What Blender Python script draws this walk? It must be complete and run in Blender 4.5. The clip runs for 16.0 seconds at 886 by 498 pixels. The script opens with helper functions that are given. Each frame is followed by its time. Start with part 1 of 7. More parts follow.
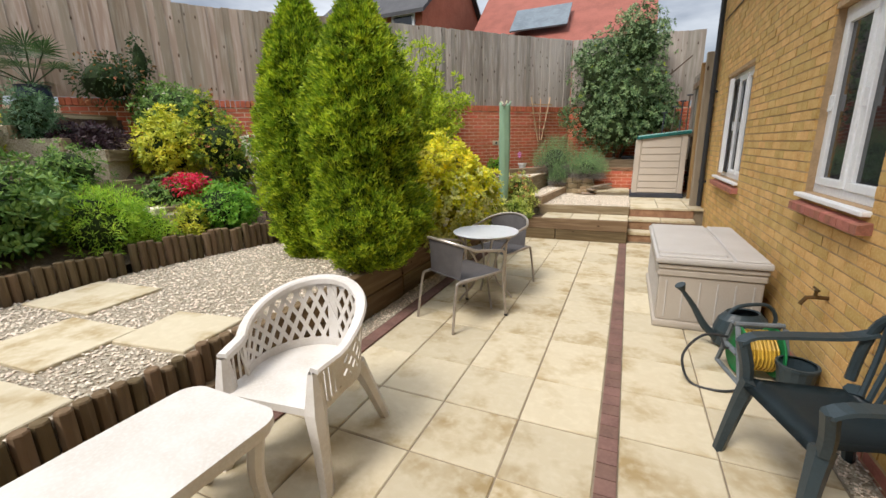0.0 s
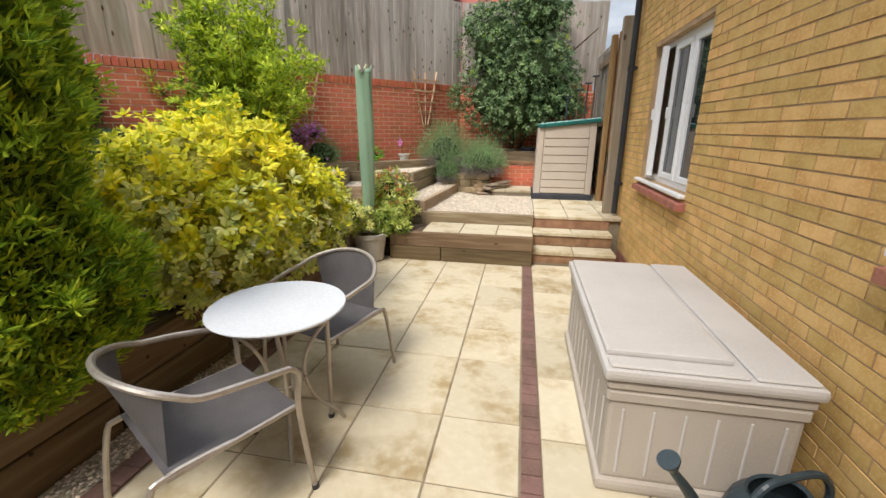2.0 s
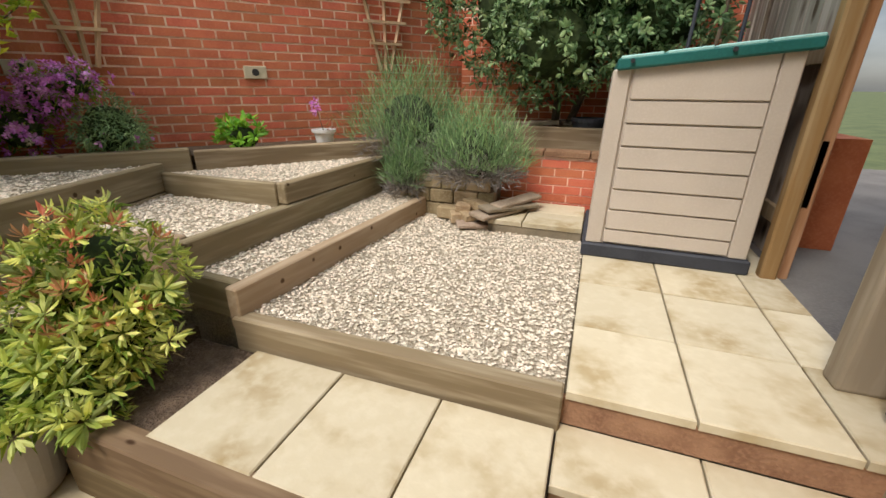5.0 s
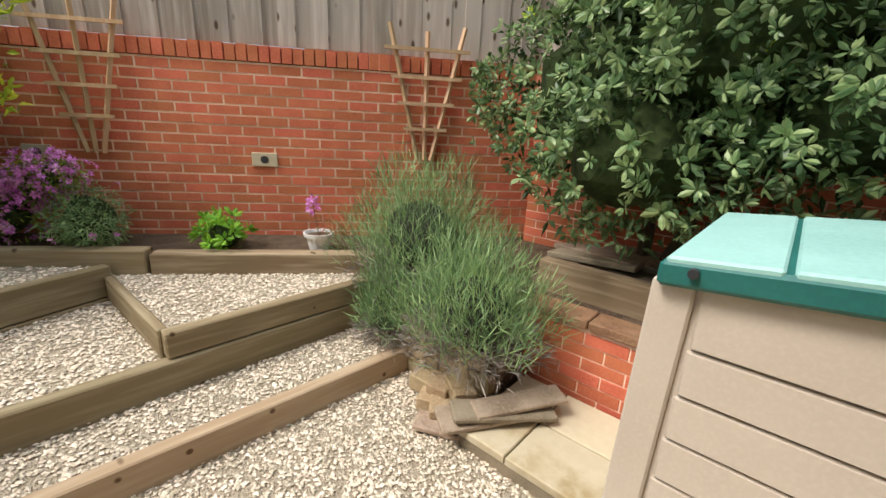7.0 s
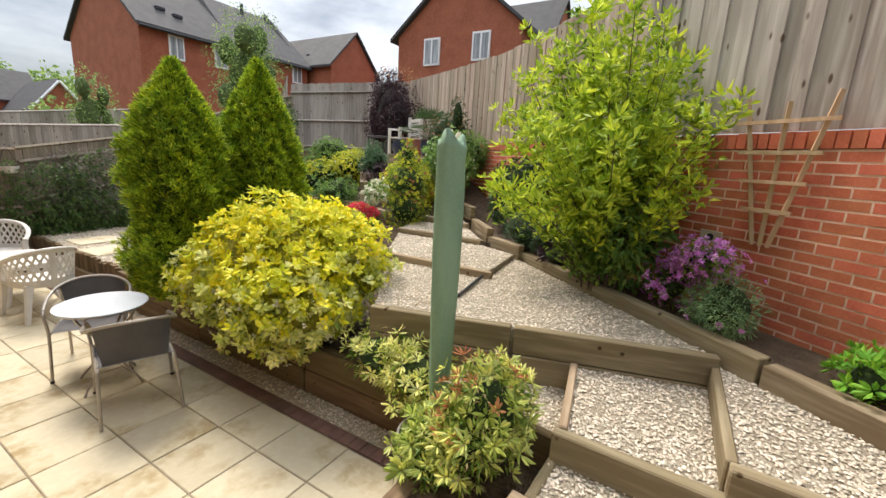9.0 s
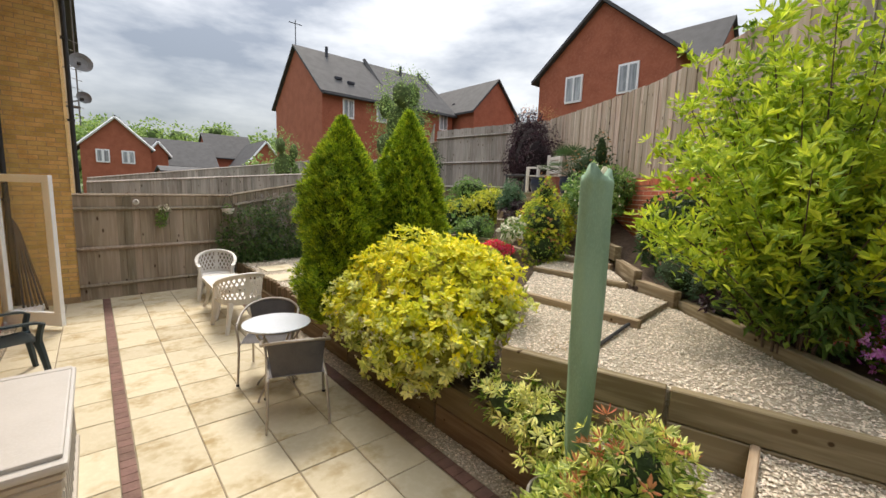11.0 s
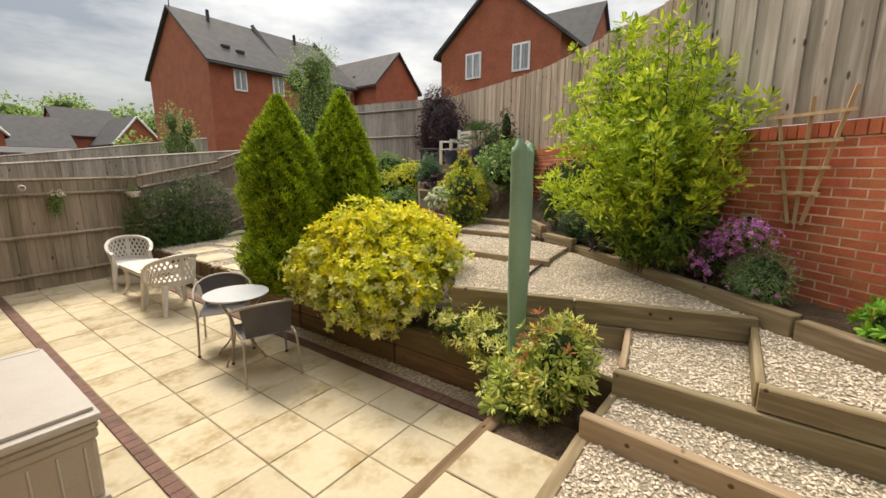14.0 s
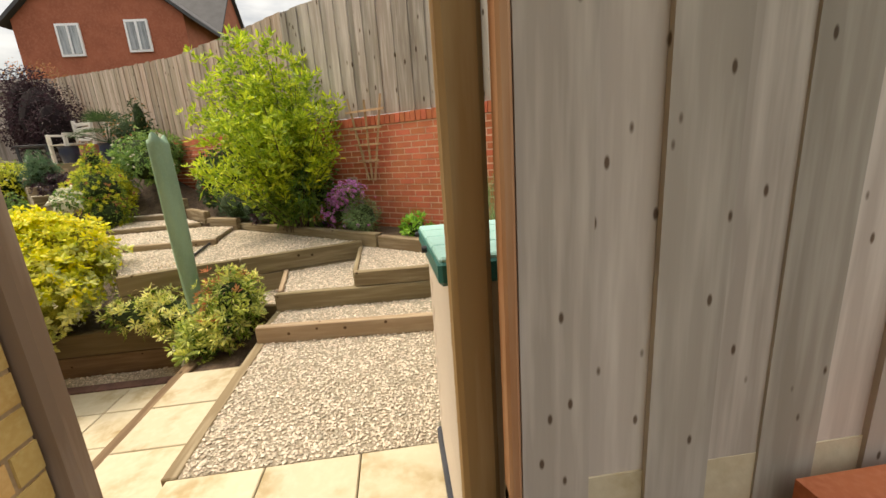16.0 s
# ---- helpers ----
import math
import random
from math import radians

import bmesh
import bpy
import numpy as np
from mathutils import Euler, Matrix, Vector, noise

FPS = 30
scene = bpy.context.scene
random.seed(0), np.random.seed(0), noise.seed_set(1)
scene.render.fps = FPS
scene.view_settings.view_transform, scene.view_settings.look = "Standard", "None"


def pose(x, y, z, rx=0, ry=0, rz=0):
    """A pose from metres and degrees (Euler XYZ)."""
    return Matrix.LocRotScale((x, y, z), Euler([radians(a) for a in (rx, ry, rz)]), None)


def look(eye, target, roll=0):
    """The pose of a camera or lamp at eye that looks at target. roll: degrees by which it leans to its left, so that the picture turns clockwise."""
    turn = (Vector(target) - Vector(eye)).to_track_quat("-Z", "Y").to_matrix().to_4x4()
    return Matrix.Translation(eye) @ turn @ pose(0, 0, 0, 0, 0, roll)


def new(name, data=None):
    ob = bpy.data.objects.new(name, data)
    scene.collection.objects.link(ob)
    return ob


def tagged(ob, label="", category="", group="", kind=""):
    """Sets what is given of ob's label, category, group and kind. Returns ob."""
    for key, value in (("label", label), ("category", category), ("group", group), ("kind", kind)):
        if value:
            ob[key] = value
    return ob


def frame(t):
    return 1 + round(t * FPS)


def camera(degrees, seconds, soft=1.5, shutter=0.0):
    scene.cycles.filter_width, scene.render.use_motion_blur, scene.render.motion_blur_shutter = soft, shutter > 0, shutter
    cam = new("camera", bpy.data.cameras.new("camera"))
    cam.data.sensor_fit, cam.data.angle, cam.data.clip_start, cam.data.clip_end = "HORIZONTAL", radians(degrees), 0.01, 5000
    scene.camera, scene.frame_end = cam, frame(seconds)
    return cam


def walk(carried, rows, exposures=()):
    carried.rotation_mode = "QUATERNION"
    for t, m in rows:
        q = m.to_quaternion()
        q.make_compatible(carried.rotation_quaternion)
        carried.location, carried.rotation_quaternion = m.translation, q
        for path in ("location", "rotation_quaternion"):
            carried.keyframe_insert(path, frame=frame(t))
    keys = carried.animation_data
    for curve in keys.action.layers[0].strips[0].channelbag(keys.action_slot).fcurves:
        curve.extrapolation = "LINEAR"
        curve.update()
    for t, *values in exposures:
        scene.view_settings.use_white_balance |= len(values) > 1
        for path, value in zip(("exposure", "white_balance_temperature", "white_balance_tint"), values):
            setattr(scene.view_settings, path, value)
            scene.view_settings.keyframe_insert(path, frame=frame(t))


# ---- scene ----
cam = camera(94.5, 16.0)
PATH = [
    (0, (0.035, -0.116, 1.506), (-0.76, 1.653, 1.018), -1.5),
    (0.5, (-0.019, 0.335, 1.53), (-0.54, 2.195, 1.011), -1.5),
    (1, (-0.009, 0.846, 1.524), (-0.434, 2.729, 1.002), -0.5),
    (1.5, (-0.068, 1.382, 1.526), (-0.474, 3.266, 0.991), -0.1),
    (2, (-0.068, 1.964, 1.502), (-0.425, 3.85, 0.941), 0.2),
    (2.5, (-0.117, 2.571, 1.509), (-0.412, 4.454, 0.904), 0.1),
    (3, (-0.127, 3.243, 1.508), (-0.39, 5.117, 0.861), -0.1),
    (3.2, (-0.126, 3.498, 1.501), (-0.384, 5.367, 0.837), -0.3),
    (5.3, (0.152, 6.214, 1.405), (-0.638, 7.896, 0.665), 1.3),
    (5.5, (0.186, 6.383, 1.364), (-0.722, 8.015, 0.647), 2.2),
    (6, (0.282, 6.919, 1.471), (-0.753, 8.47, 0.748), 2.0),
    (6.5, (0.354, 7.181, 1.66), (-0.776, 8.713, 1.046), 2.6),
    (7, (0.354, 7.461, 1.834), (-0.894, 8.916, 1.264), 2.9),
    (7.5, (0.202, 7.663, 1.944), (-1.412, 8.71, 1.396), 1.7),
    (8, (0.139, 7.673, 1.972), (-1.79, 7.682, 1.443), 2.6),
    (8.5, (0.149, 7.606, 2.006), (-1.689, 6.988, 1.516), 1.6),
    (9, (0.166, 7.589, 2.013), (-1.521, 6.603, 1.587), 3.2),
    (9.5, (0.121, 7.632, 2.01), (-1.468, 6.487, 1.603), 5.2),
    (10, (0.094, 7.64, 2.001), (-1.436, 6.409, 1.622), 5.2),
    (10.2, (0.129, 7.661, 2.004), (-1.365, 6.368, 1.692), 3.4),
    (12.3, (0.103, 7.293, 2.012), (-0.953, 5.62, 1.717), 3.7),
    (12.5, (0.194, 7.322, 2.0), (-0.938, 5.702, 1.691), 3.5),
    (13, (0.405, 7.431, 1.99), (-0.906, 5.96, 1.646), 3.0),
    (13.5, (0.609, 7.597, 1.983), (-0.837, 6.264, 1.618), 1.7),
    (14, (0.854, 7.734, 1.972), (-0.727, 6.572, 1.587), 0.1),
    (14.5, (1.097, 7.879, 1.942), (-0.62, 6.939, 1.531), -1.7),
    (15, (1.369, 8.044, 1.91), (-0.482, 7.42, 1.483), -2.8),
    (15.2, (1.483, 8.114, 1.9), (-0.415, 7.646, 1.479), -2.8),
    (15.5, (1.629, 8.202, 1.907), (-0.302, 7.959, 1.446), -3.8),
    (16, (1.883, 8.345, 1.919), (-0.045, 8.543, 1.427), -4.0),
]
EXPOSURES = [(0, 1.02, 6500, 10), (1, 1.07, 6500, 10), (2.5, 1.12, 6500, 10), (3.2, 1.09, 6500, 10), (5.3, 0.99, 6700, 10), (6, 0.97, 6750, 10), (6.5, 1.08, 6750, 10), (7.3, 1.35, 6700, 10),
             (8, 1.40, 6700, 10), (9, 1.38, 6750, 10), (10, 1.28, 6850, 10), (12.5, 1.20, 7150, 10), (14, 1.17, 7500, 10), (15, 1.22, 7700, 10), (16, 1.35, 7900, 10)]
walk(cam, [(t, look(eye, target, roll)) for t, eye, target, roll in PATH], EXPOSURES)

# ---- world and light ----
W = bpy.data.worlds.new("sky")
scene.world = W
W.use_nodes = True
NT = W.node_tree
NT.nodes.clear()


def wn(kind, **props):
    n = NT.nodes.new(kind)
    for k, v in props.items():
        if k in n.inputs:
            n.inputs[k].default_value = v
    return n


SKY = NT.nodes.new("ShaderNodeTexSky")
SKY.sky_type = "NISHITA"
SKY.sun_disc = False
SUN_ELEV, SUN_ROT = 55.0, 202.0
SKY.sun_elevation = radians(SUN_ELEV)
SKY.sun_rotation = radians(SUN_ROT)
GEO = NT.nodes.new("ShaderNodeTexCoord")
MAPS = NT.nodes.new("ShaderNodeMapping")
MAPS.inputs["Scale"].default_value = (1.0, 1.0, 3.2)
NT.links.new(GEO.outputs["Generated"], MAPS.inputs["Vector"])
CLOUD = wn("ShaderNodeTexNoise", Scale=2.6, Detail=7.0, Roughness=0.55)
NT.links.new(MAPS.outputs[0], CLOUD.inputs["Vector"])
CR = NT.nodes.new("ShaderNodeValToRGB")
CR.color_ramp.elements[0].position, CR.color_ramp.elements[0].color = 0.36, (0.19, 0.215, 0.26, 1)
CR.color_ramp.elements[1].position, CR.color_ramp.elements[1].color = 0.72, (0.82, 0.84, 0.87, 1)
NT.links.new(CLOUD.outputs["Fac"], CR.inputs[0])
MIXW = NT.nodes.new("ShaderNodeMixRGB")
MIXW.inputs[0].default_value = 0.9
SKYB = NT.nodes.new("ShaderNodeBackground")
SKYB.inputs["Strength"].default_value = 0.10
CLB = NT.nodes.new("ShaderNodeBackground")
CLB.inputs["Strength"].default_value = 0.95
NT.links.new(SKY.outputs[0], SKYB.inputs["Color"])
NT.links.new(CR.outputs[0], CLB.inputs["Color"])
SEP = NT.nodes.new("ShaderNodeSeparateXYZ")
NT.links.new(GEO.outputs["Generated"], SEP.inputs[0])
GRAD = NT.nodes.new("ShaderNodeMapRange")
for k, v in (("From Min", 0.0), ("From Max", 1.0), ("To Min", 0.14), ("To Max", 2.1)):
    GRAD.inputs[k].default_value = v
NT.links.new(SEP.outputs[2], GRAD.inputs["Value"])
NT.links.new(GRAD.outputs[0], CLB.inputs["Strength"])
MS = NT.nodes.new("ShaderNodeMixShader")
MS.inputs[0].default_value = 0.85
NT.links.new(SKYB.outputs[0], MS.inputs[1])
NT.links.new(CLB.outputs[0], MS.inputs[2])
OUTW = NT.nodes.new("ShaderNodeOutputWorld")
NT.links.new(MS.outputs[0], OUTW.inputs[0])

SUN = new("sun", bpy.data.lights.new("sun", "SUN"))
SUN.data.energy = 1.7
SUN.data.angle = radians(20)
SUN.data.color = (1.0, 0.93, 0.84)
SUN.rotation_euler = (radians(90 - SUN_ELEV), 0, radians(180 - SUN_ROT))

# ---- materials ----


def rgb(c):
    return (c[0], c[1], c[2], 1.0)


def material(name, base, second=None, third=None, scale=4.0, fine=40.0, rough=0.8, bump=0.3, metal=0.0, vary=0.15, island=False,
             stretch=(1, 1, 1), dist=0.01, spec=0.3, transl=0.0, contrast=(0.35, 0.65), local=False, fine_amt=0.5):
    """Two noises, one coarse for stains, one fine for grain, over a base; piece-by-piece variation by random."""
    m = bpy.data.materials.new(name)
    m.use_nodes = True
    nt = m.node_tree
    b = nt.nodes["Principled BSDF"]
    tc = nt.nodes.new("ShaderNodeNewGeometry")
    src = tc.outputs["Position"]
    if local:
        oc, oi, ml, ad0 = nt.nodes.new("ShaderNodeTexCoord"), nt.nodes.new("ShaderNodeObjectInfo"), nt.nodes.new("ShaderNodeMath"), nt.nodes.new("ShaderNodeVectorMath")
        ml.operation, ml.inputs[1].default_value = "MULTIPLY", 37.0
        nt.links.new(oi.outputs["Random"], ml.inputs[0])
        nt.links.new(oc.outputs["Object"], ad0.inputs[0])
        nt.links.new(ml.outputs[0], ad0.inputs[1])
        src = ad0.outputs[0]
    mp = nt.nodes.new("ShaderNodeMapping")
    mp.inputs["Scale"].default_value = stretch
    nt.links.new(src, mp.inputs["Vector"])
    n1 = nt.nodes.new("ShaderNodeTexNoise")
    n1.inputs["Scale"].default_value, n1.inputs["Detail"].default_value = scale, 4
    n2 = nt.nodes.new("ShaderNodeTexNoise")
    n2.inputs["Scale"].default_value, n2.inputs["Detail"].default_value = fine, 3
    nt.links.new(mp.outputs[0], n1.inputs["Vector"])
    nt.links.new(mp.outputs[0], n2.inputs["Vector"])
    second = second or tuple(c * 0.7 for c in base)
    third = third or tuple(min(1, c * 1.15) for c in base)
    r1 = nt.nodes.new("ShaderNodeValToRGB")
    r1.color_ramp.elements[0].position, r1.color_ramp.elements[1].position = contrast
    r1.color_ramp.elements[0].color, r1.color_ramp.elements[1].color = rgb(second), rgb(base)
    nt.links.new(n1.outputs["Fac"], r1.inputs[0])
    r2 = nt.nodes.new("ShaderNodeValToRGB")
    r2.color_ramp.elements[0].position, r2.color_ramp.elements[1].position = 0.45, 0.7
    nt.links.new(n2.outputs["Fac"], r2.inputs[0])
    mul = nt.nodes.new("ShaderNodeMath")
    mul.operation = "MULTIPLY"
    mul.inputs[1].default_value = fine_amt
    nt.links.new(r2.outputs[0], mul.inputs[0])
    mx = nt.nodes.new("ShaderNodeMixRGB")
    nt.links.new(mul.outputs[0], mx.inputs[0])
    nt.links.new(r1.outputs[0], mx.inputs[1])
    mx.inputs[2].default_value = rgb(third)
    hsv = nt.nodes.new("ShaderNodeHueSaturation")
    nt.links.new(mx.outputs[0], hsv.inputs["Color"])
    if island:
        rnd = tc.outputs["Random Per Island"]
    else:
        rnd = nt.nodes.new("ShaderNodeObjectInfo").outputs["Random"]
    mr = nt.nodes.new("ShaderNodeMapRange")
    mr.inputs["To Min"].default_value, mr.inputs["To Max"].default_value = 1 - vary, 1 + vary
    nt.links.new(rnd, mr.inputs["Value"])
    nt.links.new(mr.outputs[0], hsv.inputs["Value"])
    if vary > 0.1:
        mh = nt.nodes.new("ShaderNodeMapRange")
        mh.inputs["To Min"].default_value, mh.inputs["To Max"].default_value = 0.5 + vary * 0.06, 0.5 - vary * 0.06
        nt.links.new(rnd, mh.inputs["Value"])
        nt.links.new(mh.outputs[0], hsv.inputs["Hue"])
    nt.links.new(hsv.outputs[0], b.inputs["Base Color"])
    b.inputs["Roughness"].default_value = rough
    b.inputs["Metallic"].default_value = metal
    b.inputs["Specular IOR Level"].default_value = spec
    if bump:
        bp = nt.nodes.new("ShaderNodeBump")
        bp.inputs["Strength"].default_value, bp.inputs["Distance"].default_value = bump, dist
        ad = nt.nodes.new("ShaderNodeMath")
        ad.operation = "ADD"
        nt.links.new(n1.outputs["Fac"], ad.inputs[0])
        nt.links.new(n2.outputs["Fac"], ad.inputs[1])
        nt.links.new(ad.outputs[0], bp.inputs["Height"])
        nt.links.new(bp.outputs[0], b.inputs["Normal"])
    if transl:
        t = nt.nodes.new("ShaderNodeBsdfTranslucent")
        nt.links.new(hsv.outputs[0], t.inputs["Color"])
        ms = nt.nodes.new("ShaderNodeMixShader")
        ms.inputs[0].default_value = transl
        nt.links.new(b.outputs[0], ms.inputs[1])
        nt.links.new(t.outputs[0], ms.inputs[2])
        nt.links.new(ms.outputs[0], nt.nodes["Material Output"].inputs[0])
    return m


def knotty(name, base, dark, warm, axis, rough=0.85, knots=True, spec=0.15, local=False, knot_size=0.10, dense=1.0):
    """Weathered sawn board: grain drawn out along axis (0 x, 1 y, 2 z), with dark knots, and greyer and browner boards."""
    m = material(name, base, dark, warm, scale=2.2, fine=26, rough=rough, bump=0.35, vary=0.22, spec=spec, dist=0.004,
                 stretch=tuple(0.08 if i == axis else 1.0 for i in range(3)), contrast=(0.25, 0.7), local=local)
    if knots:
        nt = m.node_tree
        b = nt.nodes["Principled BSDF"]
        old = b.inputs["Base Color"].links[0].from_socket
        g = nt.nodes.new("ShaderNodeNewGeometry")
        mp = nt.nodes.new("ShaderNodeMapping")
        mp.inputs["Scale"].default_value = tuple((3.0 if i == axis else 7.0) * dense for i in range(3))
        v = nt.nodes.new("ShaderNodeTexVoronoi")
        v.inputs["Scale"].default_value = 1.0
        nt.links.new(g.outputs["Position"], mp.inputs[0])
        nt.links.new(mp.outputs[0], v.inputs["Vector"])
        r = nt.nodes.new("ShaderNodeValToRGB")
        r.color_ramp.elements[0].position, r.color_ramp.elements[1].position = knot_size * 0.7, knot_size * 1.3
        r.color_ramp.elements[0].color, r.color_ramp.elements[1].color = (0.28, 0.22, 0.18, 1), (1, 1, 1, 1)
        nt.links.new(v.outputs["Distance"], r.inputs[0])
        mx = nt.nodes.new("ShaderNodeMixRGB")
        mx.blend_type = "MULTIPLY"
        mx.inputs[0].default_value = 1.0
        nt.links.new(old, mx.inputs[1])
        nt.links.new(r.outputs[0], mx.inputs[2])
        nt.links.new(mx.outputs[0], b.inputs["Base Color"])
    return m


M = {}
M["slab"] = material("sandstone_slab", (0.53, 0.465, 0.335), (0.34, 0.255, 0.13), (0.60, 0.54, 0.41), scale=3.4, fine=19, rough=0.8, bump=0.45, vary=0.10, dist=0.007, fine_amt=0.5, local=True, contrast=(0.30, 0.52))
M["joint"] = material("joint_mortar", (0.24, 0.20, 0.14), scale=9, fine=90)
M["setts"] = material("red_brown_paver", (0.20, 0.115, 0.095), scale=6, fine=60, vary=0.12)
M["mortar_buff"] = material("buff_mortar", (0.42, 0.30, 0.17), scale=8, fine=80)
M["buff"] = material("buff_brick", (0.64, 0.42, 0.16), (0.52, 0.31, 0.10), (0.70, 0.50, 0.22), scale=7, fine=70, rough=0.88, bump=0.5, vary=0.13, dist=0.004)
M["mortar_red"] = material("pink_mortar", (0.84, 0.64, 0.51), (0.66, 0.44, 0.33), scale=6, fine=80)
M["red"] = material("red_brick", (0.56, 0.165, 0.085), (0.44, 0.115, 0.06), (0.62, 0.21, 0.12), scale=5, fine=70, rough=0.88, bump=0.5, vary=0.13, dist=0.004)
M["redsill"] = material("red_sill_brick", (0.40, 0.16, 0.115), scale=9, fine=70, vary=0.12)
M["fence"] = knotty("grey_fence_board", (0.43, 0.395, 0.36), (0.24, 0.20, 0.17), (0.57, 0.53, 0.49), 2, knot_size=0.13, dense=1.5)
M["fence_old"] = knotty("brown_fence_board", (0.33, 0.275, 0.215), (0.18, 0.14, 0.10), (0.43, 0.37, 0.30), 2)
M["oak_x"] = knotty("sleeper_timber", (0.34, 0.26, 0.165), (0.13, 0.095, 0.055), (0.47, 0.395, 0.28), 0, local=True, knot_size=0.09)
M["oak_dark"] = knotty("damp_sleeper_timber", (0.20, 0.14, 0.08), (0.09, 0.06, 0.035), (0.27, 0.20, 0.12), 0, local=True, knot_size=0.07)
M["gate"] = knotty("brown_gate_timber", (0.32, 0.225, 0.145), (0.13, 0.09, 0.058), (0.42, 0.33, 0.245), 2, knot_size=0.12)
M["sideboard"] = knotty("knotty_grey_board", (0.52, 0.465, 0.41), (0.20, 0.17, 0.145), (0.68, 0.63, 0.57), 2, knot_size=0.10, dense=2.8)
M["gravel"] = material("cream_gravel", (0.52, 0.45, 0.35), (0.30, 0.245, 0.175), (0.68, 0.61, 0.50), scale=70, fine=160, bump=0.9, dist=0.02, vary=0.02)
M["stone"] = material("gravel_stone", (0.76, 0.68, 0.56), (0.56, 0.47, 0.36), (0.84, 0.79, 0.71), scale=30, fine=160, bump=0.2, vary=0.34, island=True)
M["soil"] = material("soil", (0.15, 0.105, 0.07), (0.08, 0.055, 0.036), (0.24, 0.18, 0.13), scale=12, fine=90, bump=1.0, dist=0.03)
M["pvc"] = material("white_upvc", (0.80, 0.81, 0.83), (0.76, 0.77, 0.79), scale=3, fine=60, rough=0.3, bump=0, vary=0.02, spec=0.5)
M["plastic_w"] = material("cream_white_plastic", (0.67, 0.645, 0.62), (0.58, 0.545, 0.50), (0.71, 0.69, 0.665), scale=5, fine=70, rough=0.5, bump=0.05, vary=0.02)
M["resin"] = material("taupe_resin", (0.42, 0.375, 0.325), (0.38, 0.335, 0.285), (0.45, 0.405, 0.355), scale=3, fine=90, rough=0.55, bump=0.12, vary=0.02, dist=0.002)
M["resin_lid"] = material("pale_grey_lid", (0.50, 0.475, 0.455), (0.45, 0.425, 0.40), (0.53, 0.51, 0.49), scale=3, fine=90, rough=0.5, bump=0.12, vary=0.02, dist=0.002)
M["green_lid"] = material("teal_lid", (0.02, 0.14, 0.13), (0.015, 0.11, 0.10), scale=4, fine=80, rough=0.4, bump=0.05, vary=0.02)
M["green_roof"] = material("pale_teal_roof", (0.33, 0.58, 0.55), (0.27, 0.50, 0.47), scale=4, fine=80, rough=0.45, bump=0.05, vary=0.02)
M["black"] = material("black_plastic", (0.035, 0.037, 0.042), scale=6, fine=90, rough=0.5, bump=0.05, vary=0.02)
M["dgreen"] = material("dark_green_plastic", (0.035, 0.052, 0.062), scale=6, fine=90, rough=0.36, bump=0.05, vary=0.02)
M["slate_pl"] = material("dark_base_plastic", (0.05, 0.055, 0.07), scale=6, fine=90, rough=0.6, bump=0.05, vary=0.02)
M["metal"] = material("grey_painted_tube", (0.42, 0.38, 0.34), (0.36, 0.32, 0.28), scale=20, fine=120, rough=0.35, bump=0, metal=0.6, vary=0.02)
M["mesh"] = material("dark_textilene", (0.10, 0.095, 0.10), (0.08, 0.075, 0.08), (0.16, 0.15, 0.155), scale=9, fine=320, rough=0.75, bump=0.5, vary=0.02, dist=0.002)
M["tabletop"] = material("frosted_table_glass", (0.60, 0.63, 0.68), (0.56, 0.59, 0.64), scale=4, fine=60, rough=0.25, bump=0, vary=0.02, spec=0.5)
M["parasol"] = material("sage_parasol_cover", (0.24, 0.37, 0.26), (0.18, 0.29, 0.20), (0.28, 0.42, 0.30), scale=5, fine=200, rough=0.6, bump=0.15, vary=0.02, dist=0.003, stretch=(1, 1, 0.3))
M["roof"] = material("grey_roof_tile", (0.075, 0.075, 0.08), (0.055, 0.055, 0.06), scale=2, fine=20, vary=0.05)
M["roof_red"] = material("red_roof_tile", (0.30, 0.10, 0.075), (0.22, 0.075, 0.055), scale=2, fine=20, vary=0.05)
M["far_red"] = material("far_red_brick", (0.36, 0.115, 0.065), (0.29, 0.09, 0.05), (0.42, 0.155, 0.095), scale=2, fine=14, vary=0.02)
M["ground"] = material("grass_ground", (0.09, 0.11, 0.04), (0.05, 0.07, 0.025), scale=1, fine=8, bump=0.3)
M["tar"] = material("path_surface", (0.16, 0.15, 0.14), (0.11, 0.10, 0.095), scale=3, fine=60, bump=0.3)


def glass_mat():
    m = bpy.data.materials.new("window_glass")
    m.use_nodes = True
    b = m.node_tree.nodes["Principled BSDF"]
    b.inputs["Base Color"].default_value = (0.02, 0.024, 0.028, 1)
    b.inputs["Roughness"].default_value = 0.03
    b.inputs["Specular IOR Level"].default_value = 0.6
    return m


def clear_mat():
    m = bpy.data.materials.new("clear_glass")
    m.use_nodes = True
    nt = m.node_tree
    tr, gl, mx = (nt.nodes.new("ShaderNodeBsdfTransparent"), nt.nodes.new("ShaderNodeBsdfGlossy"), nt.nodes.new("ShaderNodeMixShader"))
    gl.inputs["Roughness"].default_value = 0.02
    mx.inputs[0].default_value = 0.10
    nt.links.new(tr.outputs[0], mx.inputs[1])
    nt.links.new(gl.outputs[0], mx.inputs[2])
    nt.links.new(mx.outputs[0], nt.nodes["Material Output"].inputs[0])
    return m


M["glass"], M["clear"] = glass_mat(), clear_mat()


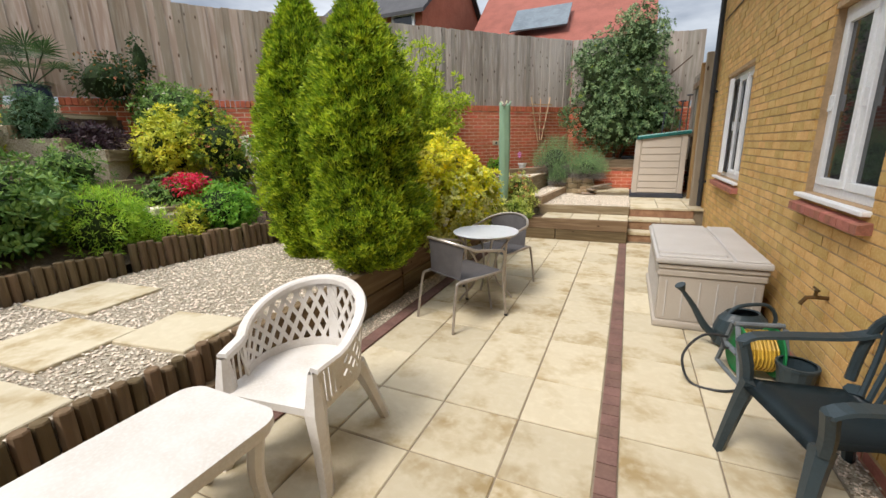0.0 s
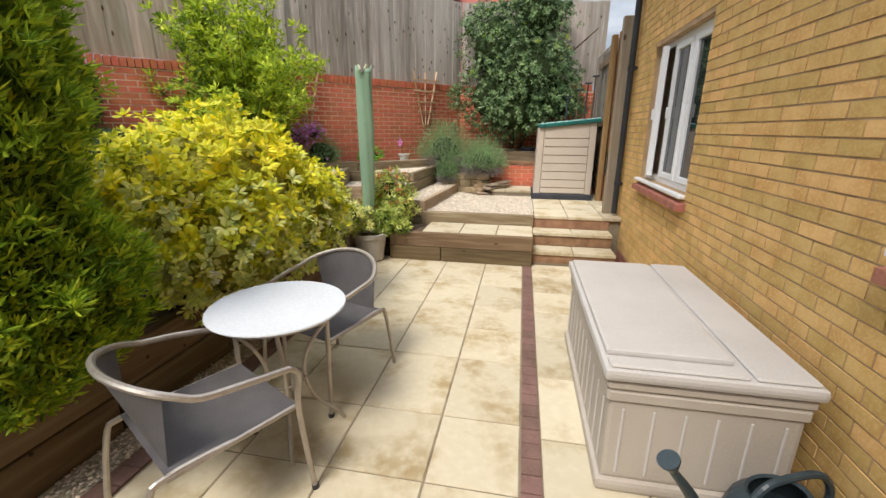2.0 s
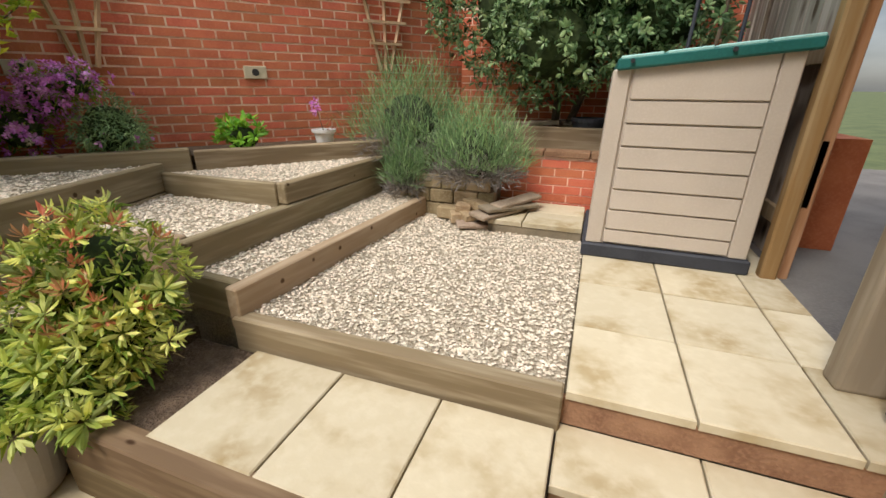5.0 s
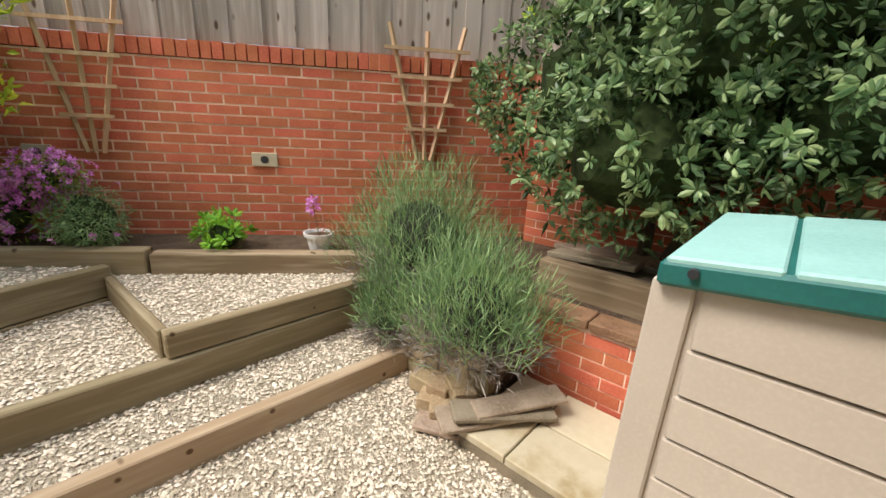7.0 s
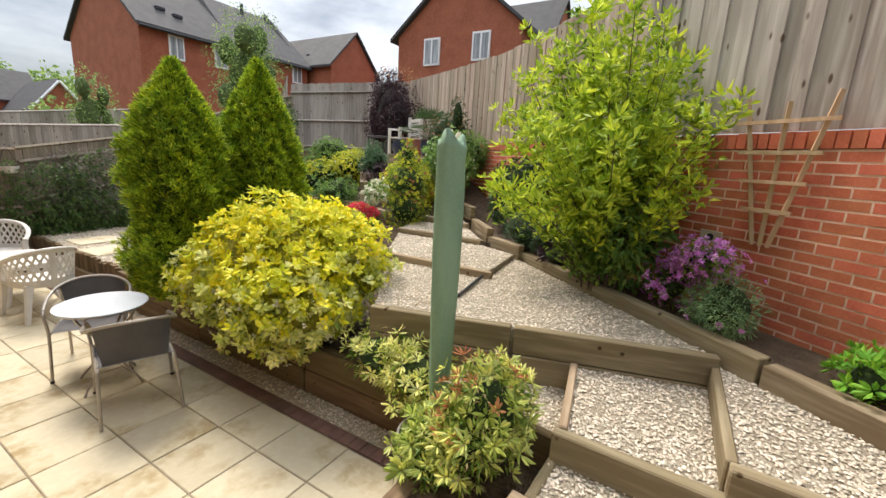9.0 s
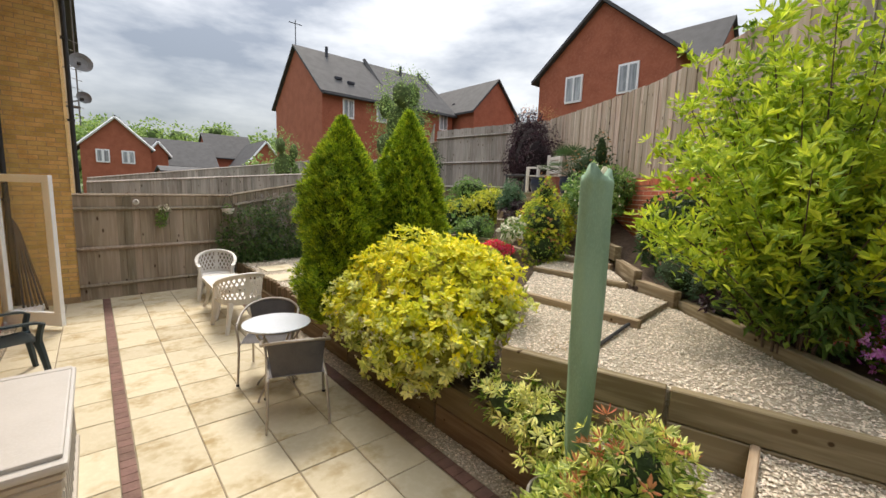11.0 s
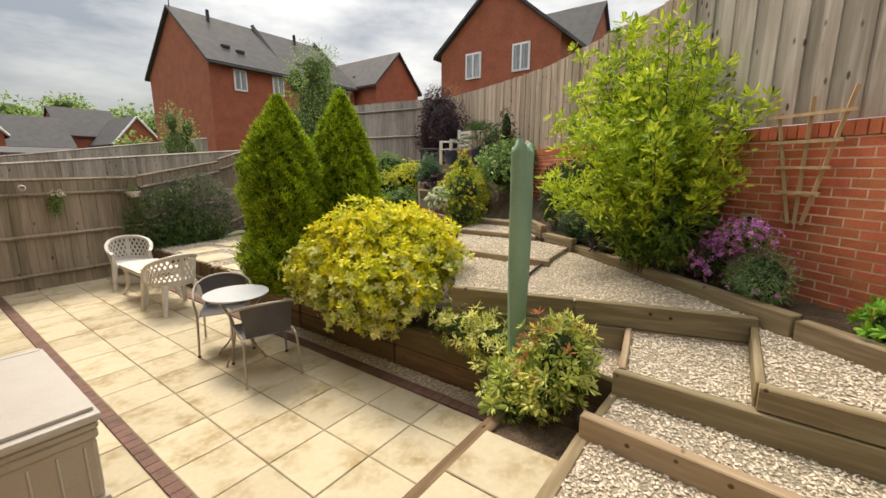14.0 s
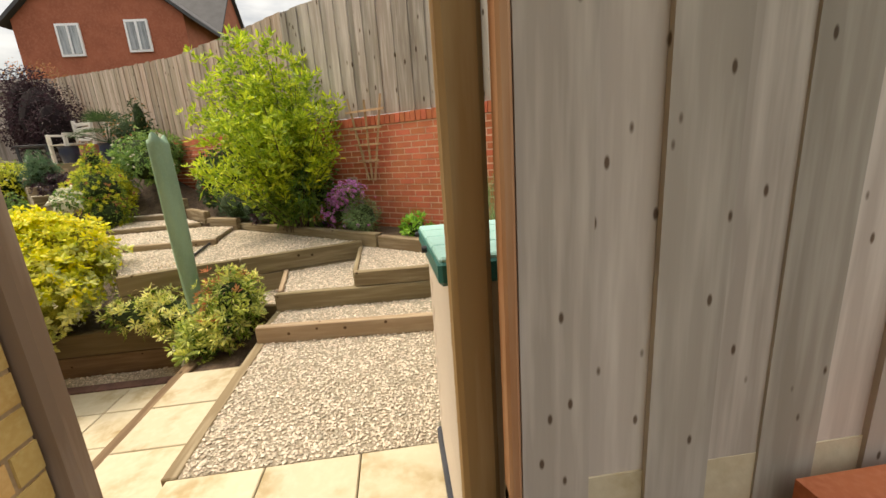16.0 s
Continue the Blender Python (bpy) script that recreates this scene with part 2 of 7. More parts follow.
def leaf_mat(name, a, b, c, transl=0.35, vary=0.3, rough=0.5, bright=1.65):
    a, b, c = (tuple(min(0.85, v * bright) for v in q) for q in (a, b, c))
    return material(name, a, b, c, scale=3.0, fine=14, rough=rough, bump=0, vary=vary, island=True, transl=transl, spec=0.3)


M["conifer"] = leaf_mat("conifer_spray", (0.22, 0.31, 0.02), (0.13, 0.21, 0.015), (0.46, 0.48, 0.03), vary=0.4)
# Dark green that puts the shade deep inside a crown into colour.
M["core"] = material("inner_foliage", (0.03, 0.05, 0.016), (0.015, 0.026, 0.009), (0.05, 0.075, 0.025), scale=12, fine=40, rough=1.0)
M["choisya"] = leaf_mat("golden_leaf", (0.52, 0.47, 0.015), (0.38, 0.40, 0.02), (0.53, 0.50, 0.10), vary=0.28)
M["cream_leaf"] = leaf_mat("cream_edged_leaf", (0.50, 0.49, 0.17), (0.34, 0.38, 0.08), (0.53, 0.52, 0.34), vary=0.3)
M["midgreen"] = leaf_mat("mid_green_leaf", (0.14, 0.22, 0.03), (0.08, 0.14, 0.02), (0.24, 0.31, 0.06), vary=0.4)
M["curtained"] = material("curtained_pane", (0.40, 0.43, 0.46), (0.16, 0.18, 0.20), (0.52, 0.54, 0.56), scale=2.5, fine=9, rough=0.15, bump=0, stretch=(4, 4, 0.3), spec=0.5)
M["fine_slate"] = material("grey_dish", (0.22, 0.23, 0.25), scale=5, rough=0.5, bump=0)
M["laurel"] = leaf_mat("laurel_leaf", (0.13, 0.21, 0.09), (0.075, 0.13, 0.055), (0.30, 0.38, 0.21), rough=0.3, vary=0.5)
M["lime"] = leaf_mat("lime_leaf", (0.30, 0.38, 0.03), (0.17, 0.25, 0.02), (0.46, 0.49, 0.07), vary=0.4)
M["lavender"] = leaf_mat("lavender_stem", (0.17, 0.275, 0.12), (0.10, 0.17, 0.075), (0.28, 0.37, 0.21), vary=0.45)
M["twig"] = leaf_mat("grey_twig", (0.17, 0.15, 0.14), (0.11, 0.10, 0.09), (0.25, 0.23, 0.22), transl=0.1)
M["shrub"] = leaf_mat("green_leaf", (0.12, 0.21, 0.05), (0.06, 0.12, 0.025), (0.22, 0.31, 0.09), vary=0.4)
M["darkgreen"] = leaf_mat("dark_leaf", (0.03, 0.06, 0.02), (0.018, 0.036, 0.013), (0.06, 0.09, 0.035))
M["purple"] = leaf_mat("purple_leaf", (0.028, 0.014, 0.018), (0.016, 0.008, 0.011), (0.055, 0.025, 0.035))
M["flower_p"] = leaf_mat("purple_petal", (0.50, 0.20, 0.48), (0.36, 0.10, 0.38), (0.56, 0.42, 0.56), vary=0.4)
M["flower_r"] = leaf_mat("red_petal", (0.50, 0.03, 0.07), (0.38, 0.02, 0.05), (0.55, 0.10, 0.14))
M["flower_w"] = leaf_mat("white_petal", (0.84, 0.82, 0.70), (0.76, 0.72, 0.56), (0.85, 0.85, 0.80), vary=0.1, bright=1.0)
M["pieris"] = leaf_mat("pieris_leaf", (0.44, 0.46, 0.13), (0.25, 0.31, 0.06), (0.52, 0.52, 0.26), vary=0.4)
M["pieris_red"] = leaf_mat("red_young_leaf", (0.42, 0.13, 0.07), (0.28, 0.14, 0.06), (0.50, 0.26, 0.14), vary=0.3)
M["bronze"] = leaf_mat("bronze_leaf", (0.27, 0.12, 0.05), (0.16, 0.10, 0.04), (0.42, 0.16, 0.08))
M["bark"] = material("bark", (0.14, 0.10, 0.07), (0.08, 0.055, 0.04), scale=14, fine=90, bump=0.8, stretch=(1, 1, 0.3))
M["yellow"] = leaf_mat("yellow_leaf", (0.42, 0.40, 0.03), (0.22, 0.27, 0.03), (0.62, 0.55, 0.08))
M["dry"] = leaf_mat("dry_stem", (0.36, 0.27, 0.15), (0.24, 0.17, 0.09), (0.48, 0.38, 0.24), transl=0.1)
M["bluegreen"] = leaf_mat("blue_green_leaf", (0.06, 0.12, 0.06), (0.035, 0.075, 0.04), (0.12, 0.19, 0.10))
M["bright"] = leaf_mat("bright_green_leaf", (0.13, 0.30, 0.03), (0.07, 0.18, 0.02), (0.26, 0.42, 0.05))
M["lime2"] = leaf_mat("lime_spray", (0.27, 0.42, 0.04), (0.15, 0.28, 0.03), (0.45, 0.55, 0.07))
M["treeleaf"] = leaf_mat("tree_leaf", (0.17, 0.26, 0.08), (0.10, 0.17, 0.05), (0.27, 0.35, 0.13), vary=0.4)
M["farleaf"] = leaf_mat("far_tree_leaf", (0.19, 0.27, 0.08), (0.12, 0.19, 0.05), (0.27, 0.34, 0.12))
# Dark grey-green fill, the shade between lavender stems put into colour.
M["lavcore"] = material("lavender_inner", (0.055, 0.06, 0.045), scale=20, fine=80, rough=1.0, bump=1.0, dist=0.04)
# Darker purple fill, painting the shade behind the purple leaves.
M["purplecore"] = material("purple_inner", (0.014, 0.008, 0.010), scale=10, rough=1.0)
M["goldcore"] = material("inner_gold_foliage", (0.42, 0.41, 0.06), (0.14, 0.16, 0.02), (0.55, 0.52, 0.10), scale=14, fine=60, rough=1.0, bump=1.0, dist=0.05)
M["fence_warm"] = knotty("warm_fence_board", (0.44, 0.365, 0.30), (0.27, 0.19, 0.135), (0.57, 0.51, 0.45), 2, knot_size=0.12, dense=1.4)
M["post_grey"] = knotty("grey_brown_post", (0.40, 0.32, 0.245), (0.20, 0.15, 0.105), (0.52, 0.44, 0.36), 2, knot_size=0.13, dense=1.3)
M["solar"] = material("solar_glass", (0.16, 0.20, 0.23), scale=2, fine=9, rough=0.2, bump=0)
M["slate"] = material("broken_slab", (0.36, 0.29, 0.22), (0.22, 0.17, 0.12), scale=9, fine=70, vary=0.25, bump=0.6)

# ---- shapes ----


def mesh_ob(name, bm, mat, parent=None, label="", smooth=False, kind=""):
    me = bpy.data.meshes.new(name)
    bm.to_mesh(me)
    bm.free()
    if smooth:
        for p in me.polygons:
            p.use_smooth = True
    me.materials.append(mat)
    o = new(name, me)
    if parent is not None:
        o.parent = parent
    return tagged(o, label=label, kind=kind)


part = mesh_ob


def holder(name, label, category, loc=(0, 0, 0), rz=0, group=""):
    e = new(name)
    e.empty_display_size = 0.1
    e.matrix_basis = pose(*loc, 0, 0, rz)
    return tagged(e, label, category, group)


def add_box(bm, x0, x1, y0, y1, z0, z1, m=None, bevel=0.0, taper=1.0):
    """taper: the top's size over the bottom's."""
    cx, cy = (x0 + x1) / 2, (y0 + y1) / 2
    vs = []
    for z, s in ((z0, 1.0), (z1, taper)):
        for x, y in ((x0, y0), (x1, y0), (x1, y1), (x0, y1)):
            v = Vector((cx + (x - cx) * s, cy + (y - cy) * s, z))
            vs.append(bm.verts.new(m @ v if m else v))
    fs = [bm.faces.new([vs[i] for i in f]) for f in ((3, 2, 1, 0), (4, 5, 6, 7), (0, 1, 5, 4), (1, 2, 6, 5), (2, 3, 7, 6), (3, 0, 4, 7))]
    if bevel:
        es = list({e for f in fs for e in f.edges})
        bmesh.ops.bevel(bm, geom=es, offset=bevel, segments=2 if bevel > 0.012 else 1, profile=0.6, affect="EDGES")
    return bm


def box(name, x0, x1, y0, y1, z0, z1, mat, parent=None, label="", bevel=0.0, m=None, taper=1.0, kind=""):
    return mesh_ob(name, add_box(bmesh.new(), x0, x1, y0, y1, z0, z1, m, bevel, taper), mat, parent, label, kind=kind)


def along(p, q):
    """A frame at p whose x axis points to q, level."""
    a = math.atan2(q[1] - p[1], q[0] - p[0])
    return pose(p[0], p[1], 0, 0, 0, math.degrees(a)), math.hypot(q[0] - p[0], q[1] - p[1])


def add_beam(bm, p, q, w, z0, z1, side=0.0, bevel=0.006):
    m, l = along(p, q)
    return add_box(bm, 0, l, side - w / 2, side + w / 2, z0, z1, m, bevel)


def add_tube(bm, pts, r, seg=8, closed=False, taper=None):
    pts = [Vector(p) for p in pts]
    rings = []
    n = len(pts)
    up = Vector((0, 0, 1))
    for i, p in enumerate(pts):
        a = pts[(i - 1) % n] if (i > 0 or closed) else p
        b = pts[(i + 1) % n] if (i < n - 1 or closed) else p
        d = (b - a).normalized()
        if abs(d.dot(up)) > 0.95:
            up = Vector((1, 0, 0)) if abs(d.x) < 0.9 else Vector((0, 1, 0))
        u = d.cross(up).normalized()
        v = u.cross(d).normalized()
        up = v
        rr = r if taper is None else r + (taper - r) * i / max(1, n - 1)
        rings.append([bm.verts.new(p + (u * math.cos(2 * math.pi * k / seg) + v * math.sin(2 * math.pi * k / seg)) * rr) for k in range(seg)])
    for i in range(n if closed else n - 1):
        a, b = rings[i], rings[(i + 1) % n]
        for k in range(seg):
            bm.faces.new((a[k], a[(k + 1) % seg], b[(k + 1) % seg], b[k]))
    if not closed:
        bm.faces.new(rings[0][::-1])
        bm.faces.new(rings[-1])
    return bm


def curve_pts(pts, n=6):
    """A smooth line through the points."""
    pts = [Vector(p) for p in pts]
    out = []
    for i in range(len(pts) - 1):
        p0, p1, p2, p3 = pts[max(i - 1, 0)], pts[i], pts[i + 1], pts[min(i + 2, len(pts) - 1)]
        for k in range(n):
            t = k / n
            out.append(0.5 * ((2 * p1) + (p2 - p0) * t + (2 * p0 - 5 * p1 + 4 * p2 - p3) * t * t + (3 * p1 - p0 - 3 * p2 + p3) * t ** 3))
    out.append(pts[-1])
    return out


def add_lathe(bm, profile, seg=24, m=None, cap_bottom=True, cap_top=False):
    rings = []
    for r, z in profile:
        rings.append([bm.verts.new((m @ Vector((r * math.cos(2 * math.pi * k / seg), r * math.sin(2 * math.pi * k / seg), z))) if m else
                                   (r * math.cos(2 * math.pi * k / seg), r * math.sin(2 * math.pi * k / seg), z)) for k in range(seg)])
    for a, b in zip(rings, rings[1:]):
        for k in range(seg):
            bm.faces.new((a[k], a[(k + 1) % seg], b[(k + 1) % seg], b[k]))
    if cap_bottom:
        bm.faces.new(rings[0][::-1])
    if cap_top:
        bm.faces.new(rings[-1])
    return bm


def add_prism(bm, poly, z0, z1, bevel=0.0):
    n = len(poly)
    lo = [bm.verts.new((p[0], p[1], z0)) for p in poly]
    hi = [bm.verts.new((p[0], p[1], z1)) for p in poly]
    fs = [bm.faces.new(lo[::-1]), bm.faces.new(hi)]
    fs += [bm.faces.new((lo[i], lo[(i + 1) % n], hi[(i + 1) % n], hi[i])) for i in range(n)]
    bmesh.ops.recalc_face_normals(bm, faces=fs)
    return bm


def prism(name, poly, z0, z1, mat, parent=None, label="", kind=""):
    return mesh_ob(name, add_prism(bmesh.new(), poly, z0, z1), mat, parent, label, kind=kind)


def cloud(name, verts, faces, mat, parent=None, label="", kind="", category="", smooth=False):
    me = bpy.data.meshes.new(name)
    me.from_pydata(verts, [], faces)
    me.materials.append(mat)
    if smooth:
        me.polygons.foreach_set("use_smooth", [True] * len(me.polygons))
    me.update()
    o = new(name, me)
    if parent is not None:
        o.parent = parent
    return tagged(o, label, category, "", kind)


def leaf_mesh(name, centres, normals, length, width, mat, parent, seed=0, droop=0.3, up=0.3, fold=0.25, label="", kind="stuff"):
    """Leaves as folded blades of two quads each: centres and outward normals are arrays."""
    rng = np.random.default_rng(seed)
    n = len(centres)
    d = normals + rng.normal(0, 0.55, (n, 3)) + np.array([0, 0, up])
    d /= np.linalg.norm(d, axis=1)[:, None]
    s = np.cross(d, rng.normal(0, 1, (n, 3)))
    s /= np.linalg.norm(s, axis=1)[:, None]
    w = np.cross(s, d)
    L = length * rng.uniform(0.6, 1.25, (n, 1))
    Wd = width * rng.uniform(0.7, 1.2, (n, 1))
    p0 = centres
    tip = p0 + d * L + np.array([0, 0, -1]) * L * droop
    mid = p0 + d * L * 0.5 - w * Wd * fold
    a = p0 + d * L * 0.45 + s * Wd * 0.5
    b = p0 + d * L * 0.45 - s * Wd * 0.5
    V = np.stack([p0, a, tip, b, mid], axis=1).reshape(-1, 3)
    i = np.arange(n)[:, None] * 5
    F = np.concatenate([np.concatenate([i, i + 1, i + 4], 1), np.concatenate([i + 1, i + 2, i + 4], 1),
                        np.concatenate([i + 2, i + 3, i + 4], 1), np.concatenate([i + 3, i, i + 4], 1)])
    return cloud(name, V.tolist(), F.tolist(), mat, parent, label, kind)


def rosettes(name, centres, normals, count, length, width, mat, parent, seed=0, tilt=0.5, up=0.35, label="", kind="stuff"):
    """Whorls of oval leaves: count leaves round the shoot at each centre, lifted by tilt."""
    rng = np.random.default_rng(seed)
    m = len(centres)
    ax = normals + rng.normal(0, 0.28, (m, 3)) + np.array([0, 0, up])
    ax /= np.linalg.norm(ax, axis=1)[:, None]
    s = np.cross(ax, rng.normal(0, 1, (m, 3)))
    s /= np.linalg.norm(s, axis=1)[:, None]
    w = np.cross(ax, s)
    size = rng.uniform(0.7, 1.25, (m, 1))
    a = (np.arange(count) * 2.399)[None] + rng.uniform(0, 6.28, (m, 1)) + rng.normal(0, 0.2, (m, count))
    el = (tilt + 0.55 * (np.arange(count) / count))[None] + rng.normal(0, 0.18, (m, count))
    r = s[:, None] * np.cos(a)[..., None] + w[:, None] * np.sin(a)[..., None]
    d = (r * np.cos(el)[..., None] + ax[:, None] * np.sin(el)[..., None]).reshape(-1, 3)
    t = (w[:, None] * np.cos(a)[..., None] - s[:, None] * np.sin(a)[..., None]).reshape(-1, 3)
    nn = np.cross(t, d)
    k = (size * rng.uniform(0.75, 1.15, (m, count))).reshape(-1, 1)
    p0 = np.repeat(centres, count, axis=0) + d * length * 0.12
    L, Wd = length * k, width * k
    mid = p0 + d * L * 0.5 + nn * Wd * 0.22 * -1
    tip = p0 + d * L - nn * L * 0.12
    V = np.stack([p0, p0 + d * L * 0.35 + t * Wd * 0.45, p0 + d * L * 0.72 + t * Wd * 0.42, tip, p0 + d * L * 0.72 - t * Wd * 0.42, p0 + d * L * 0.35 - t * Wd * 0.45, mid], axis=1).reshape(-1, 3)
    i = np.arange(len(p0))[:, None] * 7
    F = np.concatenate([np.concatenate([i + j, i + (j + 1) % 6, i + 6], 1) for j in range(6)])
    return cloud(name, V.tolist(), F.tolist(), mat, parent, label, kind)


def blob_points(n, lobes, seed=0, shell=0.75):
    """Points through the outer part of a heap of ellipsoids (x, y, z, rx, ry, rz), with normals."""
    rng = np.random.default_rng(seed)
    lobes = np.array(lobes, float)
    area = lobes[:, 3] * lobes[:, 5] + lobes[:, 4] * lobes[:, 5] + lobes[:, 3] * lobes[:, 4]
    pick = rng.choice(len(lobes), n, p=area / area.sum())
    u = rng.normal(0, 1, (n, 3))
    u /= np.linalg.norm(u, axis=1)[:, None]
    k = rng.uniform(shell, 1.05, (n, 1)) + 0.10 * np.sin(u[:, :1] * 9 + lobes[pick, :1] * 5) * np.cos(u[:, 2:] * 8)
    c = lobes[pick, :3] + u * lobes[pick, 3:] * k
    nn = u / lobes[pick, 3:]
    nn /= np.linalg.norm(nn, axis=1)[:, None]
    return c, nn


# Solid lobes that fill the crown; the dark core colours carry its inner shade.
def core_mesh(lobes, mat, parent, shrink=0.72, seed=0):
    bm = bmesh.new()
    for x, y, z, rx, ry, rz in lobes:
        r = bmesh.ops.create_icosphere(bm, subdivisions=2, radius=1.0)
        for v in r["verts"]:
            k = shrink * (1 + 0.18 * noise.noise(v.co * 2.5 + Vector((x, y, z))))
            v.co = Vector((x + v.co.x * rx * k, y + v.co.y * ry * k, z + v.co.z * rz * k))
    return mesh_ob("inner_crown", bm, mat, parent, "solid fill behind the outer leaves")


# ---- the walls' lines ----
HX = 1.15          # the house's garden wall
PATIO_N, PATIO_S = 6.6, -1.4
LAND = 0.47


def back(x, off=0.0):
    """The long boundary wall's line, from the far corner to the gate side."""
    return 4.44 + 1.193 * (x + 6.43) + off


BA, BB = (-12.0, back(-12.0)), (-1.35, back(-1.35))

# ---- ground, paving ----
prism("ground", [(-400, -400), (400, -400), (400, 400), (-400, 400)], -0.5, -0.09, M["ground"], kind="structure")
floor = box("floor", -2.02, HX + 0.02, PATIO_S - 0.2, 6.62, -0.09, -0.008, M["joint"], kind="structure")
path_out = box("path", HX, 4.5, 7.6, 13, -0.09, LAND - 0.02, M["tar"], kind="structure")
SLABS = []


def slab(x0, x1, y0, y1, z, parent, t=0.035, rng=random.Random(5)):
    SLABS.append((x0 + 0.004, x1 - 0.004, y0 + 0.004, y1 - 0.004, z + rng.uniform(-0.0015, 0.0015), parent, t))


rows_w = [6.6, 5.82, 5.33, 4.88, 4.43, 3.83, 3.38, 2.93, 2.33, 1.88, 1.43, 0.83, 0.38, -0.07, -0.67, -1.12, -1.5]
cols_w = [(-1.70, -1.33), (-1.33, -0.88), (-0.88, -0.42), (-0.42, 0.0)]
for ci, (xa, xb) in enumerate(cols_w):
    for a, b in zip(rows_w, rows_w[1:]):
        slab(xa, xb, b, a, 0, floor)
rows_e = [6.6, 6.18, 5.74, 5.29, 4.84, 4.3, 3.75, 3.3, 2.85, 2.39, 1.94, 1.49, 1.04, 0.44, -0.01, -0.46, -1.06, -1.5]
for xa, xb in ((0.1, 0.55), (0.55, 1.02)):
    for a, b in zip(rows_e, rows_e[1:]):
        slab(xa, xb, b, a, 0, floor)

M["riser"] = material("brown_brick_riser", (0.30, 0.18, 0.105), (0.19, 0.105, 0.06), scale=9, fine=70, bump=0.5)
# steps: brick risers with slab treads
stairs = box("stairs", 0.10, 1.02, 6.6, 7.16, -0.05, 0.02, M["joint"], kind="structure")
for i, (y0, y1) in enumerate(((6.615, 6.89), (6.895, 7.14), (7.145, 7.165))):
    zt = 0.157 * (i + 1)
    part("riser", add_box(bmesh.new(), 0.105, 1.015, y0, y1, zt - 0.157, zt - 0.036, bevel=0.004), M["riser"], stairs, "red-brown brick riser under a stone tread")
    if i < 2:
        slab(0.10, 0.56, y0 - 0.02, y1 + 0.01, zt, stairs)
        slab(0.56, 1.02, y0 - 0.02, y1 + 0.01, zt, stairs)
landing = box("landing", -1.25, HX, 7.17, 9.3, 0.0, LAND - 0.036, M["joint"], kind="structure")
for xa, xb in ((0.115, 0.52), (0.52, 0.94), (0.94, HX)):
    for a, b in zip((7.13, 7.59, 8.05, 8.48, 8.95), (7.59, 8.05, 8.48, 8.95, 9.28)):
        slab(xa, xb, a, b, LAND, landing)
box("paving_bed", -0.55, 0.09, 8.69, 9.27, 0.40, 0.525, M["joint"], kind="structure")
for xa, xb in ((-0.56, -0.31), (-0.31, 0.095)):
    for a, b in zip((8.68, 8.98), (8.98, 9.27)):
        slab(xa, xb, a, b, 0.56, landing)
box("planting_bed", -2.0, -1.58, 6.64, 7.12, 0.0, 0.36, M["soil"], kind="structure")
tread = box("tread_bed", -1.575, 0.10, 6.56, 7.1, 0.0, 0.305, M["soil"], kind="structure")
for xa, xb in ((-1.2, -0.75), (-0.75, -0.32), (-0.32, 0.1)):
    slab(xa, xb, 6.57, 7.09, 0.34, tread)
for i in range(80):
    y = PATIO_S + i * 0.1
    if y < 6.5:
        part("paver", add_box(bmesh.new(), 0.004, 0.096, y + 0.003, y + 0.097, -0.03, 0.004), M["setts"], floor)
        part("paver", add_box(bmesh.new(), -1.82, -1.71, y + 0.003, y + 0.097, -0.03, 0.006), M["setts"], floor)

# ---- timber sleepers and gravel ----
GR = []


def gravel(name, poly, z, density=1900, base=0.0):
    prism(name, poly, base, z - 0.008, M["gravel"], kind="structure")
    GR.append((poly, z, density))


def sleeper(p, q, w, z0, z1, side=0.0, label="weathered brown timber sleeper edging pale gravel"):
    m, l = along(p, q)
    o = mesh_ob("sleeper", add_box(bmesh.new(), 0, l, side - w / 2, side + w / 2, z0, z1, bevel=0.007), M["oak_dark" if "dark" in label else "oak_x"])
    o.matrix_basis = m
    return tagged(o, label, "timber sleeper", "timber sleepers of the terraces")


# the west retaining wall, two courses, and the north one
for a, b in ((1.62, 3.4), (3.42, 5.0), (5.02, 6.5)):
    sleeper((-2.06, a), (-2.06, b), 0.10, -0.02, 0.205, label="dark damp timber sleeper, lower course of a retaining wall")
    sleeper((-2.065, a), (-2.065, b), 0.10, 0.21, 0.43, label="dark brown timber sleeper, upper course of a retaining wall")
sleeper((-2.06, -1.5), (-2.06, 1.6), 0.14, -0.02, 0.24, label="dark brown timber sleeper below a log edging")
sleeper((-1.58, 6.55), (-0.96, 6.55), 0.10, -0.02, 0.165, label="dark damp timber sleeper at the patio's end")
sleeper((-0.95, 6.55), (0.1, 6.55), 0.10, -0.02, 0.165, label="dark damp timber sleeper at the patio's end")
sleeper((-1.58, 6.55), (0.1, 6.55), 0.10, 0.17, 0.335, label="dark brown timber sleeper under sandstone slabs")
sleeper((-1.33, 7.14), (0.11, 7.14), 0.08, 0.30, LAND, label="ribbed tan timber edging holding the gravel landing")
gravel("gravel_landing", [(-1.3, 7.18), (0.11, 7.18), (0.11, 8.69), (-0.56, 8.69), (-0.56, 9.0), (-1.3, 9.05)], LAND, 4200)
# step A
sleeper((-1.33, 7.12), (-1.17, 8.95), 0.07, 0.40, 0.605)
sleeper((-1.36, 7.20), (-1.70, 7.22), 0.05, 0.40, 0.60)
gravel("gravel_step", [(-1.33, 7.2), (-1.17, 9.2), (-1.7, 9.3), (-1.7, 7.2)], 0.595, 3900)
# step B
sleeper((-1.68, 7.2), (-1.60, 9.2), 0.07, 0.58, 0.75)
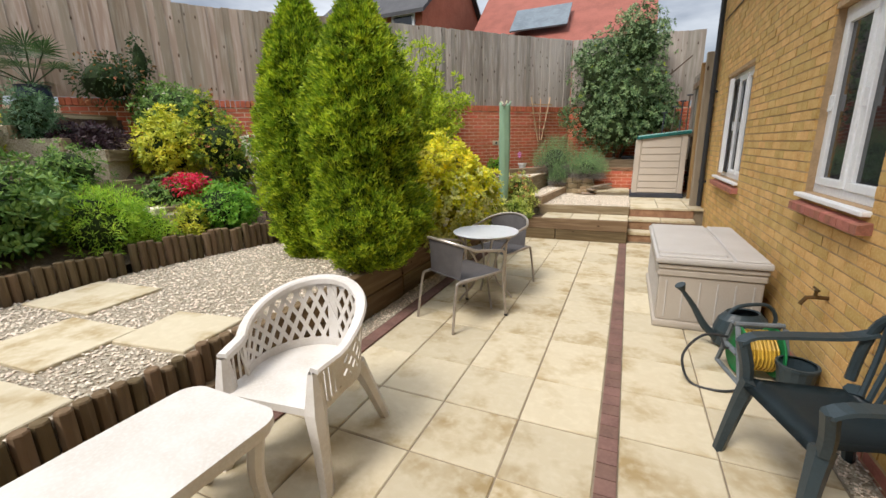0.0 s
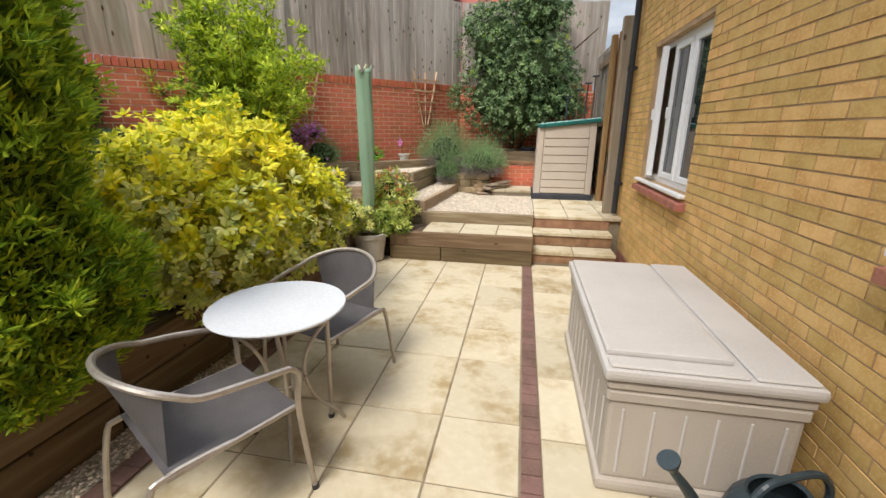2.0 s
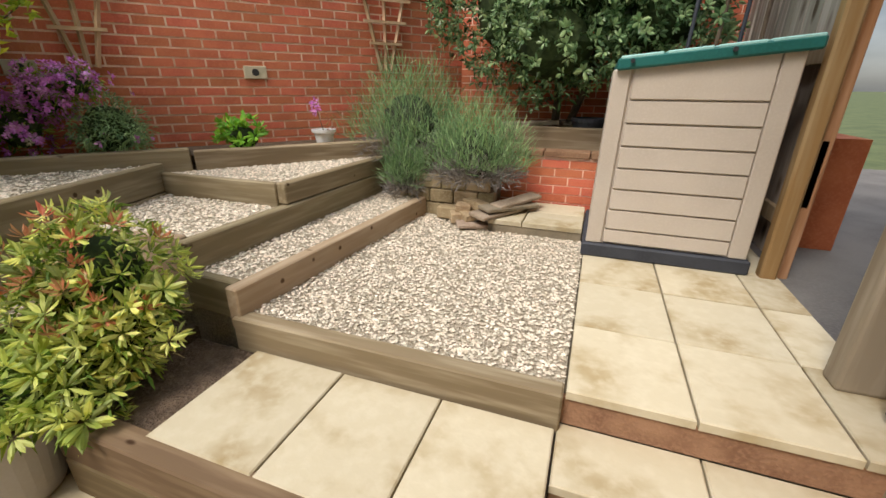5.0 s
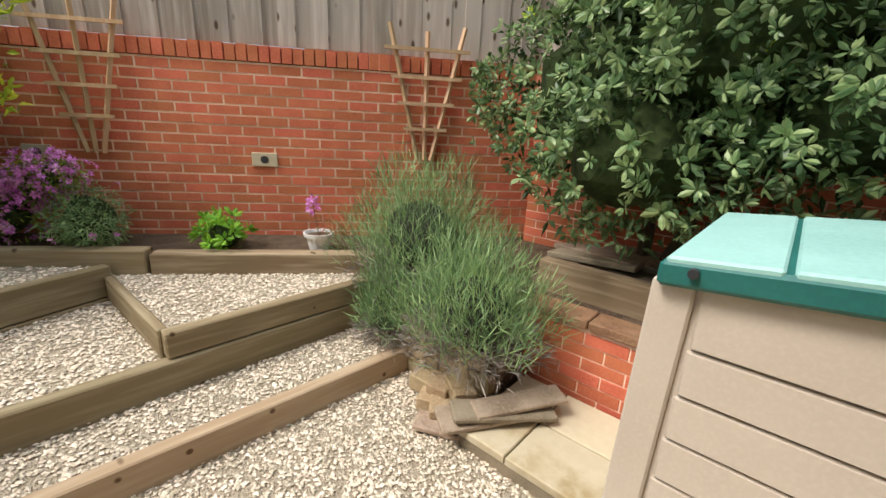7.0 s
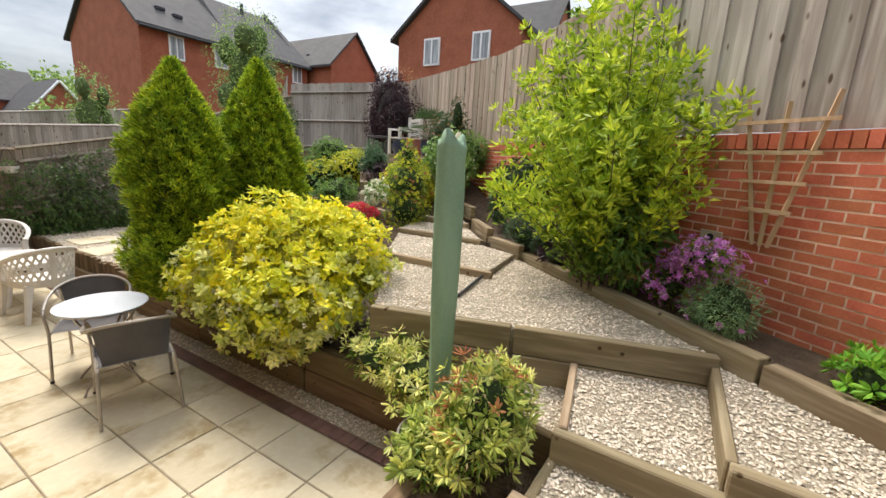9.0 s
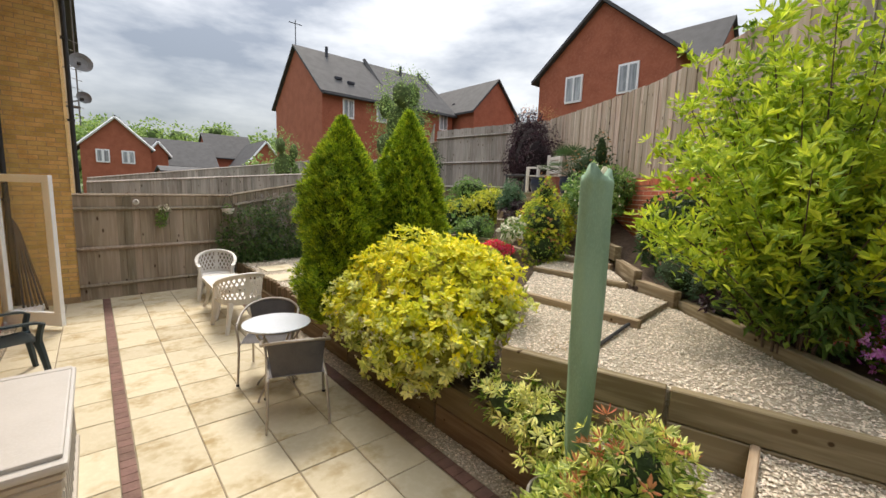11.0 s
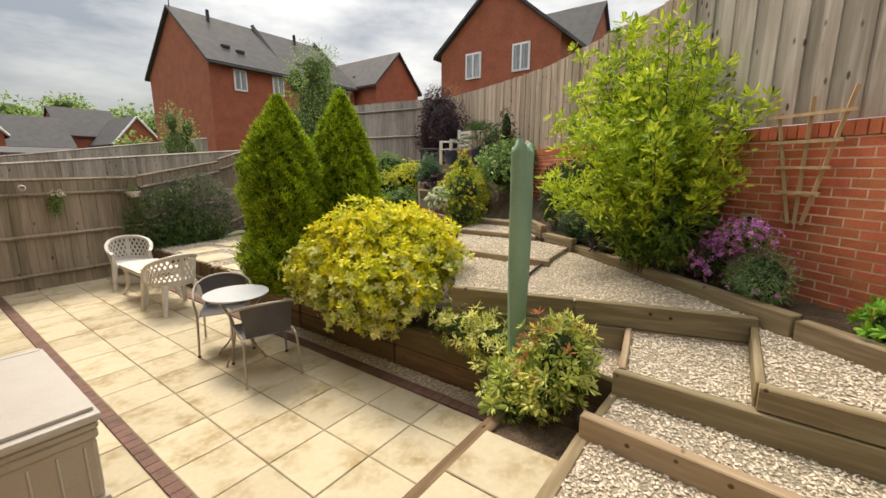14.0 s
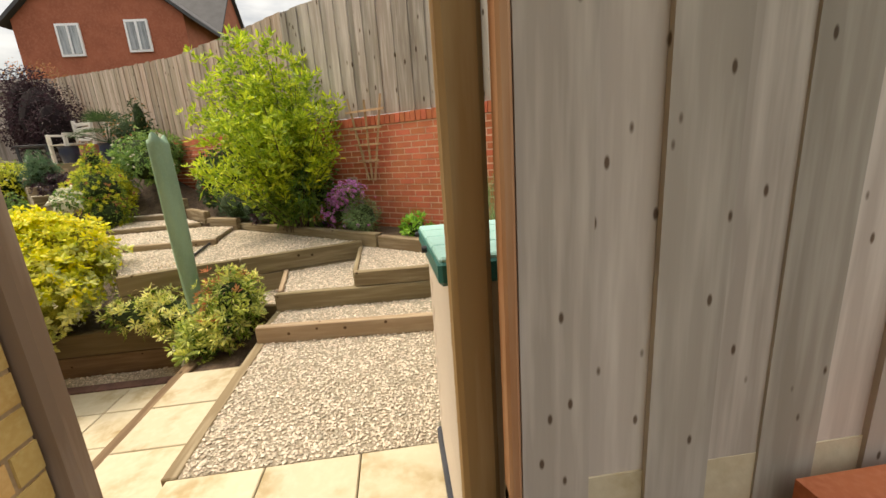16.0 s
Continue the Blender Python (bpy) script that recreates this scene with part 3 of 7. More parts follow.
sleeper((-1.70, 7.24), (-2.42, 7.12), 0.045, 0.50, 0.765)
gravel("gravel_step", [(-1.70, 7.24), (-1.66, 8.0), (-2.66, 7.95), (-2.42, 7.12)], 0.74, 3900)
# step C
sleeper((-1.67, 7.90), (-1.60, 9.25), 0.07, 0.755, 0.885)
sleeper((-1.70, 7.91), (-2.68, 7.89), 0.045, 0.70, 0.885)
gravel("gravel_step", [(-1.67, 7.93), (-1.60, 9.3), (-1.75, 9.3), (-2.75, 7.9)], 0.87, 3700)
# step E, low strip beside the planting
sleeper((-1.86, 7.22), (-2.0, 6.2), 0.06, 0.34, 0.58, label="dark timber sleeper between soil and a gravel strip")
gravel("gravel_step", [(-1.88, 7.2), (-2.42, 7.14), (-2.2, 6.1), (-2.02, 6.2)], 0.57, 3000)
# step D, the broad path level
for z0, z1, off in ((0.56, 0.752, 0.0), (0.757, 0.945, 0.006)):
    sleeper((-2.67 - off, 7.90), (-2.33 - off, 6.72), 0.07, z0, z1)
    sleeper((-2.325 - off, 6.70), (-2.03 - off, 5.72), 0.07, z0, z1)
gravel("gravel_path", [(-2.69, 7.90), (-2.05, 5.74), (-3.28, 4.88), (-3.30, 6.08), (-4.35, 5.92)], 0.93, 2700)
m = M["black"]
pipe = mesh_ob("edging_strip", add_tube(bmesh.new(), [(-4.2, 5.92, 0.965), (-3.3, 6.02, 0.95), (-2.62, 6.12, 0.945)], 0.014), m)
tagged(pipe, "thin dark edging strip lying across pale gravel", "edging strip")
levels = [((-3.3, 4.85), (-3.32, 6.10), 0.99), ((-4.38, 4.2), (-4.45, 5.45), 1.05), ((-5.22, 3.95), (-5.12, 4.9), 1.12)]
for i, (a, b, z) in enumerate(levels):
    sleeper(a, b, 0.07, z - 0.14, z + 0.005)
    nx = levels[i + 1][:2] if i < 2 else ((-5.9, 3.35), (-6.2, 4.0))
    gravel("gravel_path", [a, (-3.32, 6.05), (-4.24, 5.96), nx[1], nx[0]] if i == 0 else [a, b, nx[1], nx[0]], z, 1900)
for i in range(4):
    z = 1.56 + i * 0.135
    c = (-5.75 - i * 0.30, 3.15 - i * 0.27)
    d = (0.45, -0.5)
    sleeper((c[0] + d[0], c[1] + d[1]), (c[0] - d[0] * 0.9, c[1] - d[1] * 0.9), 0.07, z - 0.14, z, label="grey weathered timber step riser of the top stair")
    a2, b2 = (c[0] + d[0], c[1] + d[1]), (c[0] - d[0] * 0.9, c[1] - d[1] * 0.9)
    gravel("gravel_step", [a2, b2, (b2[0] - 0.34, b2[1] - 0.31), (a2[0] - 0.34, a2[1] - 0.31)], z, 500)


def front(x, off=-0.97):
    return back(x, off)


sleeper((-4.30, front(-4.30)), (-2.575, front(-2.575)), 0.11, 0.78, 1.02, side=0.055, label="pale tan timber sleeper holding a raised flower bed")
sleeper((-2.56, front(-2.56)), (-1.52, front(-1.52)), 0.11, 0.70, 1.0, side=0.055, label="olive-brown timber sleeper holding a raised flower bed")
for p, q, z in (((-4.22, 6.02), (-4.50, 5.50), 1.10), ((-4.50, 5.48), (-5.15, 4.93), 1.20), ((-5.16, 4.90), (-5.75, 4.35), 1.36)):
    sleeper(p, q, 0.09, z - 0.2, z, side=-0.05, label="brown timber sleeper stepping up beside the gravel steps")
prism("flower_bed", [(-4.28, 6.0), (-4.50, 5.50), (-5.15, 4.93), (-5.8, 4.35), (-6.2, 4.75), (-5.0, 6.2)], 0.0, 1.03, M["soil"], kind="structure")
prism("flower_bed", [(-6.0, front(-6.0) + 0.2), (-1.35, front(-1.35) + 0.10), (-1.35, back(-1.35)), (-6.0, back(-6.0))], 0.0, 0.965, M["soil"], kind="structure")
# bed behind the low brick wall
prism("flower_bed", [(-1.6, 9.42), (HX, 9.42), (HX, 10.45), (-1.35, 10.45), (-1.6, 9.9)], 0.0, 0.95, M["soil"], kind="structure")
sleeper((-0.70, 9.60), (HX, 9.60), 0.09, 0.93, 1.13, label="green stained timber sleeper behind a low brick wall")
prism("lavender_bed", [(-1.42, 9.08), (-0.60, 8.95), (-0.60, 9.42), (-1.9, 9.6)], 0.4, 0.79, M["soil"], kind="structure")
M["block"] = material("buff_block", (0.40, 0.31, 0.19), (0.25, 0.18, 0.10), (0.46, 0.38, 0.25), scale=7, fine=60, vary=0.18, bump=0.6)
bw = box("wall_block", -1.36, -0.58, 9.0, 9.06, 0.40, 0.78, M["joint"], kind="structure")
for row in range(3):
    for i in range(5):
        xa = -1.40 + 0.20 * i - 0.10 * (row % 2)
        a, b = max(xa, -1.38), min(xa + 0.192, -0.575)
        if b - a > 0.03:
            part("block", add_box(bmesh.new(), a, b, 8.93 + 0.006 * (i % 2), 9.0, 0.46 + row * 0.112, 0.46 + row * 0.112 + 0.105, bevel=0.008), M["block"], bw)

# low brick wall behind the landing, with stone coping
lw = box("wall_low", -0.60, HX, 9.305, 9.42, 0.3, 0.925, M["mortar_red"], kind="structure")
gravel("gravel_strip", [(1.025, -1.3), (1.148, -1.3), (1.148, 6.6), (1.025, 6.6)], 0.012, 3600, -0.09)
gravel("gravel_strip", [(-2.0, 1.62), (-1.825, 1.62), (-1.825, 6.24), (-2.0, 6.24)], 0.012, 3600, -0.09)
# the west garden: gravel bed, soil slopes, upper terrace
gravel("gravel_bed", [(-4.12, -1.75), (-2.1, -1.5), (-2.1, 3.35), (-4.12, 3.75)], 0.435, 1500)


def slope(name, xs, ys, h, mat, label):
    V, F = [], []
    for i, x in enumerate(xs):
        for j, y in enumerate(ys):
            V.append((x, y, h(x, y) + 0.05 * noise.noise(Vector((x * 2.3, y * 2.3, 0)))))
    n = len(ys)
    for i in range(len(xs) - 1):
        for j in range(n - 1):
            F.append((i * n + j, (i + 1) * n + j, (i + 1) * n + j + 1, i * n + j + 1))
    o = cloud(name, V, F, mat, smooth=True)
    return tagged(o, kind="structure")


def rise(x, y):
    k = min(1, max(0, (-4.15 - x) / 2.6))
    z = 0.50 + 1.30 * k
    cap = back(x) - y
    return z if cap > 0 else 0.3


slope("soil_slope", [-4.15 - 0.26 * i for i in range(12)], [-2.4 + 0.3 * i for i in range(31)], rise, M["soil"], "")
slope("soil_slope", [-2.1 - 0.2 * i for i in range(11)], [3.35 + 0.2 * i for i in range(14)], lambda x, y: 0.40 + 0.1 * max(0, -2.3 - x), M["soil"], "")
prism("terrace", [(-6.95, 3.75), (-6.75, 2.6), (-6.9, -2.6), (-13, -2.6), (-13, -3.0 + 0.0), (-13, back(-13) + 1), (-10.2, back(-10.2)), (-6.95, back(-6.95))], 0.0, 2.0, M["soil"], kind="structure")
prism("paving_terrace", [(-6.9, 3.6), (-6.75, 2.4), (-6.9, 0.2), (-9.3, 0.4), (-8.9, 1.3)], 1.99, 2.03, M["slab"], kind="structure")
sleeper((-6.78, -0.5), (-6.66, 2.5), 0.1, 1.75, 2.06, label="grey timber sleeper edging the top terrace")
sleeper((-6.95, 2.6), (-7.0, 3.75), 0.12, 1.8, 2.06, label="grey timber sleeper edging the top terrace")
for p, q, z in (((-5.3, 2.95), (-5.0, 1.6), 1.22), ((-5.6, 1.7), (-5.5, 0.2), 1.28), ((-5.05, 3.5), (-5.3, 2.95), 1.15), ((-4.7, 2.6), (-4.6, 3.2), 0.92)):
    sleeper(p, q, 0.09, z - 0.22, z, label="grey weathered timber retaining a planted bank")

# log roll edgings
def log_edge(p, q, z0, z1, r=0.036, seed=1):
    rng = random.Random(seed)
    e = holder("log_edging", "row of dark brown half-round log edging beside gravel", "garden edging", (p[0], p[1], 0), group="log edgings")
    l = math.hypot(q[0] - p[0], q[1] - p[1])
    n = int(l / (2 * r))
    ux, uy = (q[0] - p[0]) / l, (q[1] - p[1]) / l
    for i in range(n):
        bm = bmesh.new()
        x, y = ux * (i + 0.5) * 2 * r, uy * (i + 0.5) * 2 * r
        zt = z1 + rng.uniform(-0.03, 0.015)
        w = rng.uniform(-0.012, 0.012)
        add_lathe(bm, [(r * 0.98, z0), (r, (z0 + z1) / 2), (r * 0.97, zt - 0.008), (r * 0.8, zt)], 8, Matrix.Translation((x + w, y, 0)), True, True)
        part("log", bm, M["oak_log"], e)


M["oak_log"] = knotty("edging_log_wood", (0.17, 0.12, 0.07), (0.08, 0.055, 0.03), (0.24, 0.18, 0.11), 2, knots=False)
log_edge((-2.07, -1.45), (-2.07, 1.62), 0.2, 0.46, seed=3)
log_edge((-4.13, 0.2), (-4.13, 2.05), 0.38, 0.66, seed=4)
log_edge((-4.13, 2.05), (-3.75, 3.75), 0.38, 0.70, seed=5)
log_edge((-4.13, -1.7), (-4.13, 0.2), 0.38, 0.64, seed=6)

# ---- walls ----
NEAR = []   # bricks that stand as parts
REST = {}


def brick_wall(parent, p, q, z0, z1, key, holes=(), near=None, bl=0.205, bh=0.059, g=0.010, u0=0.0, u1=None, seed=1, proud=0.0035):
    """Stretcher bond on the right-hand side of the way from p to q; holes are (u0, u1, z0, z1)."""
    m, l = along(p, q)
    u1 = l if u1 is None else u1
    rng = random.Random(seed)
    course, z = 0, z0
    while z + bh <= z1 + 0.001:
        u = u0 - (bl + g) / 2 * (course % 2)
        while u < u1:
            a, b = max(u, u0), min(u + bl, u1)
            segs = [(a, b)]
            for h in holes:
                if z + bh > h[2] + 0.01 and z < h[3] - 0.01:
                    ns = []
                    for s in segs:
                        if s[1] <= h[0] or s[0] >= h[1]:
                            ns.append(s)
                        else:
                            if s[0] < h[0]:
                                ns.append((s[0], h[0]))
                            if s[1] > h[1]:
                                ns.append((h[1], s[1]))
                    segs = ns
            for s in segs:
                if s[1] - s[0] > 0.012:
                    pr = proud + rng.uniform(-0.0015, 0.002)
                    w = m @ Vector(((s[0] + s[1]) / 2, 0, z))
                    rec = (m, s[0], s[1], -pr, 0.012, z, z + bh)
                    if near and near(w.x, w.y, w.z):
                        NEAR.append((rec, key, parent))
                    else:
                        REST.setdefault((parent.name, key), [parent, []])[1].append(rec)
            u += bl + g
        z += bh + g
        course += 1


def wall_shell(name, p, q, z0, z1, mat, holes=(), thick=0.28):
    """A wall with real openings, its face on the line from p to q."""
    m, l = along(p, q)
    bm = bmesh.new()
    us = sorted({0, l, *[h[0] for h in holes], *[h[1] for h in holes]})
    for a, b in zip(us, us[1:]):
        cut = sorted([(h[2], h[3]) for h in holes if h[0] <= a + 1e-6 and h[1] >= b - 1e-6])
        z = z0
        for c0, c1 in cut + [(z1, z1)]:
            if c0 > z + 0.001:
                add_box(bm, a, b, 0.0, thick, z, c0, m)
            z = max(z, c1)
    return mesh_ob(name, bm, mat, kind="structure")


HTOP = 5.3
WINS = [(5.32, 6.64, 1.03, 2.27), (2.56, 3.48, 1.14, 2.27), (-0.35, 0.85, 3.65, 4.85), (3.0, 4.2, 3.65, 4.85)]
DOOR = (-1.22, -0.36, 0.03, 2.12)
P_H = (HX, 7.64)
P_HB = (HX, 7.637)
holes = [(7.64 - b, 7.64 - a, c, d) for a, b, c, d in WINS + [DOOR]]
wh = wall_shell("wall_house", P_H, (HX, -1.33), -0.09, HTOP, M["mortar_buff"], holes)
brick_wall(wh, P_HB, (HX, -1.33), 0.10, HTOP, "buff", holes, near=lambda x, y, z: 5.2 < y and z < 1.75, seed=2)
brick_wall(wh, P_H, (HX, -1.33), -0.05, 0.08, "redsill", [], seed=3)
wb = wall_shell("wall_bay", (HX + 0.28, -1.35), (0.38, -1.35), -0.09, HTOP, M["mortar_buff"])
brick_wall(wb, (HX - 0.01, -1.35), (0.38, -1.35), 0.10, HTOP, "buff", seed=4)
wb2 = wall_shell("wall_bay", (0.38, -1.35), (0.38, -9), -0.09, HTOP, M["mortar_buff"])
brick_wall(wb2, (0.38, -1.35), (0.38, -3), 0.10, HTOP, "buff", seed=5)
wn_ = wall_shell("wall_north", (7.0, 7.64), (HX + 0.281, 7.64), -0.09, HTOP, M["mortar_buff"])
brick_wall(wn_, (2.6, 7.64), (HX, 7.64), 0.49, HTOP, "buff", near=lambda x, y, z: 1.0 < z < 2.9 and x < 1.9, seed=6)
box("wall_inner", 6.9, 7.0, -9, 7.5, -0.09, HTOP, M["mortar_buff"], kind="structure")
box("roof_house", 0.15, 7.4, -9, 8.0, HTOP + 0.004, HTOP + 0.2, M["roof"], kind="structure")

wr = wall_shell("wall_back", BA, BB, 0.0, 2.20, M["mortar_red"], thick=0.22)
LB = along(BA, BB)[1]
brick_wall(wr, BA, BB, 0.80, 2.20, "red", bl=0.201, g=0.014, bh=0.056, near=lambda x, y, z: -3.1 < x < -2.1 and z > 1.0, u0=LB - 9.4, seed=7)
wne = wall_shell("wall_corner", BB, (1.4, 10.5), 0.0, 2.20, M["mortar_red"], thick=0.22)
brick_wall(wne, BB, (1.2, 10.5), 0.86, 2.20, "red", seed=8)
brick_wall(lw, (-0.60, 9.303), (HX, 9.303), 0.50, 0.92, "red", seed=9)
for i in range(5):
    part("coping_slab", add_box(bmesh.new(), -0.62 + 0.352 * i, -0.62 + 0.352 * i + 0.345, 9.28, 9.44, 0.928, 0.975, bevel=0.005), M["riser"], lw)


def soldiers(parent, p, q, z0, z1, u0, near):
    m, l = along(p, q)
    u, rng = u0, random.Random(3)
    while u < l - 0.065:
        w = m @ Vector((u, 0, z0))
        rec = (m, u, u + 0.065, -0.012 + rng.uniform(-0.003, 0.002), 0.23, z0, z1 + rng.uniform(-0.003, 0.003))
        (NEAR.append((rec, "red", parent)) if near(w.x, w.y) else REST.setdefault((parent.name, "red"), [parent, []])[1].append(rec))
        u += 0.075


soldiers(wr, BA, BB, 2.205, 2.31, LB - 9.4, lambda x, y: -3.3 < x < -1.7)
soldiers(wne, BB, (1.2, 10.5), 2.205, 2.31, 0.02, lambda x, y: False)

# boundary fences: each board a piece, overlapping
BOARDS = []


def fence(name, p, q, zb, zt, side=-1, board=0.108, mat="fence", rails=False, off=0.0, label="", seed=1, cap=False, t=0.014):
    """zb and zt: the lower and upper line, each as (at p, at q)."""
    m, l = along(p, q)
    rng = random.Random(seed)
    e = new(name)
    tagged(e, label, "garden fence", "", "structure")
    n = max(1, int(l / board))
    for i in range(n):
        k = (i + 0.5) / n
        z0, z1 = zb[0] + (zb[1] - zb[0]) * k, zt[0] + (zt[1] - zt[0]) * k
        dy = off + rng.uniform(-0.004, 0.004)
        bm = bmesh.new()
        u = i * l / n
        add_box(bm, u, u + l / n + 0.008, dy - t / 2 + (0.005 if i % 2 else -0.005), dy + t / 2 + (0.005 if i % 2 else -0.005), z0, z1 + rng.uniform(-0.008, 0.012), m)
        part("board", bm, M[mat], e)
    if rails:
        for f in (0.14, 0.5, 0.88):
            bm = bmesh.new()
            za, zc = zb[0] + (zt[0] - zb[0]) * f, zb[1] + (zt[1] - zb[1]) * f
            pa, pc = m @ Vector((0, off + side * 0.035, za)), m @ Vector((l, off + side * 0.035, zc))
            add_tube(bm, [pa, pc], 0.035, 4)
            part("rail", bm, M[mat], e)
    if cap:
        bm = bmesh.new()
        add_tube(bm, [m @ Vector((0, off, zt[0] + 0.02)), m @ Vector((l, off, zt[1] + 0.02))], 0.03, 4)
        part("cap_rail", bm, M[mat], e)
    return e


BX = [(-12.0, 4.18), (-9.9, 4.14), (-8.0, 3.88), (-6.2, 3.68), (-4.3, 3.74), (-1.35, 3.78)]
for i, ((xa, za), (xb, zc)) in enumerate(zip(BX, BX[1:])):
    fence("fence_back", (xa, back(xa) + 0.06), (xb, back(xb) + 0.06), mat="fence" if xa > -5 else "fence_warm", zb=(2.32 if xa > -9 else 2.0, 2.32), zt=(za, zc), seed=i, label="tall grey weathered close-board fence on a brick wall")
fence("fence_corner", (-1.33, 10.56), (1.3, 10.56), (2.32, 2.32), (3.78, 3.7), seed=11, label="tall grey weathered close-board fence on a brick wall")
fence("fence_side", (HX + 0.03, 8.55), (HX + 0.03, 10.45), (0.95, 0.95), (2.75, 2.75), seed=12, mat="sideboard", board=0.135, label="grey weathered board fence with dark knots beside the gateway")
box("gravel_board", HX + 0.0, HX + 0.035, 8.52, 10.45, 0.86, 1.20, M["slab"], kind="structure")
box("wall_outer", HX + 0.08, HX + 0.5, 9.15, 12, 0.3, 1.16, M["red"], kind="structure")
SF = [((0.38, -1.42), (-2.05, -1.62), (0, 0.0), (1.75, 1.78)), ((-2.05, -1.62), (-3.95, -2.42), (0.2, 0.35), (1.80, 2.10)), ((-3.95, -2.42), (-6.3, -2.6), (0.35, 1.2), (2.15, 2.9)),
      ((-6.3, -2.6), (-8.3, -2.75), (1.2, 1.9), (3.0, 3.55))]
for i, (p, q, a, b) in enumerate(SF):
    # boards behind, rails on the garden side
    fence("fence_south", q, p, (a[1], a[0]), (b[1], b[0]), mat="fence_old", rails=True, side=1, seed=20 + i, cap=True, label="brown weathered board fence with three rails")
fence("fence_west", (-8.3, -2.75), (-10.0, back(-10.0)), (1.9, 1.9), (3.9, 4.14), seed=30, rails=True, side=-1, label="grey board fence closing the top terrace")
fence("fence_neighbour", (-9.0, -5.8), (0.2, -4.6), (0, 0), (2.75, 1.95), mat="fence", seed=31, cap=True, label="grey weathered fence of a neighbouring garden")
fence("fence_neighbour", (-7.0, -9.5), (0.2, -8.0), (0, 0), (3.1, 2.05), mat="fence", seed=32, cap=True, label="grey weathered fence of a neighbouring garden")
fence("fence_neighbour", (-12.5, -8.8), (-8.3, -2.9), (1, 1.6), (3.6, 4.1), mat="fence", seed=33, cap=True, label="grey weathered fence of a neighbouring garden")

# ---- house fittings ----


def window(name, y0, y1, z0, z1, lights=3, label="white plastic casement window in a yellow brick wall", curtain=True, open_first=False):
    w = tagged(new(name), label, "window", "", "structure")
    xf, d, f = HX + 0.055, 0.06, 0.055
    bm = bmesh.new()
    for a, b, c, e in ((y0, y1, z0, z0 + f), (y0, y1, z1 - f, z1), (y0, y0 + f, z0 + f, z1 - f), (y1 - f, y1, z0 + f, z1 - f)):
        add_box(bm, xf, xf + d, a, b, c, e, bevel=0.004)
    step = (y1 - y0) / lights
    for i in range(1, lights):
        add_box(bm, xf, xf + d, y0 + step * i - f / 2, y0 + step * i + f / 2, z0 + f, z1 - f, bevel=0.004)
    part("window_frame", bm, M["pvc"], w)
    for i in range(lights):
        a, b = y0 + step * i + (f if i == 0 else f / 2), y0 + step * (i + 1) - (f if i == lights - 1 else f / 2)
        bm = bmesh.new()
        s = 0.05
        x = xf - 0.012
        c, e = z0 + f, z1 - f
        mm = None
        if open_first and i == lights - 1:
            mm = Matrix.Translation((x, b, 0)) @ pose(0, 0, 0, 0, 0, -14) @ Matrix.Translation((-x, -b, 0))
        for aa, bb, cc, ee in ((a, b, c, c + s), (a, b, e - s, e), (a, a + s, c + s, e - s), (b - s, b, c + s, e - s)):
            add_box(bm, x, x + 0.05, aa, bb, cc, ee, mm, 0.004)
        sash = part("sash", bm, M["pvc"], w)
        bm = bmesh.new()
        add_box(bm, x + 0.02, x + 0.028, a + s - 0.005, b - s + 0.005, c + s - 0.005, e - s + 0.005, mm)
        part("pane", bm, M["glass"], sash)
        bm = bmesh.new()
        add_box(bm, x - 0.02, x, b - s * 0.7, b - s * 0.4, (c + e) / 2 - 0.05, (c + e) / 2 + 0.05, mm, 0.003)
        part("handle", bm, M["pvc"], sash)
    part("window_sill", add_box(bmesh.new(), HX - 0.045, xf, y0 - 0.01, y1 + 0.01, z0 - 0.03, z0 - 0.002, bevel=0.005), M["pvc"], w, "white plastic outer sill")
    n = int((y1 - y0 + 0.1) / 0.075)
    for i in range(n):
        a = y0 - 0.05 + i * 0.075
        bm = bmesh.new()
        add_box(bm, HX - 0.065, HX + 0.05, a, a + 0.068, z0 - 0.115, z0 - 0.045)
        for v in bm.verts:
            if v.co.x < HX and v.co.z > z0 - 0.06:
                v.co.z -= 0.022
        part("sill_brick", bm, M["redsill"], w)
    return w


window("window_large", *WINS[0], open_first=True)
window("window_middle", *WINS[1], lights=2)
window("window_upper", *WINS[2], lights=2)
window("window_upper", *WINS[3], lights=2)

# glazed door, opened outwards
door = tagged(new("door_patio"), "open white plastic glazed patio door", "door", "", "structure")
ca = math.atan2(0.55, -0.58)
md = pose(HX - 0.02, -0.36, 0, 0, 0, math.degrees(ca))
bm = bmesh.new()
DW, DH = 0.84, 2.06
for a, b, c, e in ((0, DW, 0.06, 0.24), (0, DW, DH - 0.1, DH), (0, 0.10, 0.24, DH - 0.1), (DW - 0.10, DW, 0.24, DH - 0.1)):
    add_box(bm, a, b, -0.03, 0.03, c, e, md, 0.005)
part("door_leaf", bm, M["pvc"], door)
part("pane", add_box(bmesh.new(), 0.10, DW - 0.10, -0.006, 0.006, 0.24, DH - 0.1, md), M["clear"], door)
bm = bmesh.new()
add_tube(bm, [md @ Vector(p) for p in ((DW - 0.05, 0.03, 1.03), (DW - 0.05, 0.075, 1.03), (DW - 0.17, 0.08, 1.03))], 0.011, 8)
add_box(bm, DW - 0.065, DW - 0.035, 0.028, 0.038, 0.93, 1.12, md)
part("door_handle", bm, M["metal"], door)
part("alarm_tag", add_box(bmesh.new(), DW - 0.085, DW - 0.02, 0.03, 0.045, 1.9, 2.0, md, 0.004), M["black"], door)
bm = bmesh.new()
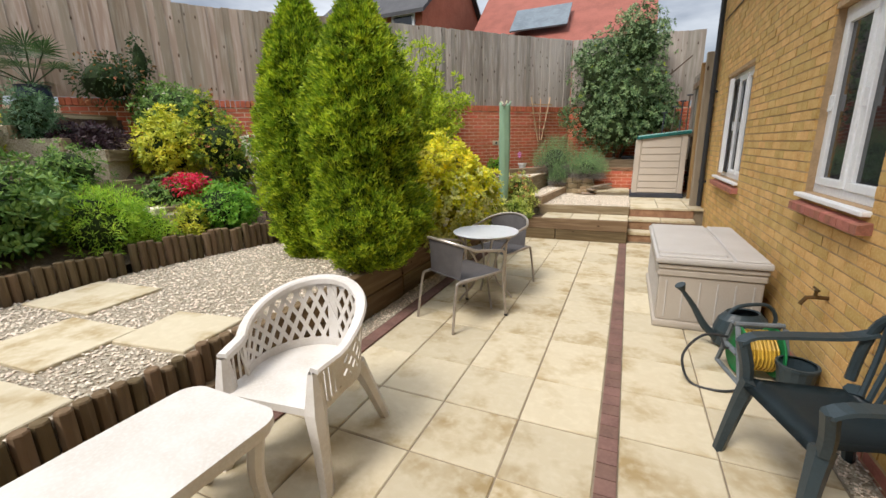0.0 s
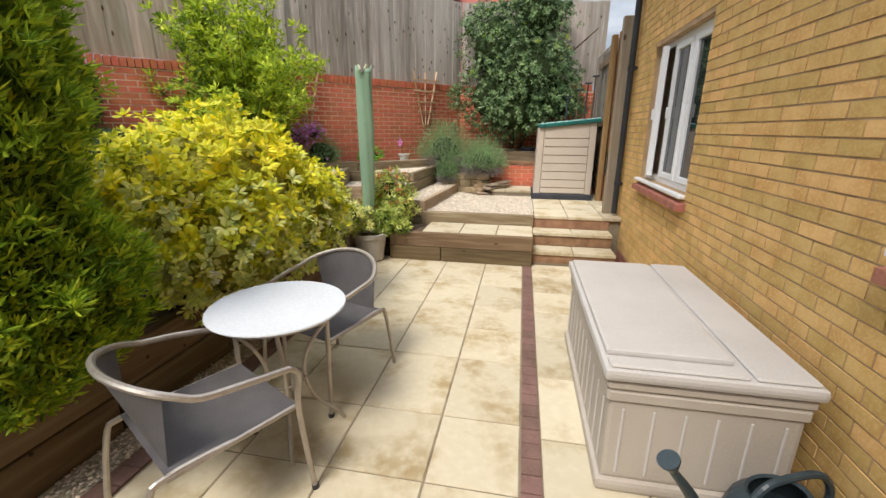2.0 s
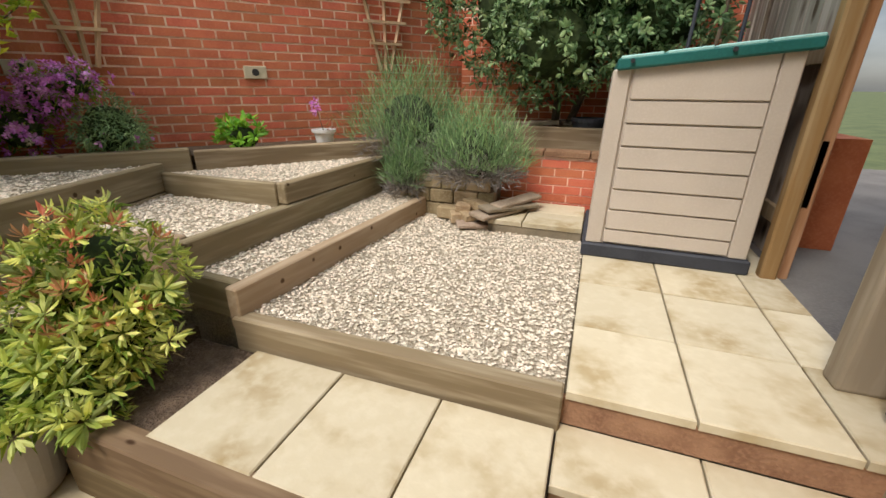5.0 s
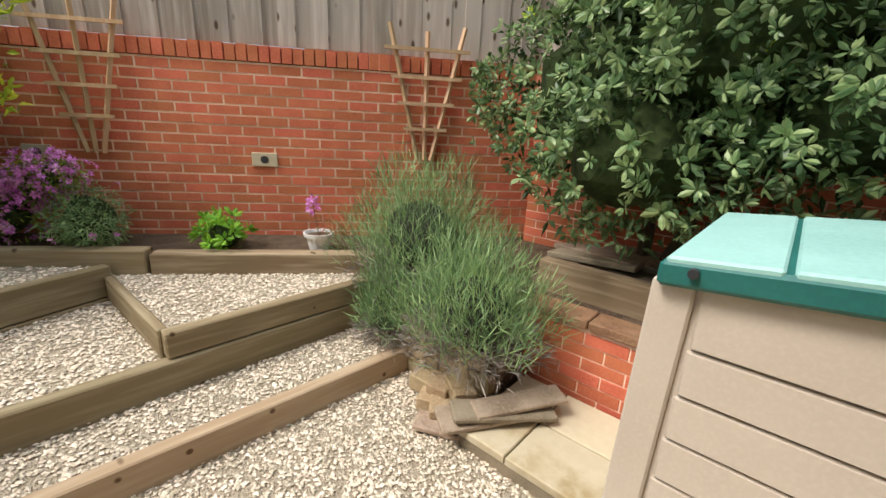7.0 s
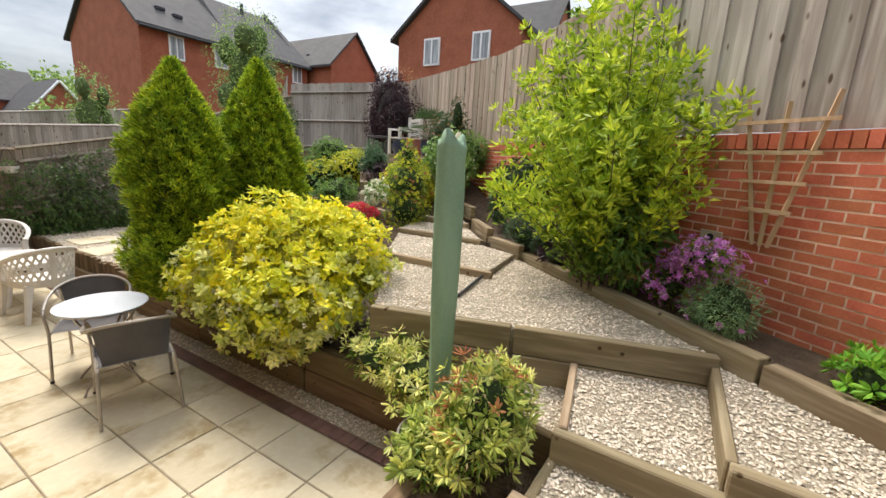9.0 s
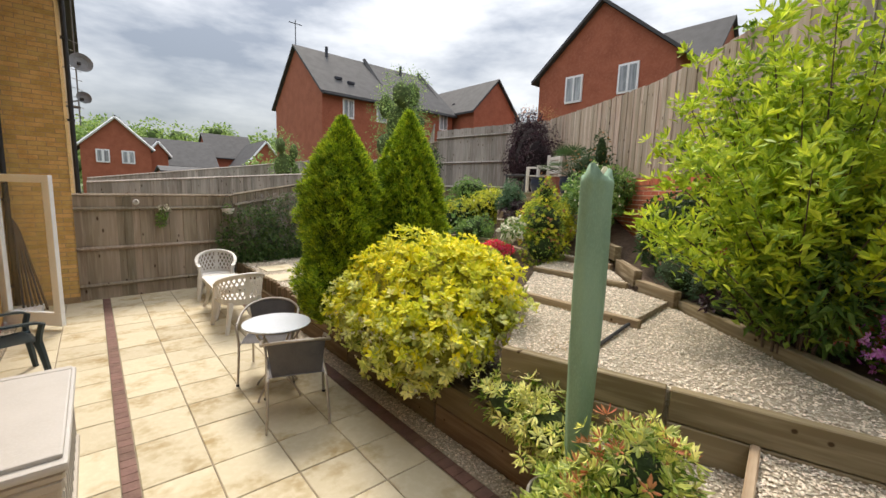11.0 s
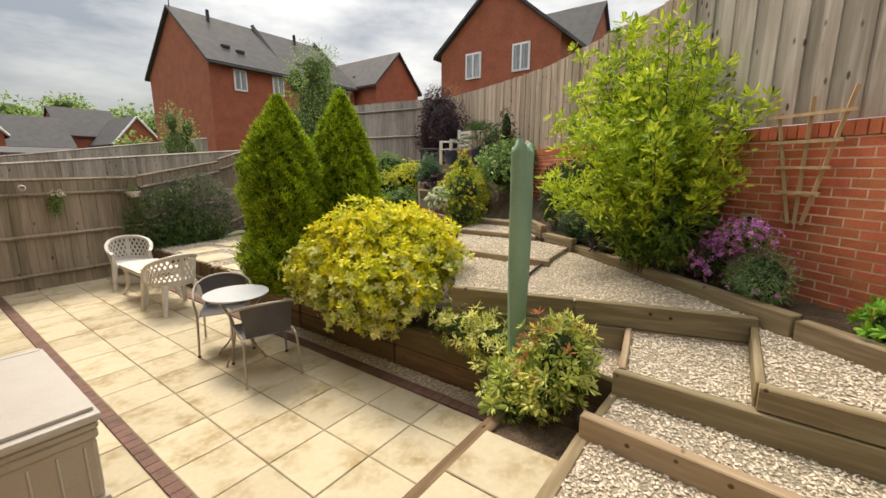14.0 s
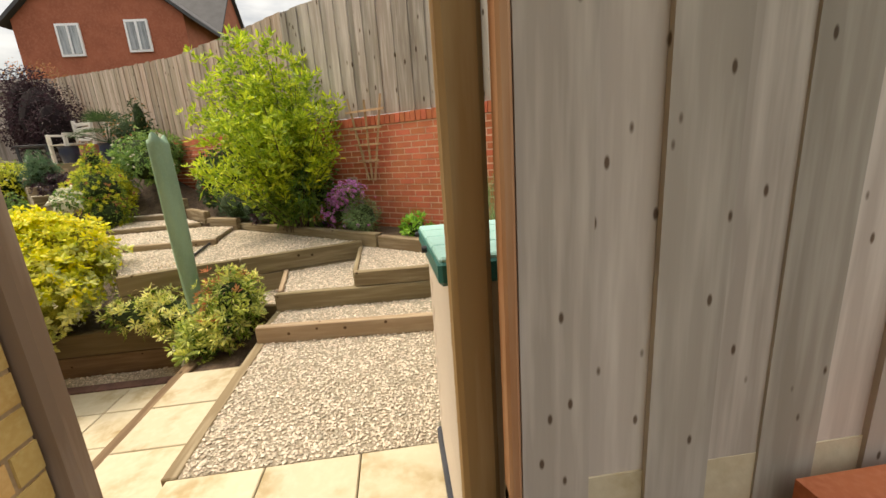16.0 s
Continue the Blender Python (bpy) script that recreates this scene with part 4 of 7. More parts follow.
for a, b, c, e in ((-1.22, -1.16, 0.03, 2.12), (-0.42, -0.36, 0.03, 2.12), (-1.16, -0.42, 2.06, 2.12), (-1.16, -0.42, 0.03, 0.08)):
    add_box(bm, HX + 0.04, HX + 0.12, a, b, c, e, bevel=0.004)
part("door_frame", bm, M["pvc"], door)
part("door_step", add_box(bmesh.new(), HX - 0.35, HX, -1.2, -0.3, 0.0, 0.09, bevel=0.01), M["pvc"], door, "pale door step")


def downpipe(x, y, z0, z1):
    p = holder("downpipe", "dark brown plastic rainwater pipe on a brick wall", "drainpipe", (x, y, 0), group="downpipes")
    bm = bmesh.new()
    add_tube(bm, [(0, 0, z0), (0, 0, z1)], 0.034, 12)
    part("pipe", bm, M["black"], p)
    z = z0 + 0.35
    while z < z1:
        bm = bmesh.new()
        add_tube(bm, [(0, 0, z), (0, 0, z + 0.05)], 0.041, 12)
        add_box(bm, -0.01, 0.06, -0.045, 0.045, z + 0.01, z + 0.04)
        part("bracket", bm, M["black"], p)
        z += 1.3
    return p


downpipe(HX - 0.06, 7.32, 0.5, 5.2)
downpipe(HX - 0.06, -1.24, 0.02, 5.2)
downpipe(0.30, -1.9, 0.02, 5.2)
g = holder("roof_gutter", "dark brown gutter along the house eaves", "gutter")
part("trough", add_tube(bmesh.new(), [(HX - 0.12, 7.7, 5.2), (HX - 0.12, -1.3, 5.2)], 0.055, 8), M["black"], g)
w = holder("wall_cable", "thin black cable fixed along the brick wall", "cable")
part("cable", add_tube(bmesh.new(), curve_pts([(HX - 0.015, 7.3, 3.1), (HX - 0.015, 4.5, 3.05), (HX - 0.015, 1.5, 3.0), (HX - 0.015, 0.6, 2.95), (HX - 0.015, -1.2, 2.9)], 4), 0.007, 6), M["black"], w)
for zz, rr in ((4.02, 0.17), (3.42, 0.11)):
    s = holder("satellite_dish", "small grey satellite dish on the bay corner", "satellite dish", (0.3, -2.6, zz), group="satellite dishes")
    md2 = pose(-0.17, 0.05, 0.05, -75, 0, 12)
    part("dish", add_lathe(bmesh.new(), [(0.01, 0), (rr * 0.6, 0.015), (rr, 0.05)], 20, md2), M["fine_slate"], s)
    part("arm", add_tube(bmesh.new(), [(0.08, 0, -0.05), (-0.15, 0.02, 0.02), (-0.15, 0.25, 0.0)], 0.012, 6), M["fine_slate"], s)
    part("receiver", add_box(bmesh.new(), -0.18, -0.12, 0.22, 0.27, -0.02, 0.03, bevel=0.008), M["black"], s)
am = holder("aerial_mast", "thin grey lattice aerial mast fixed to the bay corner", "aerial", (0.20, -2.7, 3.0))
part("mast", add_tube(bmesh.new(), [(0, 0, 0), (0, 0, 2.2)], 0.012, 6), M["fine_slate"], am)
part("bracket", add_box(bmesh.new(), -0.02, 0.19, -0.02, 0.02, 0.3, 0.34), M["fine_slate"], am)
for i in range(9):
    part("element", add_tube(bmesh.new(), [(-0.07, 0, 0.15 + 0.16 * i), (0.07, 0, 0.19 + 0.16 * i)], 0.006, 5), M["fine_slate"], am)

# Brick-coloured panel added in the doorway so the opening doesn't read black.
tagged(box("wall_porch", HX + 0.15, HX + 0.20, -1.158, -0.422, 0.03, 2.1, M["buff"], kind="structure"), kind="structure")
# outside tap
t = holder("garden_tap", "weathered brass tap on a brick wall", "tap", (HX - 0.005, 2.79, 0.60))
M["brass"] = material("old_brass", (0.16, 0.10, 0.045), scale=20, fine=100, rough=0.45, metal=0.8, bump=0.1)
part("body", add_tube(bmesh.new(), [(0, 0, 0), (-0.06, 0, 0), (-0.10, 0, -0.005), (-0.125, 0, -0.05)], 0.012, 8), M["brass"], t)
part("stem", add_tube(bmesh.new(), [(-0.06, 0, 0), (-0.06, 0, 0.045)], 0.010, 8), M["brass"], t)
part("handle", add_tube(bmesh.new(), [(-0.06, -0.035, 0.05), (-0.06, 0.035, 0.05)], 0.007, 8), M["brass"], t)

# ---- gateway ----
M["gate_orange"] = knotty("orange_post_timber", (0.42, 0.24, 0.115), (0.22, 0.11, 0.05), (0.54, 0.38, 0.23), 2, knot_size=0.05)
M["gateboard"] = knotty("grey_gate_board", (0.33, 0.285, 0.245), (0.14, 0.115, 0.092), (0.46, 0.41, 0.36), 2, knot_size=0.22)
for y0, name in ((7.612, "gate_post"), (8.435, "gate_post")):
    tagged(box(name, 1.085 if y0 < 8 else 1.045, 1.14 if y0 < 8 else 1.125, y0, y0 + (0.066 if y0 < 8 else 0.083), 0.3, 2.75, M["gate"] if y0 < 8 else M["gate_orange"], label="rough brown timber gate post with cracks and knots", bevel=0.012), "", "gate post")
tagged(box("gate_post", 0.985, 1.145, 7.455, 7.55, 0.47, 2.75, M["post_grey"], label="thick weathered brown timber post fixed to the brick corner", bevel=0.014), "", "gate post")
box("fence_post", HX + 0.0, HX + 0.055, 8.52, 8.545, 0.4, 2.8, M["gate_orange"], label="orange-brown timber batten beside the gate post", bevel=0.006)
gate = holder("garden_gate", "brown weathered board gate folded back beside the garden store", "garden gate", (1.115, 8.55, 0), 90)
for i in range(9):
    part("board", add_box(bmesh.new(), 0.01 + i * 0.099, 0.112 + i * 0.099, -0.008 + (i % 2) * 0.004, 0.008 + (i % 2) * 0.004, 0.55, 2.62), M["gateboard"], gate)
for z in (0.75, 1.55, 2.42):
    part("ledge", add_box(bmesh.new(), 0.0, 0.9, 0.018, 0.05, z, z + 0.09, bevel=0.004), M["gate"], gate)
bm = bmesh.new()
add_tube(bm, [(0.87, 0.0, 1.5), (0.87, -0.035, 1.47), (0.87, -0.035, 1.43), (0.87, 0.0, 1.40)], 0.008, 8)
part("latch_ring", bm, M["metal"], gate)

# ---- storage box ----
sb = holder("storage_box", "beige resin garden storage box with a pale grey lid", "storage box", (0.69, 4.18, 0))
SW, SL = 0.355, 0.68
bm = bmesh.new()
add_box(bm, -SW - 0.02, SW + 0.02, -SL - 0.02, SL + 0.02, 0.0, 0.06, bevel=0.02)
part("plinth", bm, M["resin"], sb)
bm = bmesh.new()
add_box(bm, -SW, SW, -SL, SL, 0.055, 0.45, bevel=0.02)
add_box(bm, -SW - 0.012, SW + 0.012, -SL - 0.012, SL + 0.012, 0.44, 0.50, bevel=0.012)
add_box(bm, -SW - 0.018, SW + 0.018, -SL - 0.018, SL + 0.018, 0.50, 0.545, bevel=0.012)
part("body", bm, M["resin"], sb)
for side in (-1, 1):
    for i in range(6):
        x = -SW + 0.06 + i * 0.118
        part("panel_rib", add_box(bmesh.new(), x - 0.006, x + 0.006, side * (SL + 0.002) - 0.004, side * (SL + 0.002) + 0.004, 0.09, 0.41, bevel=0.003), M["resin_lid"], sb)
    for i in range(11):
        y = -SL + 0.08 + i * 0.124
        part("panel_rib", add_box(bmesh.new(), side * (SW + 0.002) - 0.004, side * (SW + 0.002) + 0.004, y - 0.006, y + 0.006, 0.09, 0.41, bevel=0.003), M["resin_lid"], sb)
bm = bmesh.new()
add_box(bm, -SW - 0.035, SW + 0.03, -SL - 0.035, SL + 0.035, 0.55, 0.60, bevel=0.018)
add_box(bm, -SW - 0.015, 0.115, -SL + 0.085, SL - 0.02, 0.595, 0.626, bevel=0.013)
add_box(bm, 0.15, SW + 0.012, -SL - 0.015, SL + 0.015, 0.595, 0.616, bevel=0.008)
add_box(bm, -SW - 0.015, 0.13, -SL - 0.015, -SL + 0.055, 0.595, 0.616, bevel=0.008)
part("lid", bm, M["resin_lid"], sb, "pale grey moulded lid")

# ---- tall shed ----
sh = holder("garden_shed", "cream plastic garden store with dark base and teal lid", "garden shed", (0.545, 8.83, LAND))
X0, X1, Y0, Y1 = -0.42, 0.42, -0.37, 0.37


def top(x):
    return 1.058 + 0.085 * (x - X0) / (X1 - X0)


M["cream"] = material("cream_resin", (0.53, 0.465, 0.40), (0.49, 0.425, 0.36), (0.57, 0.505, 0.44), scale=3, fine=90, rough=0.55, bump=0.1, vary=0.02, dist=0.002)
part("base", add_box(bmesh.new(), X0 - 0.025, X1 + 0.025, Y0 - 0.025, Y1 + 0.02, 0, 0.085, bevel=0.01), M["slate_pl"], sh, "dark grey plastic base")
bm = bmesh.new()
add_box(bm, X0, X1, Y0 + 0.014, Y1, 0.08, 1.0)
for v in bm.verts:
    if v.co.z > 0.9:
        v.co.z = top(v.co.x)
        v.co.x += 0.02 if v.co.x < 0 else 0
part("body", bm, M["cream"], sh)
for x in (X0 - 0.004, X1 - 0.086):
    bm = bmesh.new()
    add_box(bm, x, x + 0.09, Y0 - 0.004, Y0 + 0.03, 0.085, 1.0, bevel=0.006)
    for v in bm.verts:
        if v.co.z > 0.9:
            v.co.z += top(v.co.x) - 1.0
            v.co.x += 0.02 if v.co.x < 0 else 0
    part("corner_post", bm, M["cream"], sh)
LEVELS = [0.095] + [0.181 + 0.1215 * i for i in range(7)] + [1.04]
for i, (z, z1) in enumerate(zip(LEVELS, LEVELS[1:])):
    bm = bmesh.new()
    add_box(bm, X0 + 0.09 + 0.03 * z, X1 - 0.09, Y0, Y0 + 0.02, z, z1 - 0.005, bevel=0.006)
    for v in bm.verts:
        if i == 7 and v.co.z > z + 0.06:
            v.co.z = top(v.co.x) - 0.01
        if v.co.y < Y0 + 0.005 and v.co.z < z + 0.02:
            v.co.y -= 0.006
    part("cladding_board", bm, M["cream"], sh)
bm = bmesh.new()
add_box(bm, X0 + 0.03, X1 + 0.05, Y0 - 0.04, Y1 + 0.04, 0, 0.06, bevel=0.01)
for v in bm.verts:
    v.co.z += top(v.co.x) - 0.01
part("lid_rim", bm, M["green_lid"], sh, "dark teal lid rim")
for i in range(4):
    a = X0 + 0.035 + i * 0.2135
    bm = bmesh.new()
    add_box(bm, a + 0.006, a + 0.207, Y0 - 0.035, Y1 + 0.03, 0.045, 0.067, bevel=0.006)
    for v in bm.verts:
        v.co.z += top(v.co.x) - 0.008
    part("roof_panel", bm, M["green_roof"], sh, "pale teal ribbed roof panel")
for x in (X0 + 0.1, X1 - 0.3):
    bm = bmesh.new()
    add_tube(bm, [(x, Y0 - 0.056, top(x) + 0.03), (x, Y0 - 0.03, top(x) + 0.03)], 0.011, 10)
    part("screw_hole", bm, M["black"], sh)
# long-handled tools standing behind the shed
for i, (x, y, tx, ty) in enumerate(((0.55, 9.33, 0.62, 9.44), (0.68, 9.33, 0.80, 9.44), (0.85, 9.32, 0.92, 9.44), (0.98, 9.30, 1.02, 9.40))):
    h = holder("garden_tool", "long-handled garden tool standing behind the store", "garden tool", (x, y, LAND), group="tools behind the store")
    part("shaft", add_tube(bmesh.new(), [(0, 0, 0), (tx - x, ty - y, 1.55 + 0.1 * i)], 0.013, 8), M["bark"] if i % 2 else M["slate_pl"], h)
    part("grip", add_tube(bmesh.new(), [(tx - x - 0.05, ty - y, 1.56 + 0.1 * i), (tx - x + 0.05, ty - y, 1.56 + 0.1 * i)], 0.014, 8), M["slate_pl"], h)
pt = holder("plant_pot", "dark plastic pot on soil beside the store", "plant pot", (0.02, 9.75, 0.95))
part("pot", add_lathe(bmesh.new(), [(0.09, 0), (0.13, 0.22), (0.14, 0.22), (0.14, 0.25), (0.12, 0.25), (0.11, 0.2)], 20), M["slate_pl"], pt)

# broken slabs stacked on the soil and leaning by the sleepers
rng = random.Random(4)
for i in range(16):
    x, y = -0.2 + rng.uniform(-0.35, 0.4), 9.95 + rng.uniform(-0.15, 0.2)
    z = 0.965 + (i // 4) * 0.05
    o = mesh_ob("stone_slab", add_box(bmesh.new(), -rng.uniform(0.2, 0.34), rng.uniform(0.2, 0.34), -0.12, 0.12, 0, 0.034, bevel=0.005), M["slate"])
    o.matrix_basis = pose(x, y, z, rng.uniform(-3, 3), rng.uniform(-4, 4), rng.uniform(-30, 30))
    tagged(o, "thin brown broken stone slab in a loose pile on soil", "stone slab", "pile of broken slabs")
STACK = [(-0.52, 8.80, 0.10, 2, -34, 0.085, 0.20, 0.030), (-0.44, 8.86, 0.132, -3, -40, 0.07, 0.24, 0.028), (-0.40, 8.93, 0.162, 3, -33, 0.06, 0.22, 0.028), (-0.66, 8.70, 0.012, -4, -62, 0.06, 0.13, 0.030),
         (-0.67, 8.80, 0.052, 3, -50, 0.07, 0.12, 0.05), (-0.80, 8.78, 0.01, 0, 25, 0.07, 0.055, 0.075), (-0.78, 8.82, 0.088, 4, 10, 0.06, 0.05, 0.06), (-0.70, 8.86, 0.106, -6, -30, 0.09, 0.06, 0.06), (-0.92, 8.86, 0.01, 0, 5, 0.08, 0.05, 0.09)]
for x, y, z, rx, rz, w, d, t in STACK:
    o = mesh_ob("stone_block", add_box(bmesh.new(), -w, w, -d, d, 0, t, bevel=0.007), M["slate"] if t < 0.04 else M["block"])
    o.matrix_basis = pose(x, y, LAND + z, rx, 2, rz)
    tagged(o, "rough brown stone piece stacked beside lavender", "stone block", "stacked stones by the lavender")

# ---- trellises ----


def trellis(xa, z0, z1, spread, label, lean=0.0):
    m0, _ = along((xa, back(xa)), BB)
    m0 = m0 @ Matrix.Translation((0, -0.035, 0))
    t = holder("fan_trellis", label, "trellis", group="fan trellises")
    t.matrix_basis = m0
    for k in (-1, 0, 1):
        bm = bmesh.new()
        a, b = Vector((k * 0.05, 0, z0)), Vector((k * spread + lean, -0.004 * abs(k), z1 + (0.08 if k == 0 else 0.12)))
        add_tube(bm, [a, b], 0.018, 4)
        part("upright", bm, M["lath"], t)
    for i, f in enumerate((0.28, 0.5, 0.72, 0.95)):
        w = 0.05 + (spread - 0.05) * f + 0.05
        z = z0 + (z1 - z0) * f
        part("crosspiece", add_box(bmesh.new(), -w + lean * f, w + lean * f, -0.030, -0.014, z - 0.012, z + 0.012), M["lath"], t)
    return t


M["lath"] = knotty("trellis_lath", (0.58, 0.41, 0.26), (0.42, 0.27, 0.16), (0.66, 0.50, 0.35), 2, knots=False)
trellis(-3.378, 1.55, 2.42, 0.27, "orange-brown wooden fan trellis fixed to a red brick wall")
trellis(-1.92, 1.58, 2.40, 0.27, "brown wooden fan trellis on a brick wall above lavender")
for x in (-2.675, -3.62):
    m0, _ = along((x, back(x)), BB)
    v = holder("wall_vent", "small stone block with a dark weep hole in a brick wall", "wall vent", group="wall vents")
    v.matrix_basis = m0
    part("block", add_box(bmesh.new(), -0.09, 0.09, -0.016, 0.02, 1.49, 1.59, bevel=0.004), M["slab"], v)
    part("hole", add_tube(bmesh.new(), [(0, -0.0185, 1.54), (0, 0.0, 1.54)], 0.028, 14), M["black"], v)

# ---- furniture ----


def bistro_chair(x, y, rz):
    c = holder("bistro_chair", "grey metal tub chair with dark mesh seat beside a bistro table", "chair", (x, y, 0), rz, "chairs round the bistro table")
    # faces +x
    arc = [(0.24 - 0.0, -0.27, 0.62), (0.05, -0.285, 0.655)] + [(-0.03 - 0.24 * math.cos(a) * 1.0, 0.285 * math.sin(a), 0.655 + 0.105 * math.cos(a)) for a in [radians(v) for v in range(-80, 81, 16)]] + [(0.05, 0.285, 0.655), (0.24, 0.27, 0.62)]
    part("top_rail", add_tube(bmesh.new(), curve_pts(arc, 3), 0.013, 8), M["metal"], c)
    for s in (-1, 1):
        part("leg", add_tube(bmesh.new(), curve_pts([(0.24, s * 0.27, 0.62), (0.275, s * 0.265, 0.57), (0.27, s * 0.25, 0.40), (0.30, s * 0.265, 0.0)], 4), 0.012, 8), M["metal"], c)
        part("leg", add_tube(bmesh.new(), curve_pts([(0.02, s * 0.235, 0.42), (-0.20, s * 0.23, 0.42), (-0.255, s * 0.235, 0.36), (-0.31, s * 0.25, 0.0)], 4), 0.012, 8), M["metal"], c)
        part("rubber_foot", add_tube(bmesh.new(), [(0.30, s * 0.265, 0.0), (0.30, s * 0.265, 0.02)], 0.016, 8), M["black"], c)
        part("seat_rail", add_tube(bmesh.new(), [(0.27, s * 0.24, 0.425), (-0.20, s * 0.235, 0.415)], 0.011, 8), M["metal"], c)
    bm = bmesh.new()
    g = [[bm.verts.new((-0.2 + 0.47 * i / 8, -0.235 + 0.47 * j / 6, 0.432 - 0.02 * math.sin(math.pi * i / 8) * math.sin(math.pi * j / 6))) for j in range(7)] for i in range(9)]
    for i in range(8):
        for j in range(6):
            bm.faces.new((g[i][j], g[i + 1][j], g[i + 1][j + 1], g[i][j + 1]))
    o = part("seat", bm, M["mesh"], c, smooth=True)
    bm = bmesh.new()
    g = []
    for i in range(7):
        f = i / 6
        row = []
        for j in range(11):
            a = radians(-56 + 112 * j / 10)
            r = 0.24 + 0.0 * f
            bx = -0.03 - r * math.cos(a)
            row.append(bm.verts.new((bx * f + (-0.2) * (1 - f) + 0.02 * (1 - f), 0.285 * math.sin(a) * f + (-0.2 + 0.04 * j) * (1 - f), 0.432 + (0.655 + 0.105 * math.cos(a) - 0.432) * f)))
        g.append(row)
    for i in range(6):
        for j in range(10):
            bm.faces.new((g[i][j], g[i][j + 1], g[i + 1][j + 1], g[i + 1][j]))
    part("backrest", bm, M["mesh"], c, smooth=True)
    return c


bistro_chair(-1.25, 3.12, 62)
bistro_chair(-1.17, 4.07, -108)
bt = holder("bistro_table", "round bistro table with frosted white top and curved metal legs", "table", (-1.17, 3.58, 0))
part("tabletop", add_lathe(bmesh.new(), [(0.0001, 0.690), (0.309, 0.690), (0.315, 0.696), (0.312, 0.702), (0.0001, 0.702)], 48, None, False), M["tabletop"], bt)
bm = bmesh.new()
add_tube(bm, [(0.29 * math.cos(a), 0.29 * math.sin(a), 0.684) for a in [2 * math.pi * k / 36 for k in range(36)]], 0.009, 6, True)
part("rim", bm, M["metal"], bt)
bm = bmesh.new()
add_tube(bm, [(0.09 * math.cos(a), 0.09 * math.sin(a), 0.30) for a in [2 * math.pi * k / 24 for k in range(24)]], 0.007, 6, True)
part("brace_ring", bm, M["metal"], bt)
for k in range(4):
    a = radians(30 + 90 * k)
    pts = [(0.27, 0.683), (0.24, 0.62), (0.13, 0.48), (0.085, 0.34), (0.12, 0.18), (0.235, 0.05), (0.265, 0.0)]
    part("leg", add_tube(bmesh.new(), curve_pts([(r * math.cos(a), r * math.sin(a), z) for r, z in pts], 4), 0.010, 8), M["metal"], bt)


